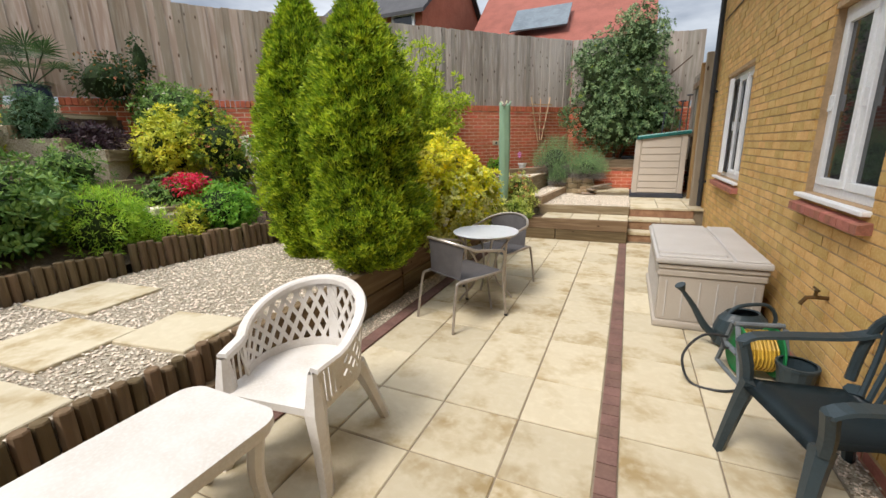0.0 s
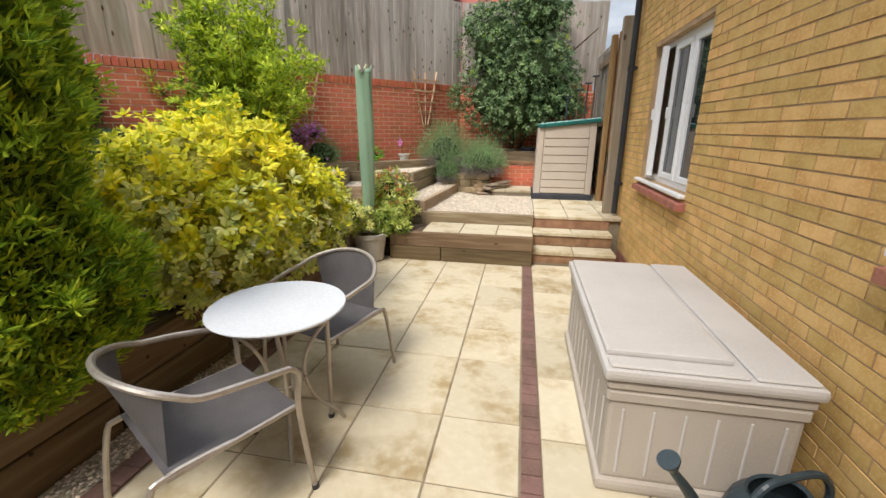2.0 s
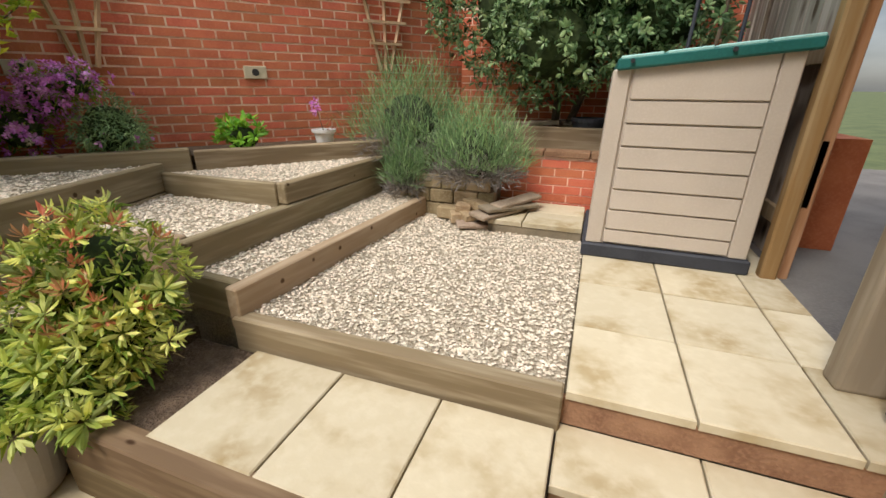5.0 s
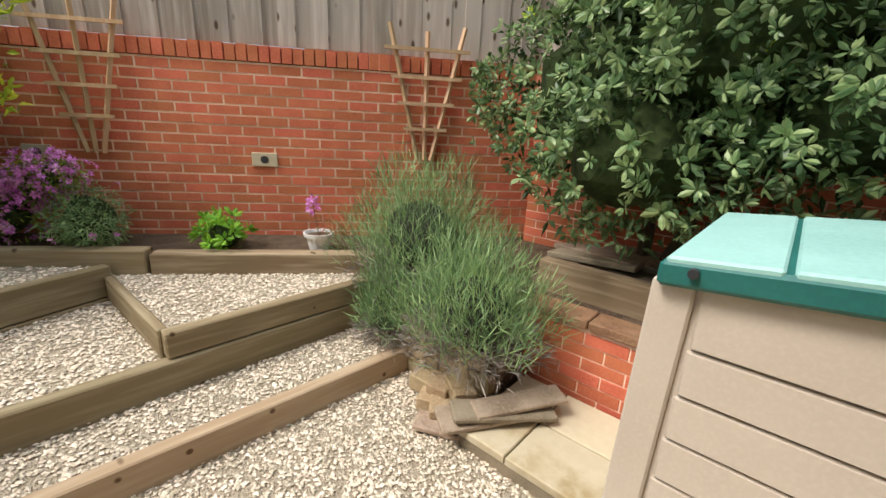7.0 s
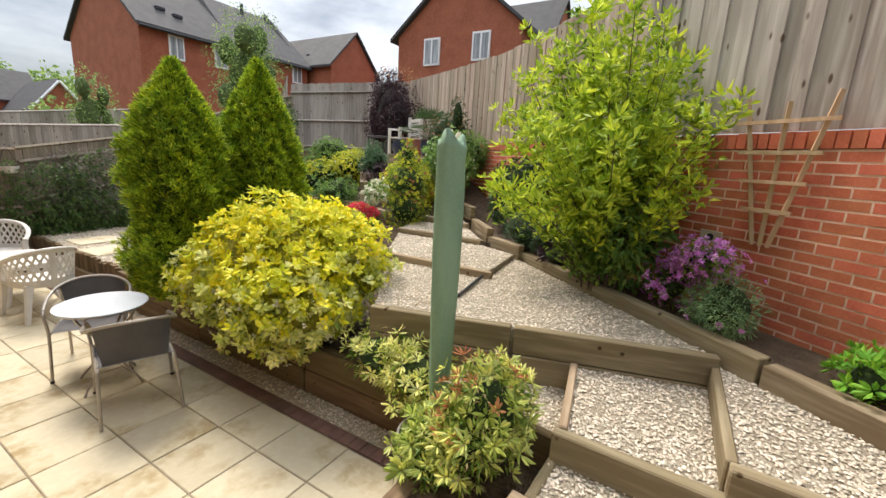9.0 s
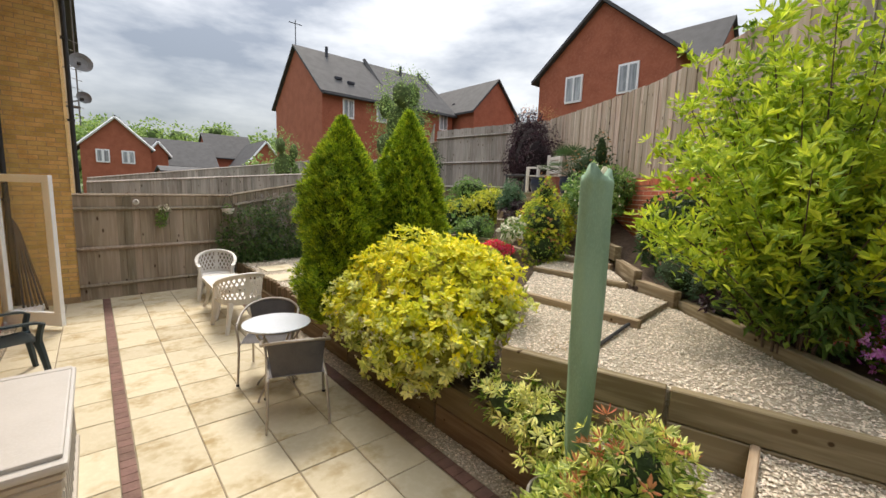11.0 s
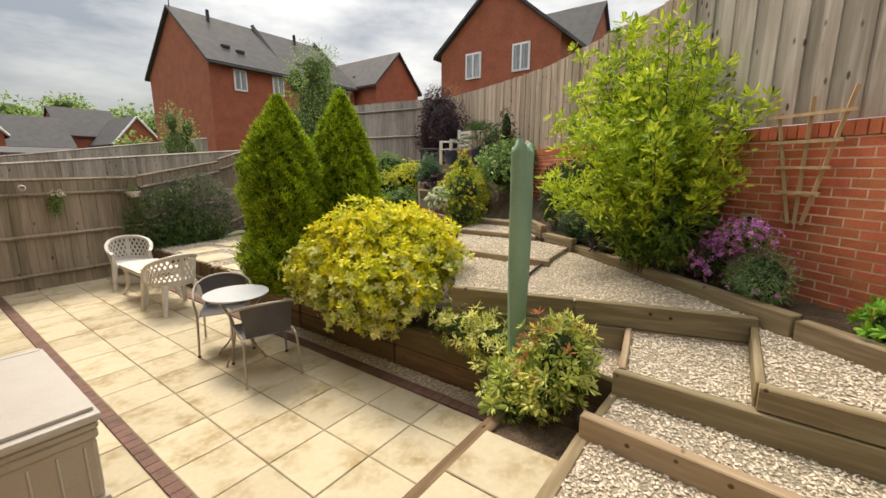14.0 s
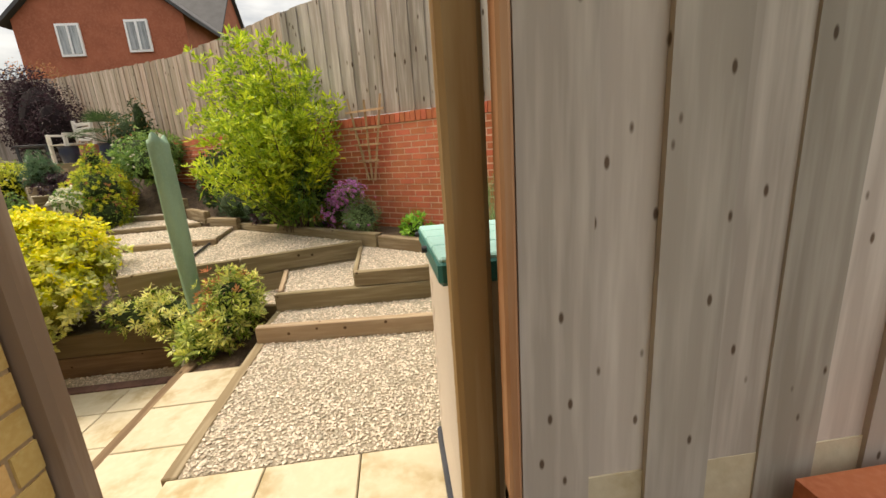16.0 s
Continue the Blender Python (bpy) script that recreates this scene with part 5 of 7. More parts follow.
def lattice_chair(x, y, rz):
    """Tub chair of moulded plastic with a lattice back; faces +x."""
    c = holder("plastic_armchair", "cream-white moulded plastic armchair with a lattice back on a patio", "chair", (x, y, 0), rz, "lattice-backed armchairs")

    def surf(a, f):
        """a: degrees round from the back, f: 0 at the seat, 1 at the rim."""
        ar = radians(a)
        k = max(0.0, math.cos(ar * 0.82))
        zt = 0.60 + 0.21 * k ** 0.8
        r = 0.265 + 0.035 * f
        return Vector((-0.02 - r * math.cos(ar) * 1.0, r * 1.02 * math.sin(ar), 0.40 + (zt - 0.40) * f))

    rim = [surf(a, 1.0) for a in range(-118, 119, 8)]
    rim = [Vector((0.24, -0.25, 0.585))] + rim + [Vector((0.24, 0.25, 0.585))]
    bm = bmesh.new()
    n = len(rim)
    prev = None
    for i, p in enumerate(rim):
        d = (rim[min(i + 1, n - 1)] - rim[max(i - 1, 0)]).normalized()
        out = d.cross(Vector((0, 0, 1))).normalized()
        ring = [bm.verts.new(p + out * a + Vector((0, 0, b))) for a, b in ((-0.028, 0.0), (-0.02, 0.012), (0.02, 0.012), (0.028, 0.0), (0.026, -0.028), (0.014, -0.03), (0.012, -0.008), (-0.022, -0.012))]
        if prev:
            for k in range(8):
                bm.faces.new((prev[k], prev[(k + 1) % 8], ring[(k + 1) % 8], ring[k]))
        else:
            bm.faces.new(ring[::-1])
        prev = ring
    bm.faces.new(prev)
    part("rim", bm, M["plastic_w"], c, smooth=False)

    def strip(bm, pts, w=0.011, t=0.007):
        for p, q in zip(pts, pts[1:]):
            d = (q - p)
            out = Vector((p.x + 0.02, p.y, 0)).normalized()
            s = d.cross(out).normalized() * w
            vs = [bm.verts.new(v) for v in (p - s, p + s, q + s, q - s)]
            vo = [bm.verts.new(v + out * t) for v in (p - s, p + s, q + s, q - s)]
            bm.faces.new(vs)
            bm.faces.new(vo[::-1])
            bm.faces.new((vs[0], vo[0], vo[1], vs[1]))
            bm.faces.new((vs[1], vo[1], vo[2], vs[2]))
            bm.faces.new((vs[2], vo[2], vo[3], vs[3]))
            bm.faces.new((vs[3], vo[3], vo[0], vs[0]))

    bm = bmesh.new()
    for k in range(-20, 21):
        for sgn in (-1, 1):
            pts = []
            for i in range(9):
                f = 0.10 + 0.86 * i / 8
                a = k * 13.0 + sgn * 40 * (f - 0.5)
                if abs(a) < 112 and not (abs(a) < 5):
                    pts.append(surf(a, f))
            if len(pts) > 1:
                strip(bm, pts)
    part("lattice", bm, M["plastic_w"], c, "open diamond lattice")
    bm = bmesh.new()
    strip(bm, [surf(a, 0.06) for a in range(-116, 117, 8)], 0.035)
    strip(bm, [surf(a, 0.93) for a in range(-112, 113, 8)], 0.02)
    strip(bm, [surf(0, f / 6) for f in range(7)], 0.03)
    for s in (-1, 1):
        strip(bm, [surf(s * 114, f / 6) for f in range(7)], 0.03)
        for k in range(4):
            strip(bm, [Vector((0.10 + 0.035 * k, s * 0.262, 0.40)), Vector((0.10 + 0.035 * k, s * 0.258, 0.58))], 0.009)
    part("back_shell", bm, M["plastic_w"], c)
    bm = bmesh.new()
    poly = [(-0.02 - 0.27 * math.cos(radians(a)), 0.27 * math.sin(radians(a))) for a in range(-90, 91, 12)] + [(0.22, 0.265), (0.27, 0.22), (0.275, -0.22), (0.22, -0.265)]
    add_prism(bm, poly, 0.375, 0.412)
    part("seat", bm, M["plastic_w"], c)
    for sx, sy in ((0.24, 0.245), (0.24, -0.245), (-0.2, 0.19), (-0.2, -0.19)):
        bm = bmesh.new()
        ex, ey = (0.285 if sx > 0 else -0.30), math.copysign(0.285, sy)
        secs = [(sx, sy, 0.58 if sx > 0 else 0.41, 0.022), (sx + 0.01, sy, 0.40, 0.045), ((sx + ex) / 2, (sy + ey) / 2, 0.2, 0.034), (ex, ey, 0.0, 0.028)]
        prev = None
        for px, py, pz, r in secs:
            ring = [bm.verts.new((px + a * r, py + b * r, pz)) for a, b in ((-1, -0.6), (0, -1), (1, -0.6), (1, 0.6), (0, 1), (-1, 0.6))]
            if prev:
                for k in range(6):
                    bm.faces.new((prev[k], ring[k], ring[(k + 1) % 6], prev[(k + 1) % 6]))
            prev = ring
        bm.faces.new(prev)
        part("leg", bm, M["plastic_w"], c)
    return c


lattice_chair(-1.40, 1.30, -84)
lattice_chair(-1.50, -0.62, 78)
lt = holder("low_table", "white moulded plastic low table with rounded corners on a patio", "table", (-1.42, 0.42, 0), -1)
bm = bmesh.new()
poly = []
TX, TY, TR = 0.27, 0.50, 0.09
for cx, cy, a0 in ((TX - TR, TY - TR, 0), (-TX + TR, TY - TR, 90), (-TX + TR, -TY + TR, 180), (TX - TR, -TY + TR, 270)):
    poly += [(cx + TR * math.cos(radians(a0 + k * 15)), cy + TR * math.sin(radians(a0 + k * 15))) for k in range(7)]
add_prism(bm, poly, 0.465, 0.50)
part("tabletop", bm, M["plastic_w"], lt)
part("apron", add_prism(bmesh.new(), [(p[0] * 0.96, p[1] * 0.98) for p in poly], 0.44, 0.466), M["plastic_w"], lt)
for sx in (-1, 1):
    for sy in (-1, 1):
        pts = [(sx * 0.20, sy * 0.42, 0.45), (sx * 0.19, sy * 0.40, 0.25), (sx * 0.21, sy * 0.42, 0.1), (sx * 0.25, sy * 0.47, 0.0)]
        part("leg", add_tube(bmesh.new(), curve_pts(pts, 4), 0.035, 8, taper=0.022), M["plastic_w"], lt)

# dark green garden chair
gc = holder("garden_chair", "dark green moulded plastic garden chair against a brick wall", "chair", (0.895, 1.84, -0.012), 196)
bm = bmesh.new()
g = []
for i in range(9):
    f = i / 8
    row = []
    for j in range(9):
        v = j / 8 * 2 - 1
        w = 0.235 - 0.03 * (1 - f)
        row.append(bm.verts.new((-0.20 + 0.45 * f, v * w, 0.415 + 0.02 * f - 0.025 * (1 - v * v) * math.sin(math.pi * min(1, f * 1.1)) - (0.03 if i == 8 else 0))))
    g.append(row)
for i in range(8):
    for j in range(8):
        bm.faces.new((g[i][j], g[i + 1][j], g[i + 1][j + 1], g[i][j + 1]))
r = bmesh.ops.solidify(bm, geom=list(bm.faces), thickness=0.018)
part("seat", bm, M["dgreen"], gc, smooth=True)
for k in range(-4, 5):
    y = k * 0.048
    part("back_slat", add_tube(bmesh.new(), curve_pts([(-0.19, y * 0.8, 0.42), (-0.245 - 0.02 * math.cos(k * 0.3), y, 0.6), (-0.30 + 0.004 * k * k * 0.4, y * 1.08, 0.79 - 0.004 * k * k)], 4), 0.012, 6), M["dgreen"], gc)
bm = bmesh.new()
add_tube(bm, curve_pts([(-0.20, -0.235, 0.45), (-0.235, -0.245, 0.62), (-0.27, -0.215, 0.75), (-0.31, -0.10, 0.815), (-0.315, 0, 0.825), (-0.31, 0.10, 0.815), (-0.27, 0.215, 0.75), (-0.235, 0.245, 0.62), (-0.20, 0.235, 0.45)], 4), 0.021, 8)
part("back_frame", bm, M["dgreen"], gc)
for s in (-1, 1):
    bm = bmesh.new()
    pts = curve_pts([(-0.255, s * 0.235, 0.68), (-0.16, s * 0.265, 0.645), (0.05, s * 0.28, 0.635), (0.20, s * 0.275, 0.63), (0.26, s * 0.265, 0.60)], 3)
    prev = None
    for p in pts:
        ring = [bm.verts.new(p + Vector(v)) for v in ((0, -0.03, 0.006), (0, 0.03, 0.006), (0, 0.034, -0.008), (0, 0.0, -0.02), (0, -0.034, -0.008))]
        if prev:
            for k in range(5):
                bm.faces.new((prev[k], prev[(k + 1) % 5], ring[(k + 1) % 5], ring[k]))
        else:
            bm.faces.new(ring)
        prev = ring
    bm.faces.new(prev[::-1])
    part("armrest", bm, M["dgreen"], gc)
    part("arm_post", add_tube(bmesh.new(), curve_pts([(0.25, s * 0.265, 0.61), (0.225, s * 0.25, 0.5), (0.22, s * 0.24, 0.42)], 3), 0.028, 6), M["dgreen"], gc)
    part("leg", add_tube(bmesh.new(), curve_pts([(0.21, s * 0.22, 0.43), (0.235, s * 0.24, 0.3), (0.275, s * 0.275, 0.0)], 3), 0.042, 6, taper=0.026), M["dgreen"], gc)
    part("leg", add_tube(bmesh.new(), curve_pts([(-0.19, s * 0.19, 0.43), (-0.22, s * 0.21, 0.3), (-0.29, s * 0.25, 0.0)], 3), 0.038, 6, taper=0.024), M["dgreen"], gc)

# hose reel
M["hose_y"] = material("yellow_hose", (0.62, 0.38, 0.05), scale=8, fine=60, rough=0.45, bump=0.05)
M["hose_g"] = material("green_hose", (0.02, 0.20, 0.07), scale=8, fine=60, rough=0.45, bump=0.05)
M["grey_pl"] = material("grey_reel_plastic", (0.15, 0.17, 0.19), scale=8, fine=60, rough=0.5, bump=0.05)
hr = holder("hose_reel", "grey garden hose reel with yellow hose and green drum", "hose reel", (0.87, 2.88, 0), 12)
AX = 0.22
hr.scale = (0.82, 0.82, 0.82)
for s, mat in ((-1, "hose_g"), (1, "hose_g")):
    bm = bmesh.new()
    mr = pose(s * 0.12, 0, AX, 0, 90, 0)
    add_lathe(bm, [(0.05, -0.006), (0.19, -0.008), (0.20, 0.0), (0.19, 0.008), (0.05, 0.006)], 28, mr, True, True)
    part("drum_flange", bm, M[mat], hr)
part("drum", add_lathe(bmesh.new(), [(0.085, -0.12), (0.085, 0.12)], 20, pose(0, 0, AX, 0, 90, 0)), M["hose_g"], hr)
for layer, r in enumerate((0.10, 0.118, 0.136, 0.153)):
    bm = bmesh.new()
    pts = []
    turns = 11 if layer < 3 else 8
    for k in range(turns * 14):
        a = 2 * math.pi * k / 14
        rr = r + 0.003 * math.sin(k * 1.7)
        pts.append((-0.105 + 0.21 * k / (turns * 14) + 0.003 * math.sin(k * 0.9), rr * math.cos(a), AX + rr * math.sin(a)))
    add_tube(bm, pts, 0.009, 5)
    part("hose", bm, M["hose_y"], hr, "coiled yellow hose")
for s in (-1, 1):
    x = s * 0.16
    bm = bmesh.new()
    add_tube(bm, [(x, -0.20, 0.01), (x, -0.05, 0.42), (x, 0.03, 0.43), (x, 0.20, 0.01)], 0.020, 6)
    add_tube(bm, [(x, -0.21, 0.015), (x, 0.21, 0.015)], 0.018, 6)
    add_tube(bm, [(x, -0.1, AX), (x, 0.11, AX)], 0.022, 6)
    part("side_frame", bm, M["grey_pl"], hr)
part("carry_bar", add_tube(bmesh.new(), [(-0.17, -0.01, 0.435), (0.17, -0.01, 0.435)], 0.02, 8), M["grey_pl"], hr)
part("crank", add_tube(bmesh.new(), [(-0.17, 0, AX), (-0.21, 0, AX), (-0.21, 0.09, AX + 0.07), (-0.27, 0.09, AX + 0.07)], 0.011, 8), M["black"], hr)
lh = holder("hose_tail", "thin black hose looping on paving beside the reel", "hose")
part("hose", add_tube(bmesh.new(), curve_pts([(0.70, 2.80, 0.28), (0.55, 2.72, 0.30), (0.45, 2.68, 0.16), (0.50, 2.62, 0.015), (0.66, 2.58, 0.012), (0.80, 2.66, 0.012)], 6), 0.008, 6), M["black"], lh)
gt = holder("green_tub", "small dark pot behind the hose reel", "plant pot", (1.03, 2.68, 0))
part("pot", add_lathe(bmesh.new(), [(0.07, 0), (0.10, 0.2), (0.105, 0.2), (0.105, 0.22), (0.09, 0.22)], 18), M["dgreen"], gt)

# watering can
wc = holder("watering_can", "dark grey-green plastic watering can with a long spout", "watering can", (0.89, 3.32, 0), 200)
part("body", add_lathe(bmesh.new(), [(0.10, 0), (0.135, 0.03), (0.14, 0.14), (0.12, 0.22), (0.09, 0.26), (0.085, 0.27), (0.075, 0.262)], 24, Matrix.Diagonal((1.35, 0.95, 1, 1))), M["dgreen"], wc)
part("spout", add_tube(bmesh.new(), curve_pts([(0.14, 0, 0.05), (0.26, 0, 0.16), (0.36, 0, 0.32), (0.45, 0, 0.44)], 4), 0.034, 10, taper=0.013), M["dgreen"], wc)
part("rose", add_lathe(bmesh.new(), [(0.012, 0), (0.036, 0.055), (0.036, 0.062)], 16, pose(0.44, 0, 0.43, 0, 30, 0), True, True), M["dgreen"], wc)
part("handle", add_tube(bmesh.new(), curve_pts([(-0.15, 0, 0.08), (-0.235, 0, 0.2), (-0.16, 0, 0.32), (0.03, 0, 0.315), (0.10, 0, 0.255)], 5), 0.014, 8), M["dgreen"], wc)

# closed parasol under its cover, in a pot
pr = holder("parasol", "closed parasol in a sage green cover, standing in a pot", "parasol", (-1.805, 6.46, 0.0))
part("pole", add_tube(bmesh.new(), [(0, 0, 0.05), (0, 0, 0.7)], 0.018, 10), M["metal"], pr)
bm = bmesh.new()
prof = [(0.050, 0.58), (0.062, 0.66), (0.072, 0.9), (0.080, 1.2), (0.084, 1.5), (0.082, 1.8), (0.078, 2.0), (0.080, 2.08), (0.083, 2.125)]
rings = []
for i, (r, z) in enumerate(prof):
    ring = []
    for k in range(32):
        a = 2 * math.pi * k / 32
        rr = r * (1 + 0.08 * math.sin(a * 3 + z * 1.2) + 0.05 * math.sin(a * 7 + z * 3) + 0.02 * math.sin(a * 13 + z * 31)) + (0.012 * math.sin(a * 3) if i == 8 else 0)
        ring.append(bm.verts.new((rr * math.cos(a) * 1.05 + 0.02 * (z - 0.6) * 0.3, rr * math.sin(a) * 0.9, z + (0.035 * math.sin(a * 2 + 1) + 0.015 * math.sin(a * 5) if i == 8 else 0))))
    rings.append(ring)
for a, b in zip(rings, rings[1:]):
    for k in range(32):
        bm.faces.new((a[k], a[(k + 1) % 32], b[(k + 1) % 32], b[k]))
hub = bm.verts.new((0.01, 0, 2.03))
for k in range(32):
    bm.faces.new((rings[-1][k], rings[-1][(k + 1) % 32], hub))
part("cover", bm, M["parasol"], pr, smooth=True)
bm = bmesh.new()
for dx, dz in ((-0.05, 0.03), (0.045, 0.035)):
    add_tube(bm, [(dx * 0.5, 0, 2.12), (dx, 0.01, 2.13 + dz)], 0.012, 5)
part("tie", bm, M["flower_w"], pr, "frayed pale tie ends")
pp = holder("large_pot", "beige ribbed plant pot at the corner of the patio", "plant pot", (-1.79, 6.42, 0.0))
part("pot", add_lathe(bmesh.new(), [(0.14, 0), (0.15, 0.02), (0.185, 0.28), (0.20, 0.285), (0.205, 0.33), (0.19, 0.335), (0.18, 0.28)], 32), M["resin_lid"], pp)
part("soil", add_lathe(bmesh.new(), [(0.0001, 0.285), (0.182, 0.28)], 24, None, False), M["soil"], pp)
wp = holder("white_pot", "small white plastic flower pot on a timber sleeper bed", "plant pot", (-2.09, 8.98, 0.975))
part("pot", add_lathe(bmesh.new(), [(0.065, 0), (0.085, 0.09), (0.10, 0.095), (0.105, 0.12), (0.095, 0.12), (0.085, 0.09)], 24), M["pvc"], wp)
part("soil", add_lathe(bmesh.new(), [(0.0001, 0.1), (0.09, 0.1)], 20, None, False), M["soil"], wp)

# stepping stones in the gravel
for sx, sy, a, b, r in [(-3.68, 1.52, 0.36, 0.27, 6), (-2.98, 0.98, 0.32, 0.26, 4), (-2.42, 1.36, 0.27, 0.23, 8), (-2.42, 0.38, 0.29, 0.28, 5), (-3.2, 0.12, 0.3, 0.28, -6), (-2.55, -0.5, 0.3, 0.27, 3),
                       (-3.35, -0.75, 0.3, 0.28, 9)]:
    o = mesh_ob("stepping_stone", add_box(bmesh.new(), -a, a, -b, b, -0.03, 0.012, bevel=0.006), M["slab"])
    o.matrix_basis = pose(sx, sy, 0.437, 0, 0, r)
    tagged(o, "square sandstone stepping stone set in gravel", "stepping stone", "stepping stones")

# hangings on the south fence
hb = holder("hanging_basket", "cream wall basket with greenery on a board fence", "hanging basket", (-1.93, -1.52, 1.45))
part("basket", add_lathe(bmesh.new(), [(0.03, -0.02), (0.09, 0.0), (0.115, 0.07), (0.12, 0.10), (0.105, 0.10)], 18), M["plastic_w"], hb)
part("wire", add_tube(bmesh.new(), curve_pts([(-0.11, 0, 0.1), (-0.05, 0, 0.3), (0, -0.01, 0.36), (0.05, 0, 0.3), (0.11, 0, 0.1)], 4), 0.004, 5), M["black"], hb)
c, nn = blob_points(60, [(0, 0, 0.13, 0.07, 0.06, 0.05)], 5)
leaf_mesh("leaves", c, nn, 0.05, 0.025, M["shrub"], hb, 5)
wr2 = holder("fence_ornament", "small green and white hanging ornament on a board fence", "garden ornament", (-0.83, -1.44, 1.35))
c, nn = blob_points(220, [(0, 0, 0.1, 0.07, 0.04, 0.1), (0.03, 0, -0.03, 0.07, 0.04, 0.1)], 6)
leaf_mesh("leaves", c, nn, 0.05, 0.025, M["shrub"], wr2, 6)
c, nn = blob_points(50, [(-0.02, 0.01, 0.22, 0.08, 0.03, 0.04)], 7)
leaf_mesh("petals", c, nn, 0.05, 0.03, M["flower_w"], wr2, 7)
sh2 = holder("wall_shell", "small white shell ornament at the top of a fence", "garden ornament", (-0.45, -1.40, 1.66))
part("shell", add_lathe(bmesh.new(), [(0.01, 0), (0.04, 0.012), (0.05, 0.03), (0.03, 0.045)], 12, pose(0, 0, 0, -80, 0, 0)), M["plastic_w"], sh2)
fp = holder("folded_poles", "bundle of grey poles leaning in a brick corner", "poles", (0.98, -1.2, 0))
for i in range(6):
    part("pole", add_tube(bmesh.new(), [(-0.22 + 0.05 * i, 0.1 + 0.02 * i, 0.0), (0.02 + 0.01 * i, -0.06, 1.25 + 0.03 * i)], 0.016, 6), M["slate_pl"] if i % 2 else M["bark"], fp)

# terrace bench, palm pots
bn = holder("garden_bench", "pale weathered wooden chair on the top terrace", "garden chair", (-7.65, 1.85, 2.03), -30)
for s in (-1, 1):
    part("arm", add_box(bmesh.new(), -0.28, 0.28, s * 0.3 - 0.03, s * 0.3 + 0.03, 0.58, 0.62, bevel=0.005), M["plastic_w"], bn)
    for x in (-0.25, 0.25):
        part("leg", add_box(bmesh.new(), x - 0.03, x + 0.03, s * 0.3 - 0.03, s * 0.3 + 0.03, 0.0, 0.58 if x > 0 else 0.9, bevel=0.005), M["plastic_w"], bn)
for i in range(5):
    part("slat", add_box(bmesh.new(), -0.24, 0.26, -0.27 + i * 0.11, -0.18 + i * 0.11, 0.40, 0.42, bevel=0.003), M["plastic_w"], bn)
for i in range(4):
    part("back_slat", add_box(bmesh.new(), -0.28, -0.26, -0.28, 0.28, 0.48 + i * 0.1, 0.55 + i * 0.1, bevel=0.003), M["plastic_w"], bn)
tb = holder("terrace_table", "small dark table with a blue-white tray on the top terrace", "table", (-8.0, 1.0, 2.03), 10)
part("tabletop", add_box(bmesh.new(), -0.4, 0.4, -0.3, 0.3, 0.42, 0.45, bevel=0.006), M["slate_pl"], tb)
for sx in (-1, 1):
    for sy in (-1, 1):
        part("leg", add_box(bmesh.new(), sx * 0.35 - 0.02, sx * 0.35 + 0.02, sy * 0.25 - 0.02, sy * 0.25 + 0.02, 0, 0.42), M["slate_pl"], tb)
M["bluepot"] = material("dark_blue_glaze", (0.03, 0.04, 0.075), scale=6, fine=40, rough=0.3, bump=0.05)
for x, y, mt, lb in ((-7.05, 2.9, "bluepot", "dark blue glazed pot on the top terrace"), (-7.2, 2.45, "redsill", "terracotta red pot on the top terrace"), (-7.3, 2.0, "bluepot", "dark blue glazed pot on the top terrace")):
    p = holder("terrace_pot", lb, "plant pot", (x, y, 2.03))
    part("pot", add_lathe(bmesh.new(), [(0.13, 0), (0.18, 0.2), (0.17, 0.32), (0.19, 0.36), (0.16, 0.36)], 22), M[mt], p)

# ---- plants ----


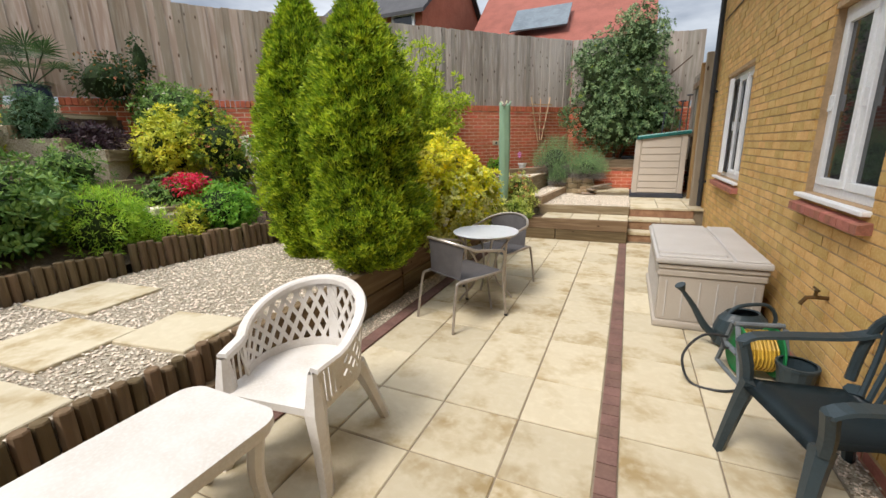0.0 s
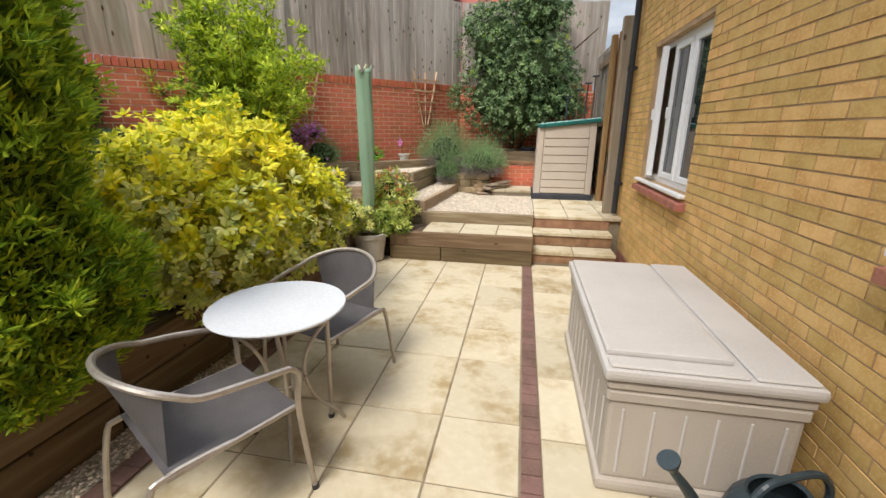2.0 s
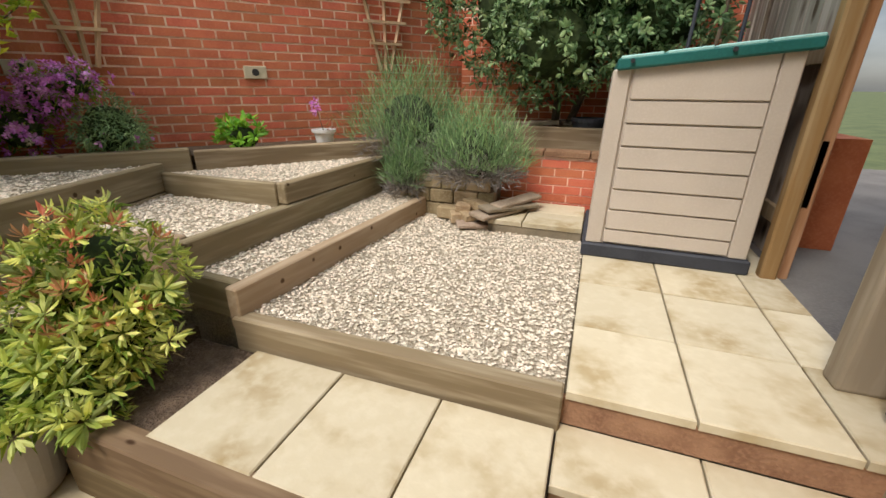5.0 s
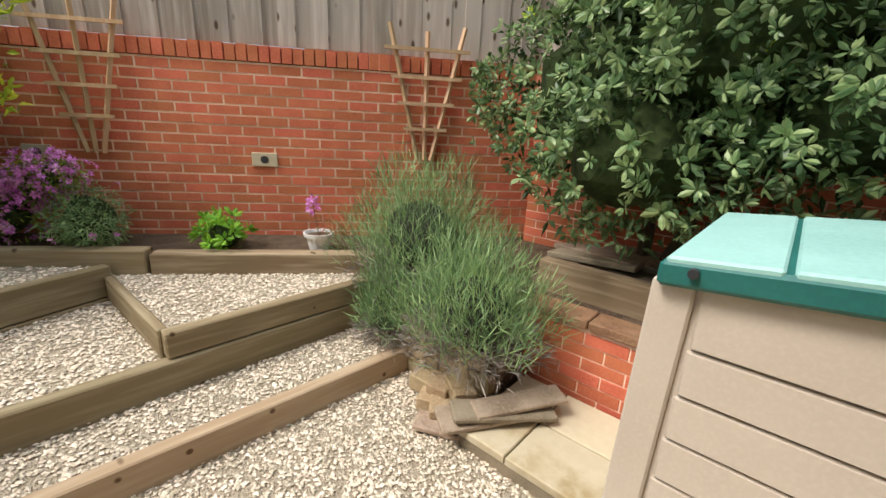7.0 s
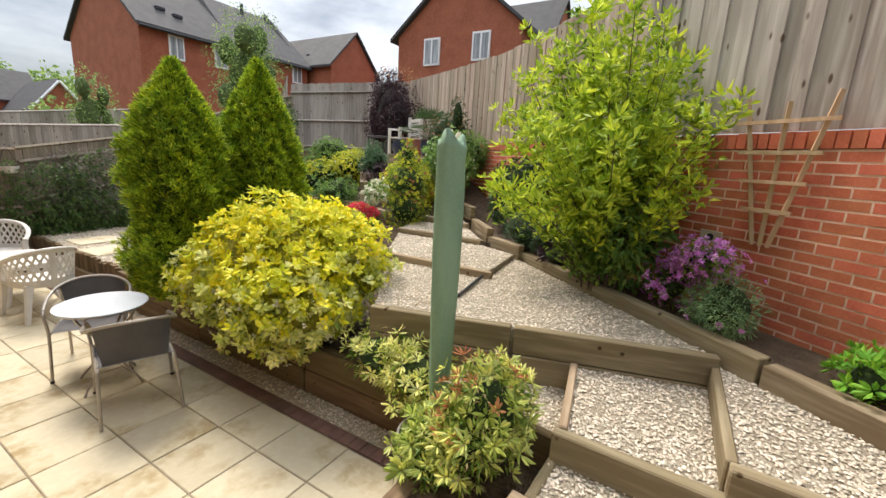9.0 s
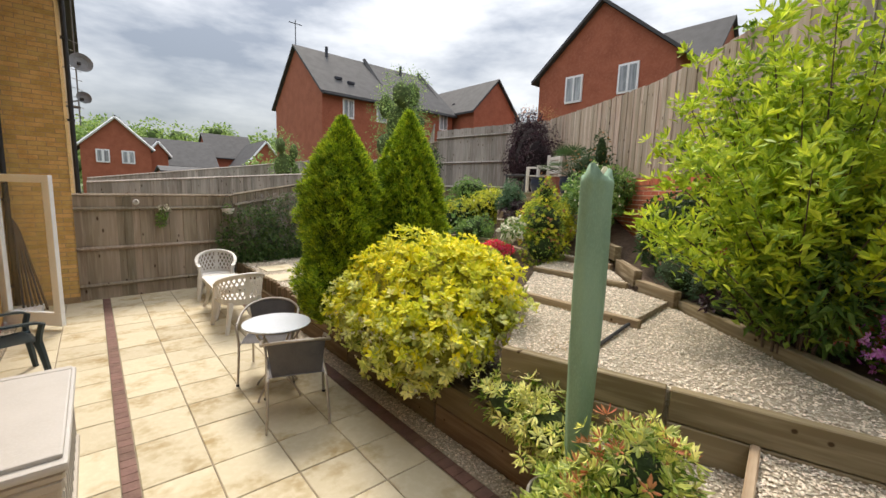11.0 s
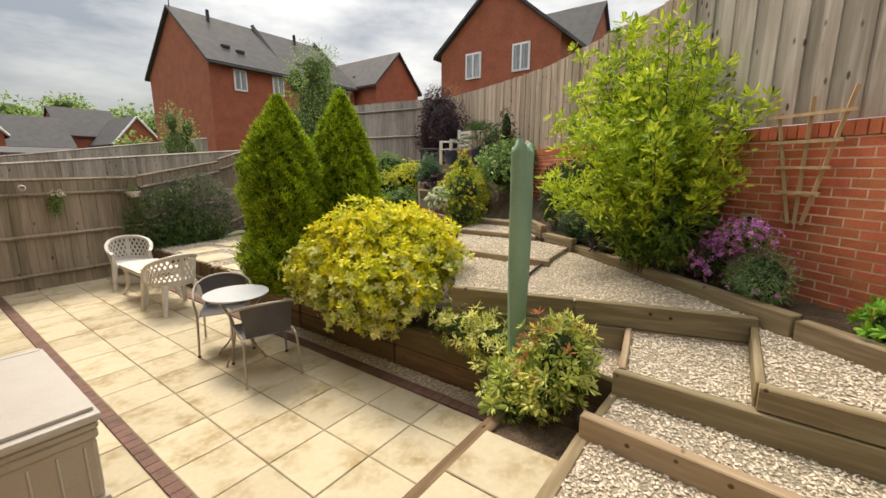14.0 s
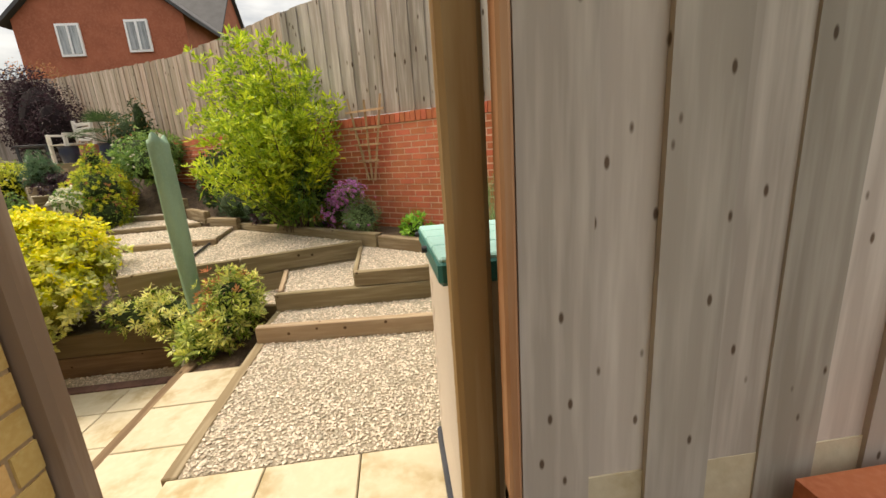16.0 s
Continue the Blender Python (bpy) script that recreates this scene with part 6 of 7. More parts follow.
def plant(name, label, category, lobes, layers, seed=1, core="core", shrink=0.7, group="", stems=()):
    """layers: (part name, count, leaf length, width, material, options)."""
    x = sum(l[0] for l in lobes) / len(lobes)
    y = sum(l[1] for l in lobes) / len(lobes)
    z = min(l[2] - l[5] for l in lobes)
    h = holder(name, label, category, (x, y, z), group=group)
    L = [(l[0] - x, l[1] - y, l[2] - z, l[3], l[4], l[5]) for l in lobes]
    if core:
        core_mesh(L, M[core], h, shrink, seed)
    rng = random.Random(seed)
    sub = list(L)
    for l in L:
        for k in range(9):
            a, u = rng.uniform(0, 6.28), rng.uniform(-0.6, 1.0)
            q, s, f = math.sqrt(1 - u * u), rng.uniform(0.28, 0.5), rng.uniform(0.6, 0.86)
            sub.append((l[0] + l[3] * f * q * math.cos(a), l[1] + l[4] * f * q * math.sin(a), l[2] + l[5] * f * u, l[3] * s, l[4] * s, l[5] * s))
    L = sub
    for i, (pn, n, ln, wd, mat, opt) in enumerate(layers):
        opt = dict(opt)
        above, below = opt.pop("above", -99), opt.pop("below", 99)
        sh, top_only = opt.pop("shell", 0.75), opt.pop("top", None)
        c, nn = blob_points(n, L, seed + i * 7, sh)
        if top_only is not None:
            k = nn[:, 2] > top_only
            c, nn = c[k], nn[k]
        jit = np.random.default_rng(seed + 50 + i).normal(0, 0.12, len(c))
        k = (c[:, 2] + z + jit > above) & (c[:, 2] + z + jit < below)
        c, nn = c[k], nn[k]
        if "whorl" in opt:
            opt["count"] = opt.pop("whorl")
            poke = np.random.default_rng(seed + 90 + i).uniform(-0.03, opt.pop("poke", 0.05), (len(c), 1))
            rosettes(pn, c + nn * poke, nn, length=ln, width=wd, mat=M[mat], parent=h, seed=seed + i, **opt)
        else:
            leaf_mesh(pn, c, nn, ln, wd, M[mat], h, seed + i, **opt)
    for s in stems:
        pts = [(a - x, b - y, c2 - z) for a, b, c2 in s[0]]
        part("branch", add_tube(bmesh.new(), curve_pts(pts, 4), s[1], 6, taper=s[1] * 0.4), M["bark"], h)
    return h


def conifer(name, label, x, y, z0, h, r, seed, waist=False):
    e = holder(name, label, "conifer", (x, y, z0), group="conifers")
    rng = np.random.default_rng(seed)
    prof = [(0.0, 0.55), (0.08, 0.85), (0.2, 1.0), (0.29, 0.85), (0.36, 0.74), (0.5, 0.92), (0.65, 0.80), (0.8, 0.55), (0.92, 0.25), (1.0, 0.03)] if waist else \
        [(0.0, 0.6), (0.1, 0.85), (0.25, 0.97), (0.5, 1.0), (0.65, 0.85), (0.8, 0.6), (0.92, 0.28), (1.0, 0.03)]
    pz, pr_ = [p[0] for p in prof], [p[1] for p in prof]
    bm = bmesh.new()
    add_lathe(bm, [(max(0.01, r * 0.82 * b), h * a * 0.97 + 0.02) for a, b in prof], 20, None, True, True)
    for v in bm.verts:
        k = 1 + 0.12 * noise.noise(v.co * 3.0)
        v.co.x *= k
        v.co.y *= k
    part("inner_crown", bm, M["confcore"], e, "solid dark fill standing for the shaded inside")
    part("trunk", add_tube(bmesh.new(), [(0, 0, -0.1), (0, 0, h * 0.3)], 0.05, 8), M["bark"], e)
    n = int(32000 * h * r)
    # sprays: many fans that stand out and up
    f = rng.uniform(0, 1, n * 2)
    rad = np.interp(f, pz, pr_)
    keep = rng.uniform(0, 1, n * 2) < rad + 0.08
    f, rad = f[keep][:n], rad[keep][:n]
    n = len(f)
    a = rng.uniform(0, 2 * np.pi, n)
    lump = 1 + 0.10 * np.sin(a * 5 + f * 9 + seed) + 0.11 * np.sin(a * 8 - f * 23) * np.cos(f * 31 + a * 3) + 0.07 * np.sin(a * 15 + f * 47)
    rr = r * rad * lump * rng.uniform(0.80, 1.0, n)
    c = np.stack([rr * np.cos(a), rr * np.sin(a), f * h], 1)
    nn = np.stack([np.cos(a), np.sin(a), 0.15 + 0 * a], 1)
    tip = rng.uniform(0, 1, n) > 0.45
    leaf_mesh("foliage", c[tip], nn[tip], 0.065, 0.015, M["conifer"], e, seed, up=0.75, droop=0.0, fold=0.1)
    # Sprays set further in take a darker green, shade put into their colour.
    leaf_mesh("foliage_inner", c[~tip] * np.array([0.94, 0.94, 1]), nn[~tip], 0.06, 0.017, M["conifer_shaded"], e, seed + 1, up=0.7, droop=0.0, fold=0.1)
    m = int(3000 * h * r)
    k = rng.permutation(n)[:m]
    rosettes("frond_foliage", c[k] * np.array([1.02, 1.02, 1.0]), nn[k], 8, 0.052, 0.011, M["conifer"], e, seed + 2, tilt=0.55, up=1.0)
    return e


# Dark fill and darker spray colours that paint shade into the conifers.
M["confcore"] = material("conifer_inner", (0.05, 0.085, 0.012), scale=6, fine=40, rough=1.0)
M["conifer_shaded"] = leaf_mat("conifer_inner_spray", (0.11, 0.18, 0.014), (0.06, 0.11, 0.01), (0.20, 0.25, 0.02))
conifer("conifer", "bright green waisted conifer beside gravel and a timber wall", -2.13, 3.06, 0.42, 2.40, 0.53, 3, True)
conifer("conifer", "yellow-green columnar conifer behind gravel", -2.93, 3.25, 0.42, 2.55, 0.46, 4)

plant("golden_choisya", "big rounded golden shrub with white flowers overhanging the patio", "shrub",
      [(-2.20, 4.55, 1.10, 0.58, 0.68, 0.48), (-1.95, 4.15, 0.86, 0.40, 0.42, 0.42), (-1.92, 4.95, 0.84, 0.42, 0.48, 0.42), (-2.44, 5.0, 1.02, 0.46, 0.48, 0.46), (-2.03, 4.6, 0.64, 0.46, 0.72, 0.32), (-2.5, 4.35, 1.02, 0.4, 0.4, 0.4)],
      [("leaves", 3000, 0.058, 0.032, "choisya", dict(whorl=8, tilt=0.05, up=0.5, above=0.90, shell=0.86, poke=0.09)), ("cream_leaves", 2500, 0.056, 0.030, "cream_leaf", dict(whorl=8, tilt=0.05, up=0.3, shell=0.86, below=1.08, poke=0.08)),
       ("lime_leaves", 450, 0.06, 0.030, "yellow", dict(whorl=8, tilt=0.1, up=0.4, shell=0.85)),
       ("green_leaves", 900, 0.06, 0.03, "midgreen", dict(shell=0.66)), ("flower", 620, 0.026, 0.017, "flower_w", dict(whorl=5, tilt=0.2, shell=1.0, up=0.1, below=0.92, poke=0.07)), ("flower", 130, 0.024, 0.015, "flower_w", dict(whorl=5, tilt=0.2, shell=1.0, up=0.2, above=0.92, below=1.25, poke=0.06))], seed=11, core="goldcore", shrink=0.80)

plant("variegated_shrub", "low cream-edged green shrub trailing over a timber wall", "shrub",
      [(-2.08, 5.85, 0.58, 0.30, 0.32, 0.22), (-1.98, 6.2, 0.55, 0.22, 0.25, 0.18)],
      [("leaves", 330, 0.06, 0.017, "cream_leaf", dict(whorl=9, tilt=0.1, up=0.5)), ("green_leaves", 900, 0.06, 0.018, "midgreen", dict(shell=0.7))], seed=21)
plant("bronze_grass", "tan feathery dry shrub behind a trailing shrub", "shrub", [(-2.32, 5.95, 0.72, 0.28, 0.25, 0.20)],
      [("leaves", 900, 0.08, 0.008, "dry", dict(up=0.6))], seed=22, core="")
plant("pieris_bush", "pieris bush with yellow-green leaves and red young tips", "shrub",
      [(-1.66, 6.86, 0.72, 0.24, 0.22, 0.30), (-1.60, 6.70, 0.50, 0.19, 0.15, 0.2), (-1.84, 6.80, 0.60, 0.18, 0.18, 0.25), (-1.50, 6.82, 0.58, 0.14, 0.14, 0.2)],
      [("leaves", 250, 0.062, 0.018, "pieris", dict(whorl=10, tilt=0.15, up=0.5, shell=0.95)), ("green_leaves", 2000, 0.055, 0.016, "midgreen", dict(shell=0.76)), ("young_growth", 85, 0.05, 0.013, "pieris_red", dict(whorl=9, top=0.1, tilt=0.4, up=0.6, shell=1.0)), ("dry_growth", 500, 0.05, 0.008, "dry", dict(shell=0.95))], seed=23, shrink=0.6)
plant("potted_pieris", "pale yellow-green pieris spilling from a beige pot", "shrub", [(-1.62, 6.50, 0.44, 0.17, 0.14, 0.13), (-1.50, 6.58, 0.40, 0.14, 0.12, 0.13)],
      [("leaves", 120, 0.07, 0.019, "pieris", dict(whorl=10, tilt=0.15, up=0.4, shell=0.9, poke=0.06)), ("green_leaves", 700, 0.06, 0.018, "midgreen", dict(shell=0.7)), ("young_growth", 10, 0.05, 0.014, "pieris_red", dict(whorl=8, top=0.2, tilt=0.4, shell=0.98))], seed=24, shrink=0.55)
# The laurel's deeper leaves get a darker green that paints its inner shade.
plant("laurel_tree", "dense dark green laurel tree in front of the boundary wall", "tree",
      [(-0.60, 9.95, 2.05, 0.75, 0.45, 0.65), (0.0, 9.8, 2.35, 0.75, 0.5, 0.75), (-0.65, 10.05, 2.95, 0.65, 0.4, 0.8), (0.05, 9.95, 3.4, 0.6, 0.45, 0.75), (-0.3, 9.55, 1.75, 0.5, 0.4, 0.42), (0.45, 9.85, 1.95, 0.45, 0.4, 0.45)],
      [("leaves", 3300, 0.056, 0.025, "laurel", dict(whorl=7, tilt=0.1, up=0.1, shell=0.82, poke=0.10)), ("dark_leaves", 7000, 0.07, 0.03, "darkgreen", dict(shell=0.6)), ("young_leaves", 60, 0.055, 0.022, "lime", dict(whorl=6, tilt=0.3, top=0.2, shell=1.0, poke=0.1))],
      seed=31, shrink=0.6, stems=[([(-0.3, 10.1, 0.85), (-0.28, 10.05, 1.5), (-0.35, 10.0, 2.6)], 0.05), ([(-0.25, 10.1, 0.9), (0.0, 9.95, 1.6), (0.2, 9.9, 2.7)], 0.04), ([(0.2, 9.95, 2.4), (0.7, 9.7, 2.8), (1.0, 9.5, 3.05)], 0.02)])
# airy lime shrub: upright stems with leaves along them
ls = holder("lime_shrub", "tall airy lime-green shrub with upright stems against the fence", "shrub", (-3.66, 7.0, 0.96))
rng = np.random.default_rng(41)
C, N, TIP, TN, DC, DN = [], [], [], [], [], []
for i in range(135):
    a, r = rng.uniform(0, 6.28), rng.uniform(0.0, 0.22)
    lean = rng.uniform(0.12, 0.95) * (1 if rng.uniform() < 0.7 else 0.5)
    H = rng.uniform(0.9, 2.35) * (1.08 - 0.50 * lean)
    b = Vector((r * math.cos(a), r * math.sin(a), 0))
    d = Vector((math.cos(a) * lean * 1.2, math.sin(a) * lean * 1.1 - 0.22 * H / 2.3, 0))
    pts = [b + d * (k / 7) ** 1.6 * 0.9 + Vector((0, 0, H * k / 7)) for k in range(8)]
    if i < 60:
        part("stem", add_tube(bmesh.new(), pts, 0.009, 5, taper=0.003), M["bark"], ls)
    TIP.append(tuple(pts[-1]))
    TN.append((d.x * 0.5, d.y * 0.5, 1.0))
    for q, (p, p2) in enumerate(zip(pts[1:], pts[2:] + [pts[-1]])):
        for k in range(15):
            u = rng.uniform(0, 1)
            aa = rng.uniform(0, 6.28)
            # Low and many -x side leaves go to a darker green, as painted shade.
            in_shade = q < 3 or (d.x < 0.1 and rng.uniform() < 0.5)
            (DC if in_shade else C).append(tuple(p.lerp(p2, u) + Vector(rng.normal(0, 0.04, 3))))
            (DN if in_shade else N).append((math.cos(aa), math.sin(aa), 0.55))
        if q > 1:
            for k in range(2):
                aa = rng.uniform(0, 6.28)
                sh = p + Vector((math.cos(aa) * 0.09, math.sin(aa) * 0.09, 0.08))
                TIP.append(tuple(sh))
                TN.append((math.cos(aa), math.sin(aa), 0.9))
leaf_mesh("leaves", np.array(C), np.array(N), 0.10, 0.032, M["lime"], ls, 42, up=0.35, droop=0.2)
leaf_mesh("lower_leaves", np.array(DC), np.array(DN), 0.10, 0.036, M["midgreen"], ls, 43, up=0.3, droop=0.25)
rosettes("shoot_leaves", np.array(TIP), np.array(TN), 7, 0.085, 0.026, M["lime"], ls, 44, tilt=0.45, up=0.5)
# Darker green heap that paints shade into the lime shrub's lower part.
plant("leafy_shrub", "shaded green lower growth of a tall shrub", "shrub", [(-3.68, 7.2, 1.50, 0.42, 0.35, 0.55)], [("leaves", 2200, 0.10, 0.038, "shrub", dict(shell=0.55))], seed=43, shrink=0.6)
plant("cotton_bush", "low rounded blue-green clipped bush above a timber sleeper", "shrub", [(-4.62, 5.98, 1.27, 0.36, 0.28, 0.26), (-4.40, 6.3, 1.22, 0.28, 0.22, 0.22)], [("leaves", 5200, 0.03, 0.008, "bluegreen", dict(up=0.3, shell=0.9))], seed=44, shrink=0.88)
plant("dark_low_plant", "dark purple low plant under shrubs", "shrub", [(-4.1, 6.5, 1.08, 0.2, 0.18, 0.12)], [("leaves", 400, 0.06, 0.03, "purple", {})], seed=45)
plant("osteospermum", "mound of purple daisies beside green foliage against brick", "flowers", [(-3.42, 7.58, 1.18, 0.17, 0.15, 0.20), (-3.33, 7.72, 1.36, 0.16, 0.14, 0.16), (-3.15, 7.82, 1.44, 0.15, 0.12, 0.10)],
      [("leaves", 1500, 0.045, 0.012, "midgreen", dict(up=0.3, shell=0.65)), ("petals", 480, 0.027, 0.015, "flower_p", dict(whorl=9, tilt=0.0, up=0.1, shell=1.02, poke=0.07)), ("pale_petals", 22, 0.024, 0.012, "flower_w", dict(whorl=8, tilt=-0.1, shell=1.04))], seed=51)
plant("sprawling_plant", "grey-green sprawling plant beside purple daisies", "shrub", [(-3.08, 7.92, 1.15, 0.28, 0.2, 0.22)], [("leaves", 2000, 0.05, 0.01, "lavender", dict(up=0.4, shell=0.7)), ("petals", 12, 0.024, 0.012, "flower_p", dict(whorl=9, tilt=0.0, shell=1.03))], seed=52)
plant("green_clump", "small bright green leafy clump in a raised bed", "shrub", [(-2.52, 8.52, 1.06, 0.17, 0.14, 0.13)], [("leaves", 70, 0.06, 0.026, "bright", dict(whorl=7, tilt=0.3, up=0.5))], seed=53)
plant("pot_flower", "small purple flower in a white pot", "flowers", [(-2.15, 8.98, 1.28, 0.035, 0.03, 0.05)], [("petals", 60, 0.035, 0.02, "flower_p", {})], seed=54, core="", stems=[([(-2.09, 8.98, 1.07), (-2.12, 8.98, 1.18), (-2.15, 8.98, 1.28)], 0.004)])
plant("pot_plant", "straggly stems in a white pot", "shrub", [(-2.04, 9.0, 1.16, 0.06, 0.05, 0.07)], [("leaves", 50, 0.035, 0.015, "bronze", {})], seed=55, core="")


def tuft(name, label, centre, radius, height, n, seed, mats=("lavender", "twig")):
    """A spray of thin upright stems."""
    e = holder(name, label, "lavender", centre)
    rng = np.random.default_rng(seed)
    u = rng.normal(0, 1, (n, 3))
    u /= np.linalg.norm(u, axis=1)[:, None]
    u[:, 2] = abs(u[:, 2])
    k = rng.uniform(0.25, 1.12, (n, 1)) ** 1.15 * (1 + 0.16 * np.sin(u[:, :1] * 7 + seed) * np.cos(u[:, 1:2] * 6))
    c = u * k * np.array([radius, radius, height * 0.75])
    c = c[c[:, 2] > height * 0.10]
    n = len(c)
    leaf_mesh("foliage", c, (c / np.array([radius, radius, height])) * np.array([0.5, 0.5, 0.8]), 0.11, 0.0055, M[mats[0]], e, seed, up=0.95, droop=0.0, fold=0.0)
    c2 = u[: n // 2] * rng.uniform(0.3, 0.98, (n // 2, 1)) * np.array([radius, radius, height * 0.34]) - np.array([0, 0, height * 0.05])
    leaf_mesh("woody_growth", c2, u[: n // 2], 0.09, 0.0065, M[mats[1]], e, seed + 1, up=0.3, droop=0.1, fold=0.0)
    # One dark lobe stands for the shade among the stems.
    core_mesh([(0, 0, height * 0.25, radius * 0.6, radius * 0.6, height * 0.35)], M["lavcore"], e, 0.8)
    return e


tuft("lavender_bush", "green lavender with fine upright stems", (-1.43, 9.33, 0.92), 0.50, 0.86, 9500, 61)
tuft("lavender_bush", "green and grey lavender spilling over a low block wall", (-0.73, 8.99, 0.80), 0.37, 0.66, 7500, 62)
tuft("lavender_bush", "small lavender clump at the end of gravel steps", (-1.32, 8.93, 0.66), 0.17, 0.50, 3000, 63)
M["ivy"] = leaf_mat("ivy_leaf", (0.07, 0.125, 0.035), (0.035, 0.065, 0.02), (0.13, 0.19, 0.06), vary=0.4)
ivy_c, ivy_n = blob_points(5200, [(-2.35, -1.45, 0.95, 0.65, 0.16, 0.65), (-3.2, -1.75, 1.1, 0.7, 0.18, 0.75), (-2.9, -1.6, 0.7, 0.7, 0.22, 0.4)], 71, 0.7)
iv = holder("ivy", "dark green ivy and bare stems covering a board fence", "climbing plant", (0, 0, 0))
leaf_mesh("leaves", ivy_c, ivy_n, 0.065, 0.045, M["ivy"], iv, 71, up=-0.1)
c, n2 = blob_points(1500, [(-3.0, -1.65, 1.3, 0.9, 0.18, 0.5)], 72, 0.8)
leaf_mesh("bare_growth", c, n2, 0.22, 0.009, M["twig"], iv, 72, up=0.2)
plant("purple_tree", "dense dark purple-leaved tree in a fence corner", "tree",
      [(-8.4, 0.9, 3.0, 0.55, 0.55, 0.95), (-8.7, 0.5, 3.3, 0.5, 0.5, 0.9), (-8.1, 1.3, 2.8, 0.4, 0.4, 0.7), (-9.0, 0.0, 3.0, 0.4, 0.4, 0.8)],
      [("leaves", 9000, 0.06, 0.035, "purple", dict(shell=0.65))], seed=81, shrink=0.7, core="purplecore", stems=[([(-8.4, 0.8, 2.0), (-8.4, 0.8, 3.2)], 0.05)])
plant("red_rose_stems", "thin reddish stems above a dark tree", "shrub", [(-9.2, 0.4, 4.1, 0.7, 0.5, 0.35)], [("leaves", 260, 0.06, 0.03, "bronze", dict(shell=0.3))], seed=82, core="")
plant("dark_shrub", "dark green shrub by the terrace fence", "shrub", [(-6.9, -1.6, 2.75, 0.55, 0.5, 0.5), (-6.2, -1.8, 2.4, 0.5, 0.5, 0.5), (-5.6, -1.6, 2.0, 0.5, 0.4, 0.55)], [("leaves", 5200, 0.07, 0.035, "darkgreen", {})], seed=83)
plant("yellow_shrub", "yellow-green euonymus beside the gravel steps", "shrub", [(-5.0, 3.85, 1.60, 0.38, 0.34, 0.38), (-4.85, 3.95, 1.25, 0.30, 0.28, 0.28), (-5.1, 3.8, 2.0, 0.14, 0.14, 0.25)],
      [("leaves", 3000, 0.045, 0.022, "midgreen", {}), ("golden_leaves", 420, 0.04, 0.02, "yellow", dict(whorl=7, shell=0.98)), ("bronze_leaves", 90, 0.04, 0.02, "bronze", dict(whorl=6, shell=0.98))], seed=84)
plant("mixed_shrub", "green shrub by the boundary fence", "shrub", [(-5.6, 5.0, 1.9, 0.3, 0.3, 0.35), (-6.3, 4.2, 2.15, 0.4, 0.35, 0.35), (-5.3, 5.55, 2.0, 0.32, 0.3, 0.5)][1:2], [("leaves", 1500, 0.07, 0.03, "shrub", {})], seed=85)
plant("dark_viburnum", "dark glossy shrub between the steps and the fence", "shrub", [(-5.35, 5.45, 1.60, 0.42, 0.28, 0.45), (-5.0, 5.85, 1.75, 0.3, 0.25, 0.4)], [("leaves", 3000, 0.07, 0.035, "darkgreen", {})], seed=86)
plant("dogwood", "shrub with red stems and pale leaves on a bank", "shrub", [(-6.4, 3.9, 2.75, 0.12, 0.12, 0.35), (-6.7, 3.6, 2.5, 0.45, 0.4, 0.35)], [("leaves", 1200, 0.06, 0.03, "darkgreen", {}), ("pale_leaves", 120, 0.07, 0.03, "bronze", dict(shell=1.0))], seed=87)
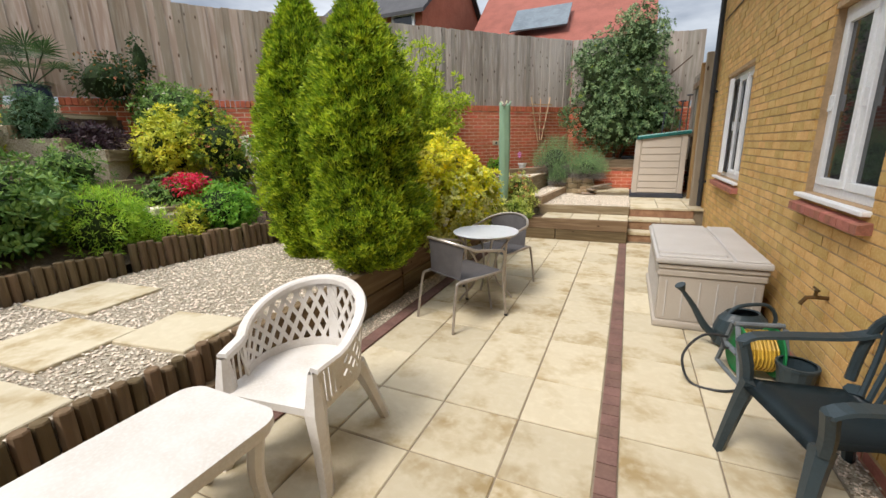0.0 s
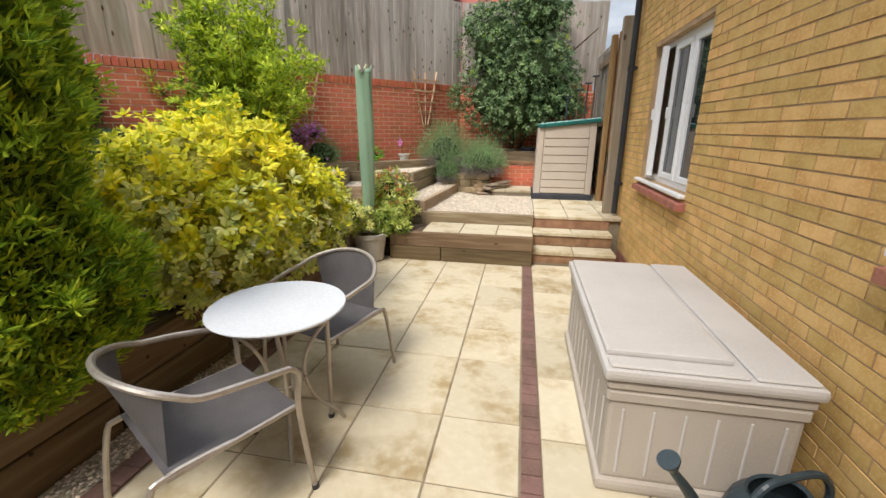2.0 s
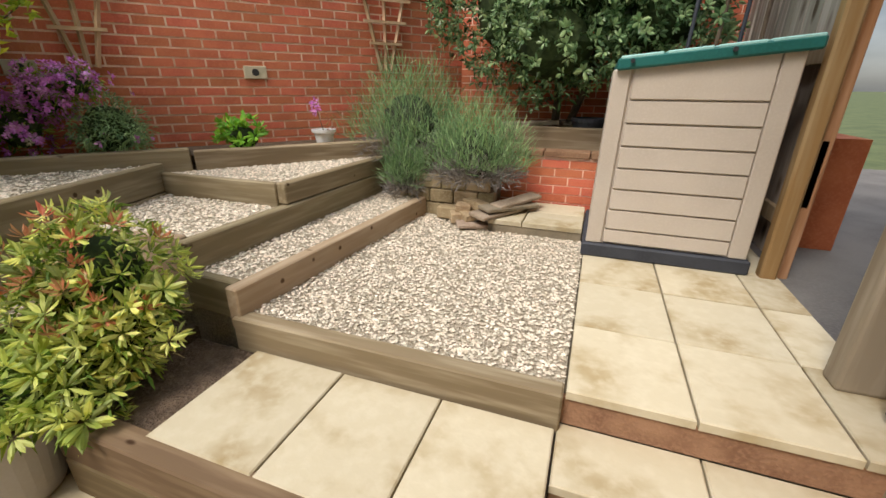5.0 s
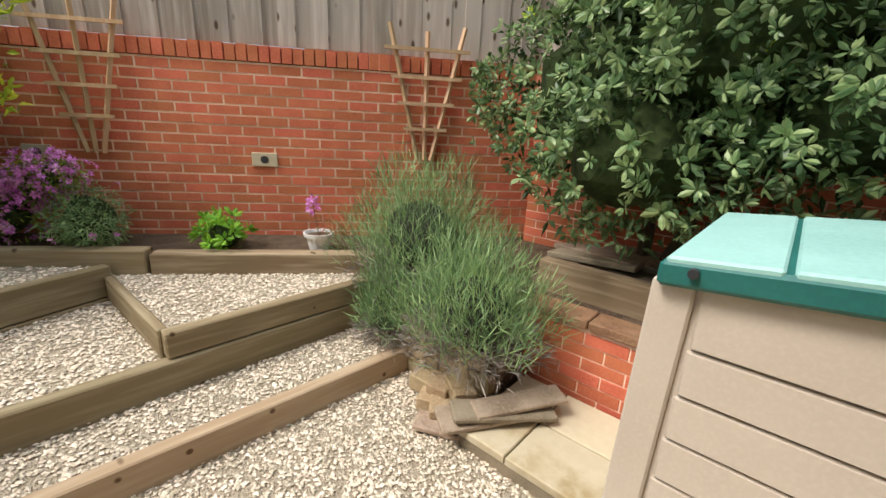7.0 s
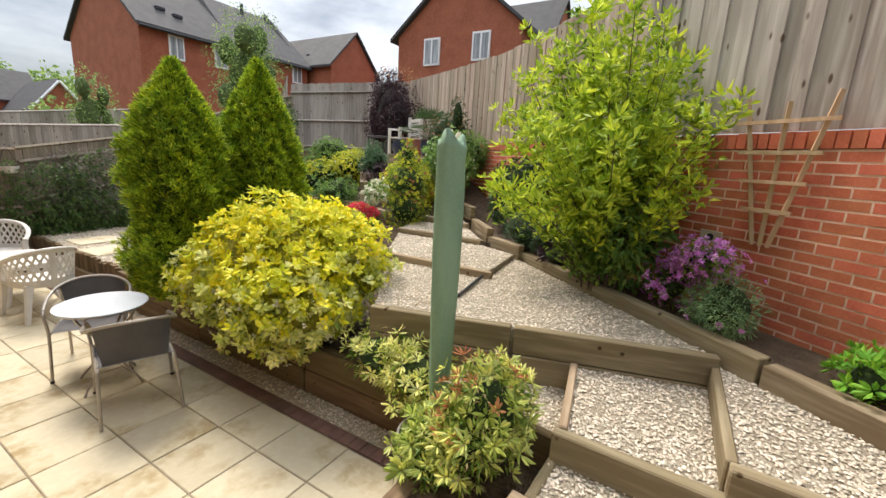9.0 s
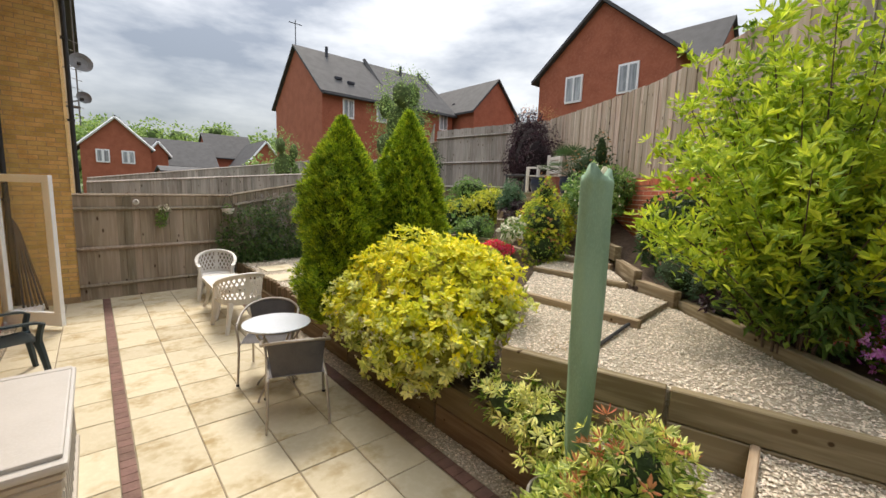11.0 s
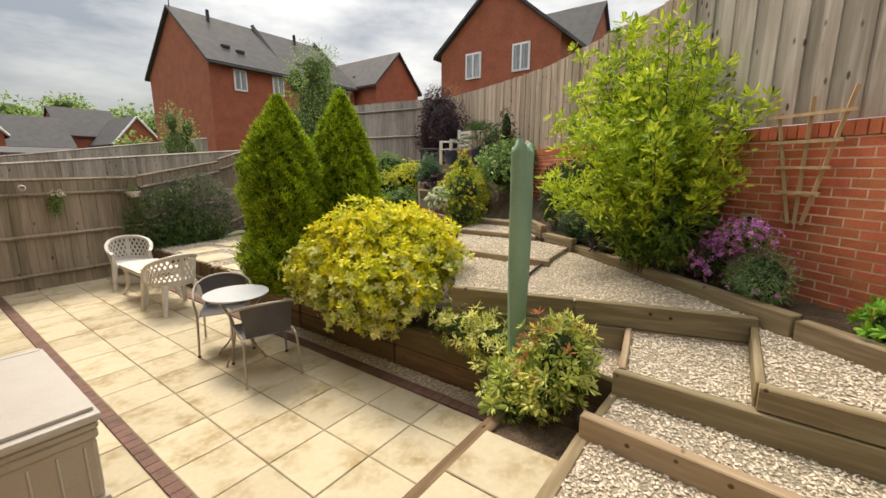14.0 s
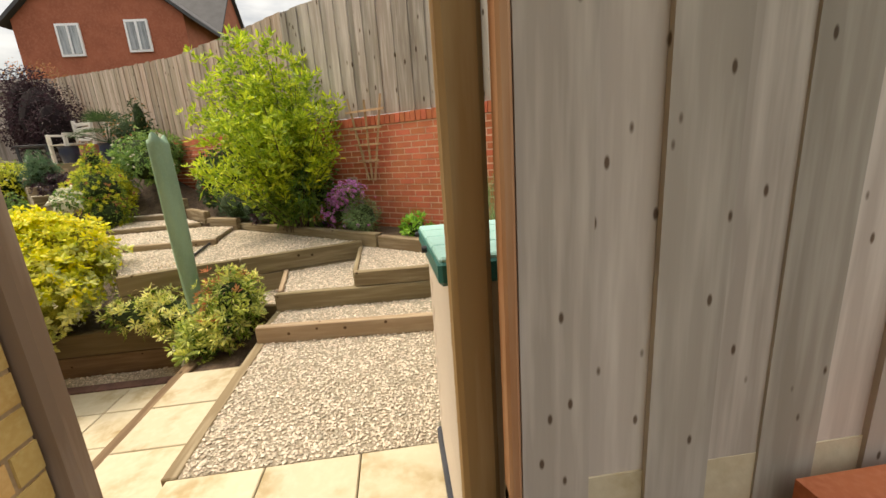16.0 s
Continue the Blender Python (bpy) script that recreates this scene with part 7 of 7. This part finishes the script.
# flower beds behind the log edging
BED = [
    ("leafy_shrub", "large grey-green leafy shrub in a flower bed", [(-4.75, 1.35, 1.05, 0.42, 0.5, 0.48), (-5.0, 0.8, 1.0, 0.4, 0.4, 0.45)], "shrub", 4200, 0.07, 0.04),
    ("dark_shrub", "dark green shrub in a flower bed", [(-4.5, 0.55, 0.85, 0.3, 0.4, 0.3)], "darkgreen", 1800, 0.06, 0.03),
    ("lime_conifer", "bright lime dwarf conifer behind log edging", [(-4.50, 2.05, 0.86, 0.30, 0.32, 0.34), (-4.42, 2.45, 0.74, 0.2, 0.22, 0.2)], "lime2", 4200, 0.055, 0.014),
    ("green_heather", "green and yellow low shrub behind log edging", [(-4.32, 3.25, 0.86, 0.30, 0.33, 0.26)], "bright", 2600, 0.045, 0.018),
    ("yellow_heather", "small yellow-green plant behind log edging", [(-4.32, 2.80, 0.76, 0.14, 0.15, 0.15)], "yellow", 600, 0.045, 0.018),
    ("golden_bush", "golden yellow bush on a planted bank", [(-5.55, 3.55, 1.55, 0.35, 0.38, 0.38)], "yellow", 2600, 0.06, 0.03),
    ("acer", "dark purple acer in front of a brick wall", [(-5.95, 2.75, 1.62, 0.42, 0.35, 0.17)], "purple", 1800, 0.06, 0.025),
    ("rose_bush", "green rose bush with pale flowers on a bank", [(-6.1, 4.0, 2.1, 0.45, 0.4, 0.35), (-5.8, 4.2, 1.9, 0.4, 0.35, 0.3)], "shrub", 2600, 0.06, 0.03),
    ("blue_conifer", "small blue-green conifer on a bank", [(-6.0, 2.35, 1.9, 0.22, 0.22, 0.28)], "bluegreen", 1600, 0.05, 0.014),
    ("peach_rose", "yellow-green bush with peach blossom on a bank", [(-6.15, 1.7, 1.78, 0.38, 0.35, 0.28), (-5.9, 1.2, 1.6, 0.35, 0.35, 0.25)], "yellow", 2200, 0.055, 0.03),
    ("flowering_shrub", "green shrub with small white flowers on a bank", [(-5.6, 0.9, 1.45, 0.4, 0.45, 0.38), (-5.9, 0.2, 1.5, 0.4, 0.4, 0.35)], "shrub", 3000, 0.055, 0.03),
    ("low_shrub", "small green shrub by the top stair", [(-5.2, 2.2, 1.35, 0.3, 0.3, 0.25)], "shrub", 1200, 0.05, 0.025),
    ("bank_shrub", "grey-green straggly shrub on a bank", [(-5.0, -0.4, 1.1, 0.5, 0.5, 0.4), (-4.9, 3.0, 1.0, 0.25, 0.3, 0.2)], "shrub", 2600, 0.055, 0.025),
    ("round_shrub", "rounded green shrub near the top stair", [(-6.3, 0.9, 2.0, 0.35, 0.35, 0.3)], "shrub", 1600, 0.05, 0.025),
]
for i, (nm, lb, lobes, mat, n, ln, wd) in enumerate(BED):
    lay = [("leaves", n // 4, ln, wd * (0.6 if mat == "lime2" else 0.85), mat, dict(whorl=7, tilt=0.4 if mat == "lime2" else 0.15, up=0.5, poke=0.12)), ("inner_leaves", n // 2, ln, wd, mat, dict(shell=0.65))]
    if nm in ("flowering_shrub", "rose_bush", "peach_rose"):
        lay.append(("flowers", 70, 0.05, 0.045, "flower_w", dict(shell=1.03)))
    plant(nm, lb, "shrub", lobes, lay, seed=100 + i, shrink=0.78 if mat != "purple" else 0.6)
plant("azalea", "bright crimson azalea flowering on a bank", "flowers", [(-4.75, 3.15, 1.13, 0.26, 0.24, 0.13)], [("petals", 1300, 0.04, 0.032, "flower_r", dict(up=0.2)), ("leaves", 200, 0.04, 0.02, "shrub", {})], seed=130, core="")
plant("white_roses", "white roses beside a conifer", "flowers", [(-4.3, 3.85, 1.55, 0.16, 0.16, 0.13)], [("petals", 70, 0.08, 0.07, "flower_w", dict(shell=0.9)), ("leaves", 300, 0.06, 0.03, "shrub", {})], seed=131, core="", stems=[([(-4.3, 3.85, 0.6), (-4.3, 3.85, 1.5)], 0.008)])
plant("dusky_flower", "orange and red low flowers at a bed's edge", "flowers", [(-4.35, 0.75, 0.72, 0.12, 0.14, 0.08)], [("petals", 200, 0.04, 0.03, "bronze", {})], seed=132, core="")
# palm
pm = holder("palm", "dark green fan palm in a pot on the top terrace", "palm", (-7.05, 2.9, 2.4))
rng = np.random.default_rng(90)
for i in range(16):
    a, e = rng.uniform(0, 6.28), rng.uniform(0.2, 1.3)
    d = Vector((math.cos(a) * math.cos(e), math.sin(a) * math.cos(e), math.sin(e)))
    tip = d * 0.45
    bm = bmesh.new()
    add_tube(bm, [(0, 0, 0), tip], 0.006, 4)
    s = d.cross(Vector((0, 0, 1))).normalized()
    for k in range(-6, 7):
        dd = (d * math.cos(k * 0.24) + s * math.sin(k * 0.24)).normalized()
        w = dd.cross(d.cross(s)).normalized() * 0.012
        v = [bm.verts.new(p) for p in (tip, tip + dd * 0.14 + w, tip + dd * 0.30 - Vector((0, 0, 0.05)), tip + dd * 0.14 - w)]
        bm.faces.new(v)
    part("frond", bm, M["darkgreen"], pm)
# slope bits
prism("pebble_patch", [(-4.9, 2.45), (-4.4, 2.7), (-4.5, 3.4), (-5.3, 3.2)], 0.3, 0.86, M["gravel"], kind="structure")
rng = random.Random(9)
for i in range(11):
    x, y = -4.75 + rng.uniform(-0.3, 0.3), 2.9 + rng.uniform(-0.3, 0.3)
    o = mesh_ob("rock", add_box(bmesh.new(), -rng.uniform(0.04, 0.1), rng.uniform(0.04, 0.1), -0.06, 0.06, 0, rng.uniform(0.05, 0.12), bevel=0.02), M["slate"] if i % 2 else M["stone"])
    o.matrix_basis = pose(x, y, 0.85, rng.uniform(-15, 15), rng.uniform(-15, 15), rng.uniform(0, 180))
    tagged(o, "rough garden rock among pebbles", "rock", "rocks on the bank")
litter_c = np.stack([np.random.default_rng(3).uniform(-3.3, -2.1, 500), np.random.default_rng(4).uniform(3.6, 6.4, 500), np.full(500, 0.46)], 1)
leaf_mesh("leaf_litter", litter_c, np.tile([0, 0, 1.0], (500, 1)), 0.05, 0.02, M["twig"], None, 5, kind="stuff")

# ---- beyond the fences ----


def far_window(parent, m, u, z, w=0.9, h=1.2):
    e = new("window")
    e.parent = parent
    part("window_frame", add_box(bmesh.new(), u - w / 2, u + w / 2, -0.05, 0.02, z - h / 2, z + h / 2, m), M["pvc"], e)
    for s in (-1, 1):
        part("pane", add_box(bmesh.new(), u + s * w / 4 - w / 4 + 0.09, u + s * w / 4 + w / 4 - 0.09, -0.065, -0.045, z - h / 2 + 0.1, z + h / 2 - 0.1, m), M["curtained"], e)
    return e


def house(name, label, p, q, depth, z0, ze, zr, gable="ends", win=(), roof="roof", endwin=(), barge=False):
    """A house whose front runs from p to q, its depth on the left of that way. Ridge along the front, or across it ('front' gable)."""
    m, l = along(p, q)
    h = holder(name, label, "house")
    bm = bmesh.new()
    if gable == "ends":
        poly = [(0, z0), (depth, z0), (depth, ze), (depth / 2, zr), (0, ze)]
        a = [bm.verts.new(m @ Vector((0, y, z))) for y, z in poly]
        b = [bm.verts.new(m @ Vector((l, y, z))) for y, z in poly]
    else:
        poly = [(0, z0), (l, z0), (l, ze), (l / 2, zr), (0, ze)]
        a = [bm.verts.new(m @ Vector((x, 0, z))) for x, z in poly]
        b = [bm.verts.new(m @ Vector((x, depth, z))) for x, z in poly]
    bm.faces.new(a[::-1])
    bm.faces.new(b)
    for i in range(5):
        bm.faces.new((a[i], a[(i + 1) % 5], b[(i + 1) % 5], b[i]))
    bmesh.ops.recalc_face_normals(bm, faces=bm.faces[:])
    part("wall", bm, M["far_red"], h)
    t, o, sg = 0.14, 0.3, math.copysign(0.2, depth)
    bm = bmesh.new()
    for s in (0, 1):
        if gable == "ends":
            so = math.copysign(o, depth)
            y0, y1 = (-so, depth / 2) if s == 0 else (depth + so, depth / 2)
            zl = ze - o * (zr - ze) / (abs(depth) / 2)
            c = [(-0.2, y0, zl + 0.03), (l + 0.2, y0, zl + 0.03), (l + 0.2, y1, zr + 0.03), (-0.2, y1, zr + 0.03)]
        else:
            x0, x1 = (-o, l / 2) if s == 0 else (l + o, l / 2)
            zl = ze - o * (zr - ze) / (l / 2)
            c = [(x0, -sg, zl + 0.03), (x0, depth + sg, zl + 0.03), (x1, depth + sg, zr + 0.03), (x1, -sg, zr + 0.03)]
        lo = [bm.verts.new(m @ Vector(v)) for v in c]
        hi = [bm.verts.new(m @ Vector((v[0], v[1], v[2] + t))) for v in c]
        fs = [bm.faces.new(lo), bm.faces.new(hi[::-1])] + [bm.faces.new((lo[i], hi[i], hi[(i + 1) % 4], lo[(i + 1) % 4])) for i in range(4)]
    bmesh.ops.recalc_face_normals(bm, faces=bm.faces[:])
    part("roof", bm, M[roof], h)
    if barge:
        for s in (0, 1):
            bm = bmesh.new()
            x0, x1 = (-o, l / 2) if s == 0 else (l + o, l / 2)
            add_tube(bm, [m @ Vector((x0, -sg * 1.2, ze - 0.25)), m @ Vector((x1, -sg * 1.2, zr - 0.02))], 0.11, 4)
            part("bargeboard", bm, M["pvc"], h)
    for u, z in win:
        far_window(h, m, u, z)
    me2, _ = along(m @ Vector((0, depth, 0)), m @ Vector((0, 0, 0)))
    for u, z in endwin:
        far_window(h, me2, u, z)
    return h


# fronts are given so that the outward side is on the right of the way
house("terrace_house", "long red brick terrace with a grey tiled roof", (-10.1, -15.3), (-19.9, -15.3), 7.6, -1, 7.5, 10.6, win=())
for u, z in ((-11.72, 6.68), (-14.0, 6.74), (-19.05, 6.85)):
    e = holder("terrace_window", "white framed window of a far brick house", "window", group="terrace windows")
    part("window_frame", add_box(bmesh.new(), u - 0.36, u + 0.36, -15.32, -15.24, z - 0.55, z + 0.55), M["pvc"], e)
    for k in (-1, 1):
        part("pane", add_box(bmesh.new(), u + k * 0.16 - 0.12, u + k * 0.16 + 0.12, -15.24, -15.22, z - 0.46, z + 0.46), M["curtained"], e)
    part("lintel", add_box(bmesh.new(), u - 0.45, u + 0.45, -15.32, -15.26, z + 0.56, z + 0.70), M["redsill"], e)
for u in (-14.9, -19.6):
    e = holder("party_wall", "raised grey verge across a tiled terrace roof", "roof verge", (u, -15.3, 7.5), group="roof verges")
    part("verge", add_tube(bmesh.new(), [(0, -0.3, 0.1), (0, -3.8, 3.42)], 0.14, 4), M["roof"], e)
for u, k in ((-11.6, 0.28), (-12.3, 0.22), (-16.2, 0.25), (-17.0, 0.3), (-21.0, 0.25)):
    e = holder("roof_vent", "small dark vent tile on a roof slope", "roof vent", (u, -15.3 - 3.8 * k, 7.62 + 3.1 * k), group="roof vents")
    part("hood", add_box(bmesh.new(), -0.22, 0.22, -0.12, 0.14, 0.0, 0.16, bevel=0.03), M["slate_pl"], e)
for u in (-11.9, -17.6):
    e = holder("roof_flue", "short dark flue pipe on a roof ridge", "flue", (u, -18.6, 10.2), group="roof flues")
    part("pipe", add_tube(bmesh.new(), [(0, 0, 0), (0, 0, 0.75)], 0.10, 8), M["slate_pl"], e)
e = holder("roof_gutter", "black gutter along the eaves of a far terrace", "gutter")
part("trough", add_tube(bmesh.new(), [(-10.0, -14.98, 7.28), (-20.0, -14.98, 7.28)], 0.07, 6), M["black"], e)
e = holder("tv_aerial", "thin television aerial on a gable", "aerial", (-10.1, -19.1, 10.6))
part("mast", add_tube(bmesh.new(), [(0, 0, 0), (0, 0, 1.6)], 0.03, 5), M["slate_pl"], e)
part("element", add_tube(bmesh.new(), [(-0.4, 0, 1.4), (0.4, 0, 1.4)], 0.025, 5), M["slate_pl"], e)
house("terrace_wing", "red brick gabled wing of a far terrace", (-24.6, -13.4), (-20.2, -13.4), -9, -1, 7.7, 9.9, gable="front")
house("brick_house", "red brick gabled house with white windows above the fence", (-14.9, 1.55), (-14.9, -3.95), -9, 0, 6.95, 9.2, gable="front")
for y, z in ((-2.24, 6.25), (-0.03, 6.3)):
    e = holder("gable_window", "white framed casement window on a red brick gable", "window", group="gable windows")
    part("window_frame", add_box(bmesh.new(), -14.92, -14.84, y - 0.38, y + 0.38, z - 0.52, z + 0.52), M["pvc"], e)
    for s in (-1, 1):
        part("pane", add_box(bmesh.new(), -14.88, -14.825, y + s * 0.175 - 0.13, y + s * 0.175 + 0.13, z - 0.44, z + 0.44), M["curtained"], e)
house("back_house", "grey tiled roof of a house behind another", (-24, -0.9), (-24, -8.5), -8, 0, 7.5, 12.2)
house("gabled_house", "small red brick house with white bargeboards", (-4.5, -42), (0.7, -42), -8, -3, 5.3, 7.9, gable="front", barge=True)
for u, z in ((-2.72, 4.3), (-0.85, 4.3), (-3.4, 1.9), (-2.4, 1.9)):
    e = holder("cottage_window", "white double window of a distant house", "window", group="cottage windows")
    part("window_frame", add_box(bmesh.new(), u - 0.5, u + 0.5, -42.02, -41.9, z - 0.6, z + 0.6), M["pvc"], e)
    for s in (-1, 1):
        part("pane", add_box(bmesh.new(), u + s * 0.24 - 0.15, u + s * 0.24 + 0.15, -41.93, -41.88, z - 0.48, z + 0.48), M["curtained"], e)
house("grey_roof_house", "grey tiled roof of a distant house", (-11.5, -48), (-3.4, -48), -8, -3, 4.0, 7.0)
house("dormer_house", "white gabled dormer on a distant roof", (-6.3, -45.5), (-4.6, -45.5), -3, 3, 5.0, 6.3, gable="front", barge=True)
house("distant_house", "red brick distant house with white bargeboards", (-17.9, -44), (-13.9, -44), -8, -3, 4.6, 7.2, gable="front", barge=True)
house("distant_house", "dark roofed distant house", (-11.5, -52), (-17, -52), 8, -3, 5.5, 8.6)
house("garden_shed_far", "red brick outbuilding beyond the fences", (-8.4, -33), (-4.4, -33), -4, -2, 2.9, 3.3)
house("red_roof_house", "red tiled house with a solar panel beyond the fence", (-6.3, 17.2), (0.4, 17.2), 8, 0, 5.2, 8.6, roof="roof_red")
sp = holder("solar_panel", "pale solar panel on a red tiled roof", "solar panel")
bm = bmesh.new()
add_box(bm, -1.1, 1.1, -0.8, 0.8, 0, 0.06, pose(-3.55, 17.9, 6.30, 40.5, 0, 0))
part("panel", bm, M["solar"], sp)
house("brick_house", "red brick house end beyond the boundary fence", (-12.5, 15.5), (-7.6, 15.5), 8, 0, 6.6, 9.5)
e = holder("far_window", "white framed window of a brick house", "window")
part("window_frame", add_box(bmesh.new(), -8.9, -7.9, 15.4, 15.48, 5.3, 6.5), M["pvc"], e)
part("pane", add_box(bmesh.new(), -8.8, -8.0, 15.38, 15.45, 5.4, 6.4), M["glass"], e)


# Tree crown fill, darker than the leaves to paint the shade within.
M["airycore"] = material("airy_inner", (0.09, 0.13, 0.045), (0.05, 0.08, 0.03), scale=12, rough=1.0)


def tree(name, label, x, y, z0, h, r, mat, n=2500, ls=0.12, seed=1, lobes=7):
    rng = random.Random(seed)
    L = []
    for i in range(lobes):
        a, k = rng.uniform(0, 6.28), rng.uniform(0.1, 0.55)
        L.append((x + r * k * math.cos(a), y + r * k * math.sin(a), z0 + h * rng.uniform(0.45, 0.88), r * rng.uniform(0.35, 0.6), r * rng.uniform(0.35, 0.6), h * rng.uniform(0.12, 0.2)))
    L.append((x, y, z0 + h * 0.6, r * 0.55, r * 0.55, h * 0.33))
    t = plant(name, label, "tree", L, [("crown", n, ls, ls * 0.5, mat, dict(shell=0.55))], seed=seed, shrink=0.45, core="airycore", stems=[([(x, y, z0), (x + 0.02 * h, y, z0 + h * 0.4), (x, y, z0 + h * 0.75)], 0.03 * h * 0.5)])
    return t


tree("birch_tree", "slender green tree in a neighbouring garden", -5.75, -1.2, 1.2, 3.9, 1.05, "treeleaf", 5200, 0.06, 201, 11)
tree("small_tree", "small green tree beyond the fence", -5.3, -8.0, 0.0, 4.4, 0.9, "treeleaf", 1500, 0.09, 202)
for i in range(26):
    rr = random.Random(300 + i)
    az = radians(-88 - i * 1.15)
    d = rr.uniform(75, 110)
    tree("woodland_tree", "broad green tree on the wooded skyline", 0.1 + d * math.cos(az), 7.3 + d * math.sin(az), -4, rr.uniform(13, 18) * d / 90, rr.uniform(4.5, 7), "farleaf", 1500, 0.8, 300 + i, 6)
for i in range(8):
    rr = random.Random(400 + i)
    tree("garden_tree", "green tree beyond the terrace roofs", -12 - i * 3.2, -30 - rr.uniform(0, 8), -2, rr.uniform(6, 8), 2.2, "farleaf", 500, 0.5, 400 + i, 5)

# ---- pieces of walls and floors ----
SLAB_MESH = {}
for x0, x1, y0, y1, z, parent, t in SLABS:
    key = (round(x1 - x0, 3), round(y1 - y0, 3), t)
    if key not in SLAB_MESH:
        me = bpy.data.meshes.new("slab")
        bm = bmesh.new()
        w, d = key[0] / 2, key[1] / 2
        add_box(bm, -w, w, -d, d, -t, 0)
        es = [e for e in bm.edges if all(v.co.z > -0.001 for v in e.verts)]
        bmesh.ops.bevel(bm, geom=es, offset=0.005, segments=1, affect="EDGES")
        bm.to_mesh(me)
        bm.free()
        me.materials.append(M["slab"])
        SLAB_MESH[key] = me
    o = new("slab", SLAB_MESH[key])
    o.parent = parent
    o.location = ((x0 + x1) / 2, (y0 + y1) / 2, z)
NEAR.sort(key=lambda r: (r[2].name, r[1]))
counts = {}
for rec, key, parent in NEAR:
    counts[parent.name] = counts.get(parent.name, 0) + 1
    if counts[parent.name] > 300:
        REST.setdefault((parent.name, key), [parent, []])[1].append(rec)
        continue
    mm, a, b, ya, yb, z0, z1 = rec
    part("brick", add_box(bmesh.new(), a, b, ya, yb, z0, z1, mm), M[key], parent)
ISL = {}


def island_copy(key):
    """The same brick, varied brick by brick inside one mesh."""
    if key not in ISL:
        m2 = M[key].copy()
        nt = m2.node_tree
        info = [n for n in nt.nodes if n.bl_idname == "ShaderNodeObjectInfo"][0]
        geo = [n for n in nt.nodes if n.bl_idname == "ShaderNodeNewGeometry"][0]
        for l in list(info.outputs["Random"].links):
            nt.links.new(geo.outputs["Random Per Island"], l.to_socket)
        ISL[key] = m2
    return ISL[key]


for (pn, key), (parent, recs) in REST.items():
    V, F = [], []
    for mm, a, b, ya, yb, z0, z1 in recs:
        i = len(V)
        V += [tuple(mm @ Vector(c)) for c in ((a, ya, z0), (b, ya, z0), (b, ya, z1), (a, ya, z1), (a, yb, z0), (b, yb, z0), (b, yb, z1), (a, yb, z1))]
        F += [(i, i + 1, i + 2, i + 3), (i + 4, i, i + 3, i + 7), (i + 1, i + 5, i + 6, i + 2), (i + 3, i + 2, i + 6, i + 7), (i + 4, i + 5, i + 1, i)]
    cloud("brickwork", V, F, island_copy(key), parent, kind="stuff")

# gravel stones
def inside(x, y, poly):
    c = np.zeros(len(x), bool)
    n = len(poly)
    for i in range(n):
        (x1, y1), (x2, y2) = poly[i], poly[(i + 1) % n]
        if y1 != y2:
            c ^= ((y1 > y) != (y2 > y)) & (x < (x2 - x1) * (y - y1) / (y2 - y1) + x1)
    return c


STEPPING = [(-3.68, 1.52, 0.36, 0.27, 6), (-2.98, 0.98, 0.32, 0.26, 4), (-2.42, 1.36, 0.27, 0.23, 8), (-2.42, 0.38, 0.29, 0.28, 5), (-3.2, 0.12, 0.3, 0.28, -6), (-2.55, -0.5, 0.3, 0.27, 3),
            (-3.35, -0.75, 0.3, 0.28, 9)]
rng = np.random.default_rng(8)
OCT = np.array([(1, 0, 0), (0.2, 0.9, 0.1), (-0.9, 0.2, 0), (-0.1, -0.8, 0.1), (0.1, 0, 0.75), (0, 0, -0.6)])
OF = np.array([(0, 1, 4), (1, 2, 4), (2, 3, 4), (3, 0, 4), (1, 0, 5), (2, 1, 5), (3, 2, 5), (0, 3, 5)])
for poly, z, dens in GR:
    P = np.array(poly)
    x0, x1, y0, y1 = P[:, 0].min(), P[:, 0].max(), P[:, 1].min(), P[:, 1].max()
    n = int((x1 - x0) * (y1 - y0) * dens)
    x, y = rng.uniform(x0, x1, n), rng.uniform(y0, y1, n)
    ok = inside(x, y, poly)
    if 0.4 < z < 0.45:
        for sx, sy, a, b, r in STEPPING:
            ok &= ~((abs(x - sx) < a) & (abs(y - sy) < b))
    x, y = x[ok], y[ok]
    n = len(x)
    s = rng.uniform(0.0065, 0.0155, (n, 1, 1)) * (1.0 if dens > 2500 else 1.25)
    ang = rng.uniform(0, 6.28, n)
    ca, sa = np.cos(ang), np.sin(ang)
    o = OCT[None] * s * rng.uniform(0.7, 1.25, (n, 6, 1)) * np.array([1.0, 0.75, 0.6])
    tx = o[:, :, 0] + o[:, :, 2] * rng.uniform(-0.5, 0.5, (n, 1))
    V = np.stack([x[:, None] + tx * ca[:, None] - o[:, :, 1] * sa[:, None], y[:, None] + tx * sa[:, None] + o[:, :, 1] * ca[:, None],
                  z - 0.006 + rng.uniform(0, 0.007, (n, 1)) + o[:, :, 2]], -1).reshape(-1, 3)
    F = (OF[None] + np.arange(n)[:, None, None] * 6).reshape(-1, 3)
    cloud("gravel", V.tolist(), F.tolist(), M["stone"], kind="stuff", label="pale cream and buff angular gravel chippings", category="gravel")
